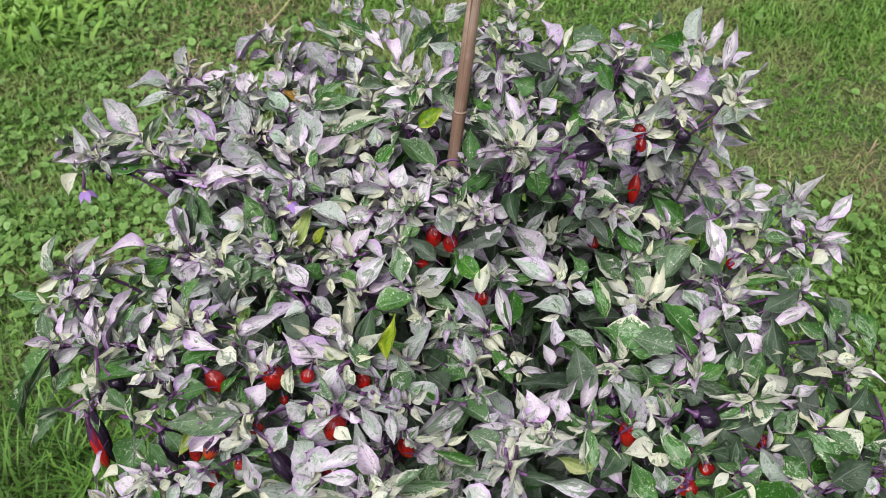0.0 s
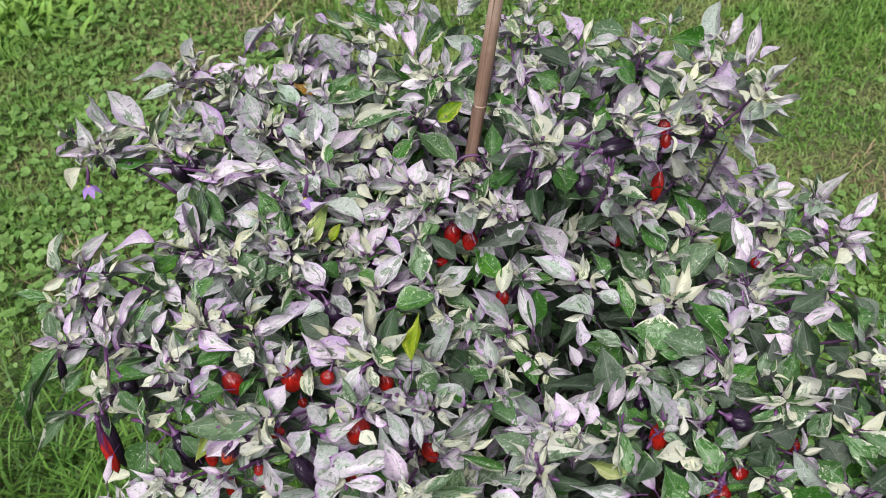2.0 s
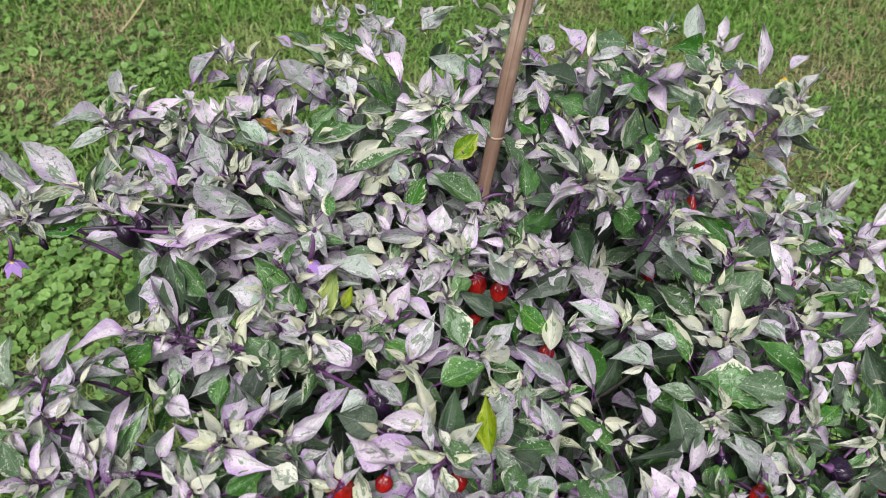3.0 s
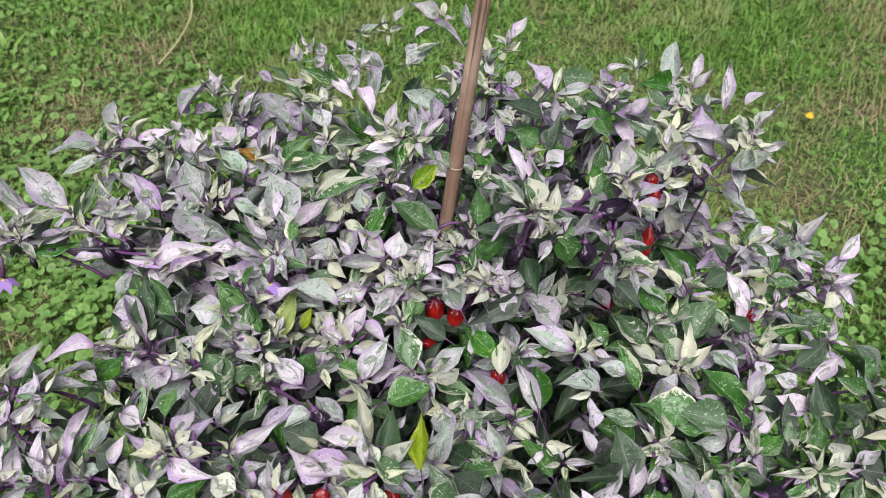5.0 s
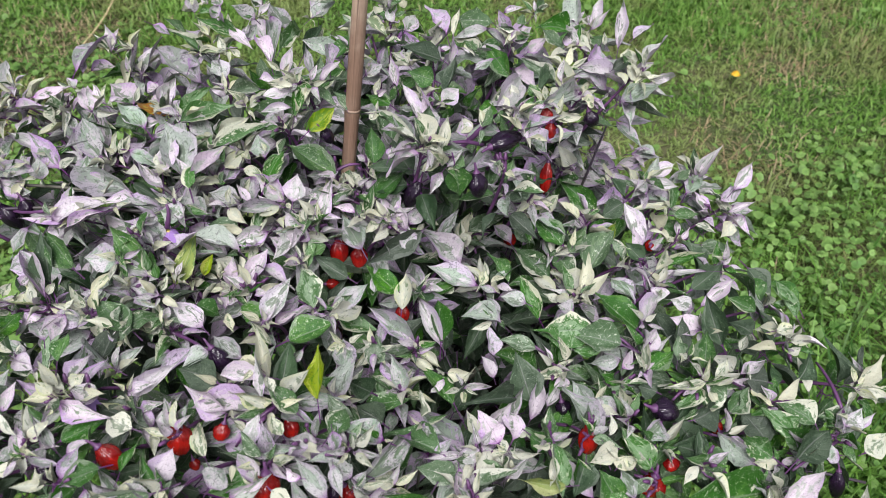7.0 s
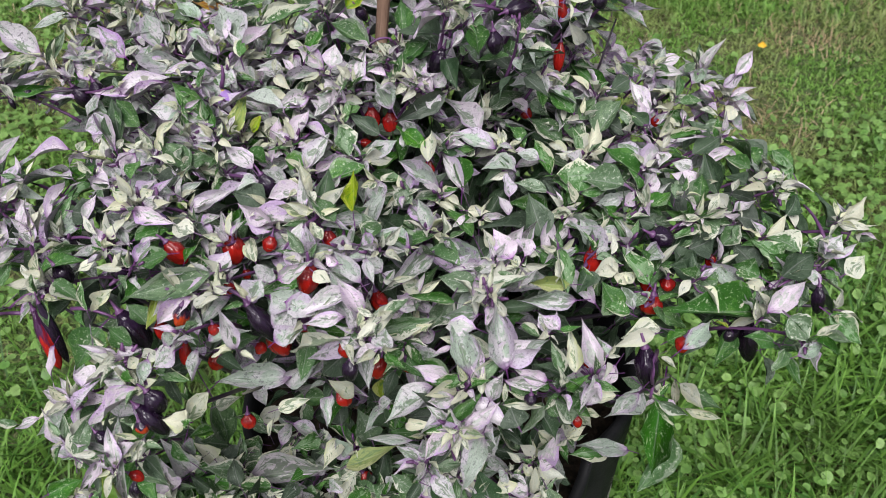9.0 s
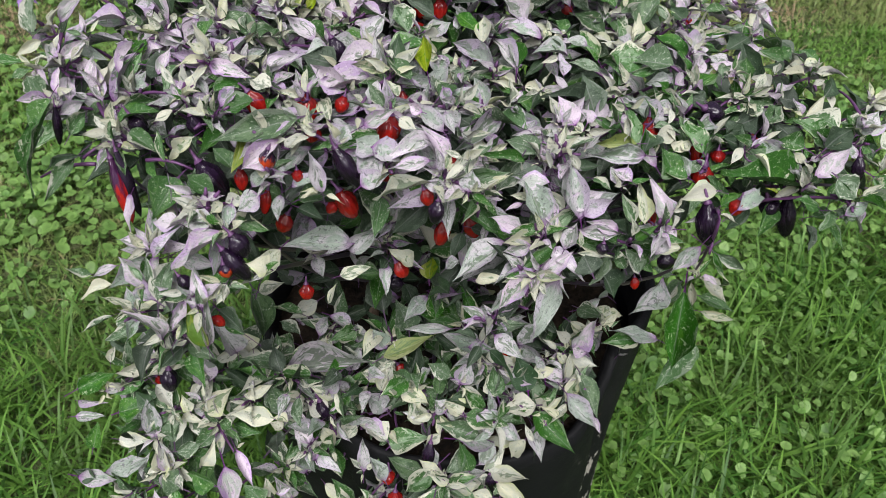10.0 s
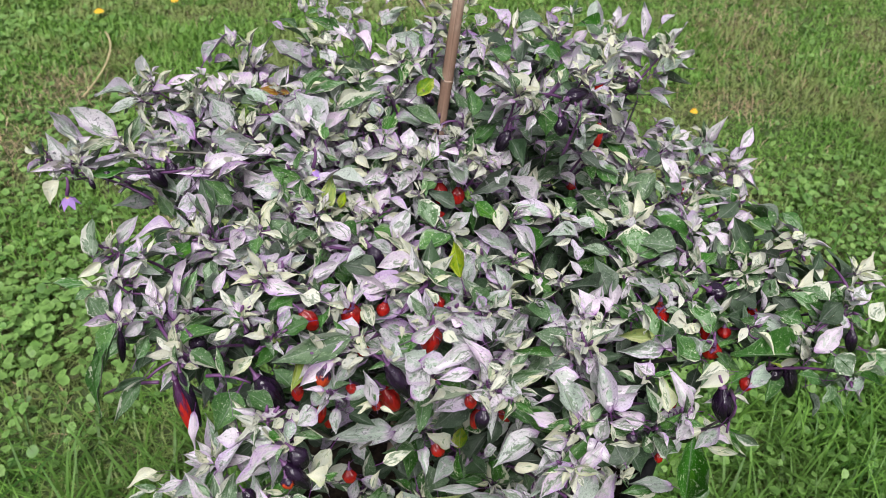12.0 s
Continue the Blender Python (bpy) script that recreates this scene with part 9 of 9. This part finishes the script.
branch(bend((0.214, 0.25, 0.894), (0.21, 0.243, 0.886), (0, 0, 0.004), 6), 0.0017, 0.0010, "shoot", VIOLET)
branch(bend((-0.253, 0.389, 0.942), (-0.3, 0.407, 0.923), (0, 0, 0.004), 6), 0.0017, 0.0010, "shoot", VIOLET)
branch(bend((-0.215, 0.383, 0.944), (-0.181, 0.368, 0.941), (0, 0, 0.004), 6), 0.0017, 0.0010, "shoot", VIOLET)
branch(bend((0.396, 0.331, 0.93), (0.403, 0.378, 0.931), (0, 0, 0.004), 6), 0.0017, 0.0010, "shoot", VIOLET)
branch(bend((0.392, 0.32, 0.909), (0.338, 0.301, 0.92), (0, 0, 0.004), 6), 0.0017, 0.0010, "shoot", VIOLET)
branch(bend((-0.226, 0.392, 0.573), (-0.205, 0.346, 0.564), (0, 0, 0.004), 6), 0.0017, 0.0010, "shoot", VIOLET)
branch(bend((-0.136, 0.411, 0.612), (-0.172, 0.422, 0.624), (0, 0, 0.004), 6), 0.0017, 0.0010, "shoot", VIOLET)
branch(bend((0.068, 0.371, 0.723), (0.055, 0.236, 0.866), (0, 0, 0.004), 6), 0.0017, 0.0010, "shoot", VIOLET)
branch(bend((-0.296, 0.369, 0.477), (-0.35, 0.38, 0.467), (0, 0, 0.004), 6), 0.0017, 0.0010, "shoot", VIOLET)
branch(bend((-0.093, 0.281, 0.455), (-0.055, 0.297, 0.539), (-0.001, 0.013, -0.006), 8), 0.0017, 0.0010, "shoot", VIOLET)
branch(bend((-0.12, 0.398, 0.597), (-0.083, 0.392, 0.551), (0, 0, 0.004), 6), 0.0017, 0.0010, "shoot", VIOLET)
branch(bend((0.070, 0.575, 1.000), (0.045, 0.585, 0.998), (0, 0, 0.004), 5), 0.0012, 0.0009, "shoot", VIOLET)
branch(bend((0.190, 0.592, 1.062), (0.118, 0.537, 1.056), (0, 0, -0.006), 6), 0.0026, 0.0016, "shoot", VIOLET)
branch(bend((-0.090, 0.565, 1.005), (-0.072, 0.575, 0.955), (0.004, 0, 0), 5), 0.0014, 0.0010, "shoot", VIOLET)
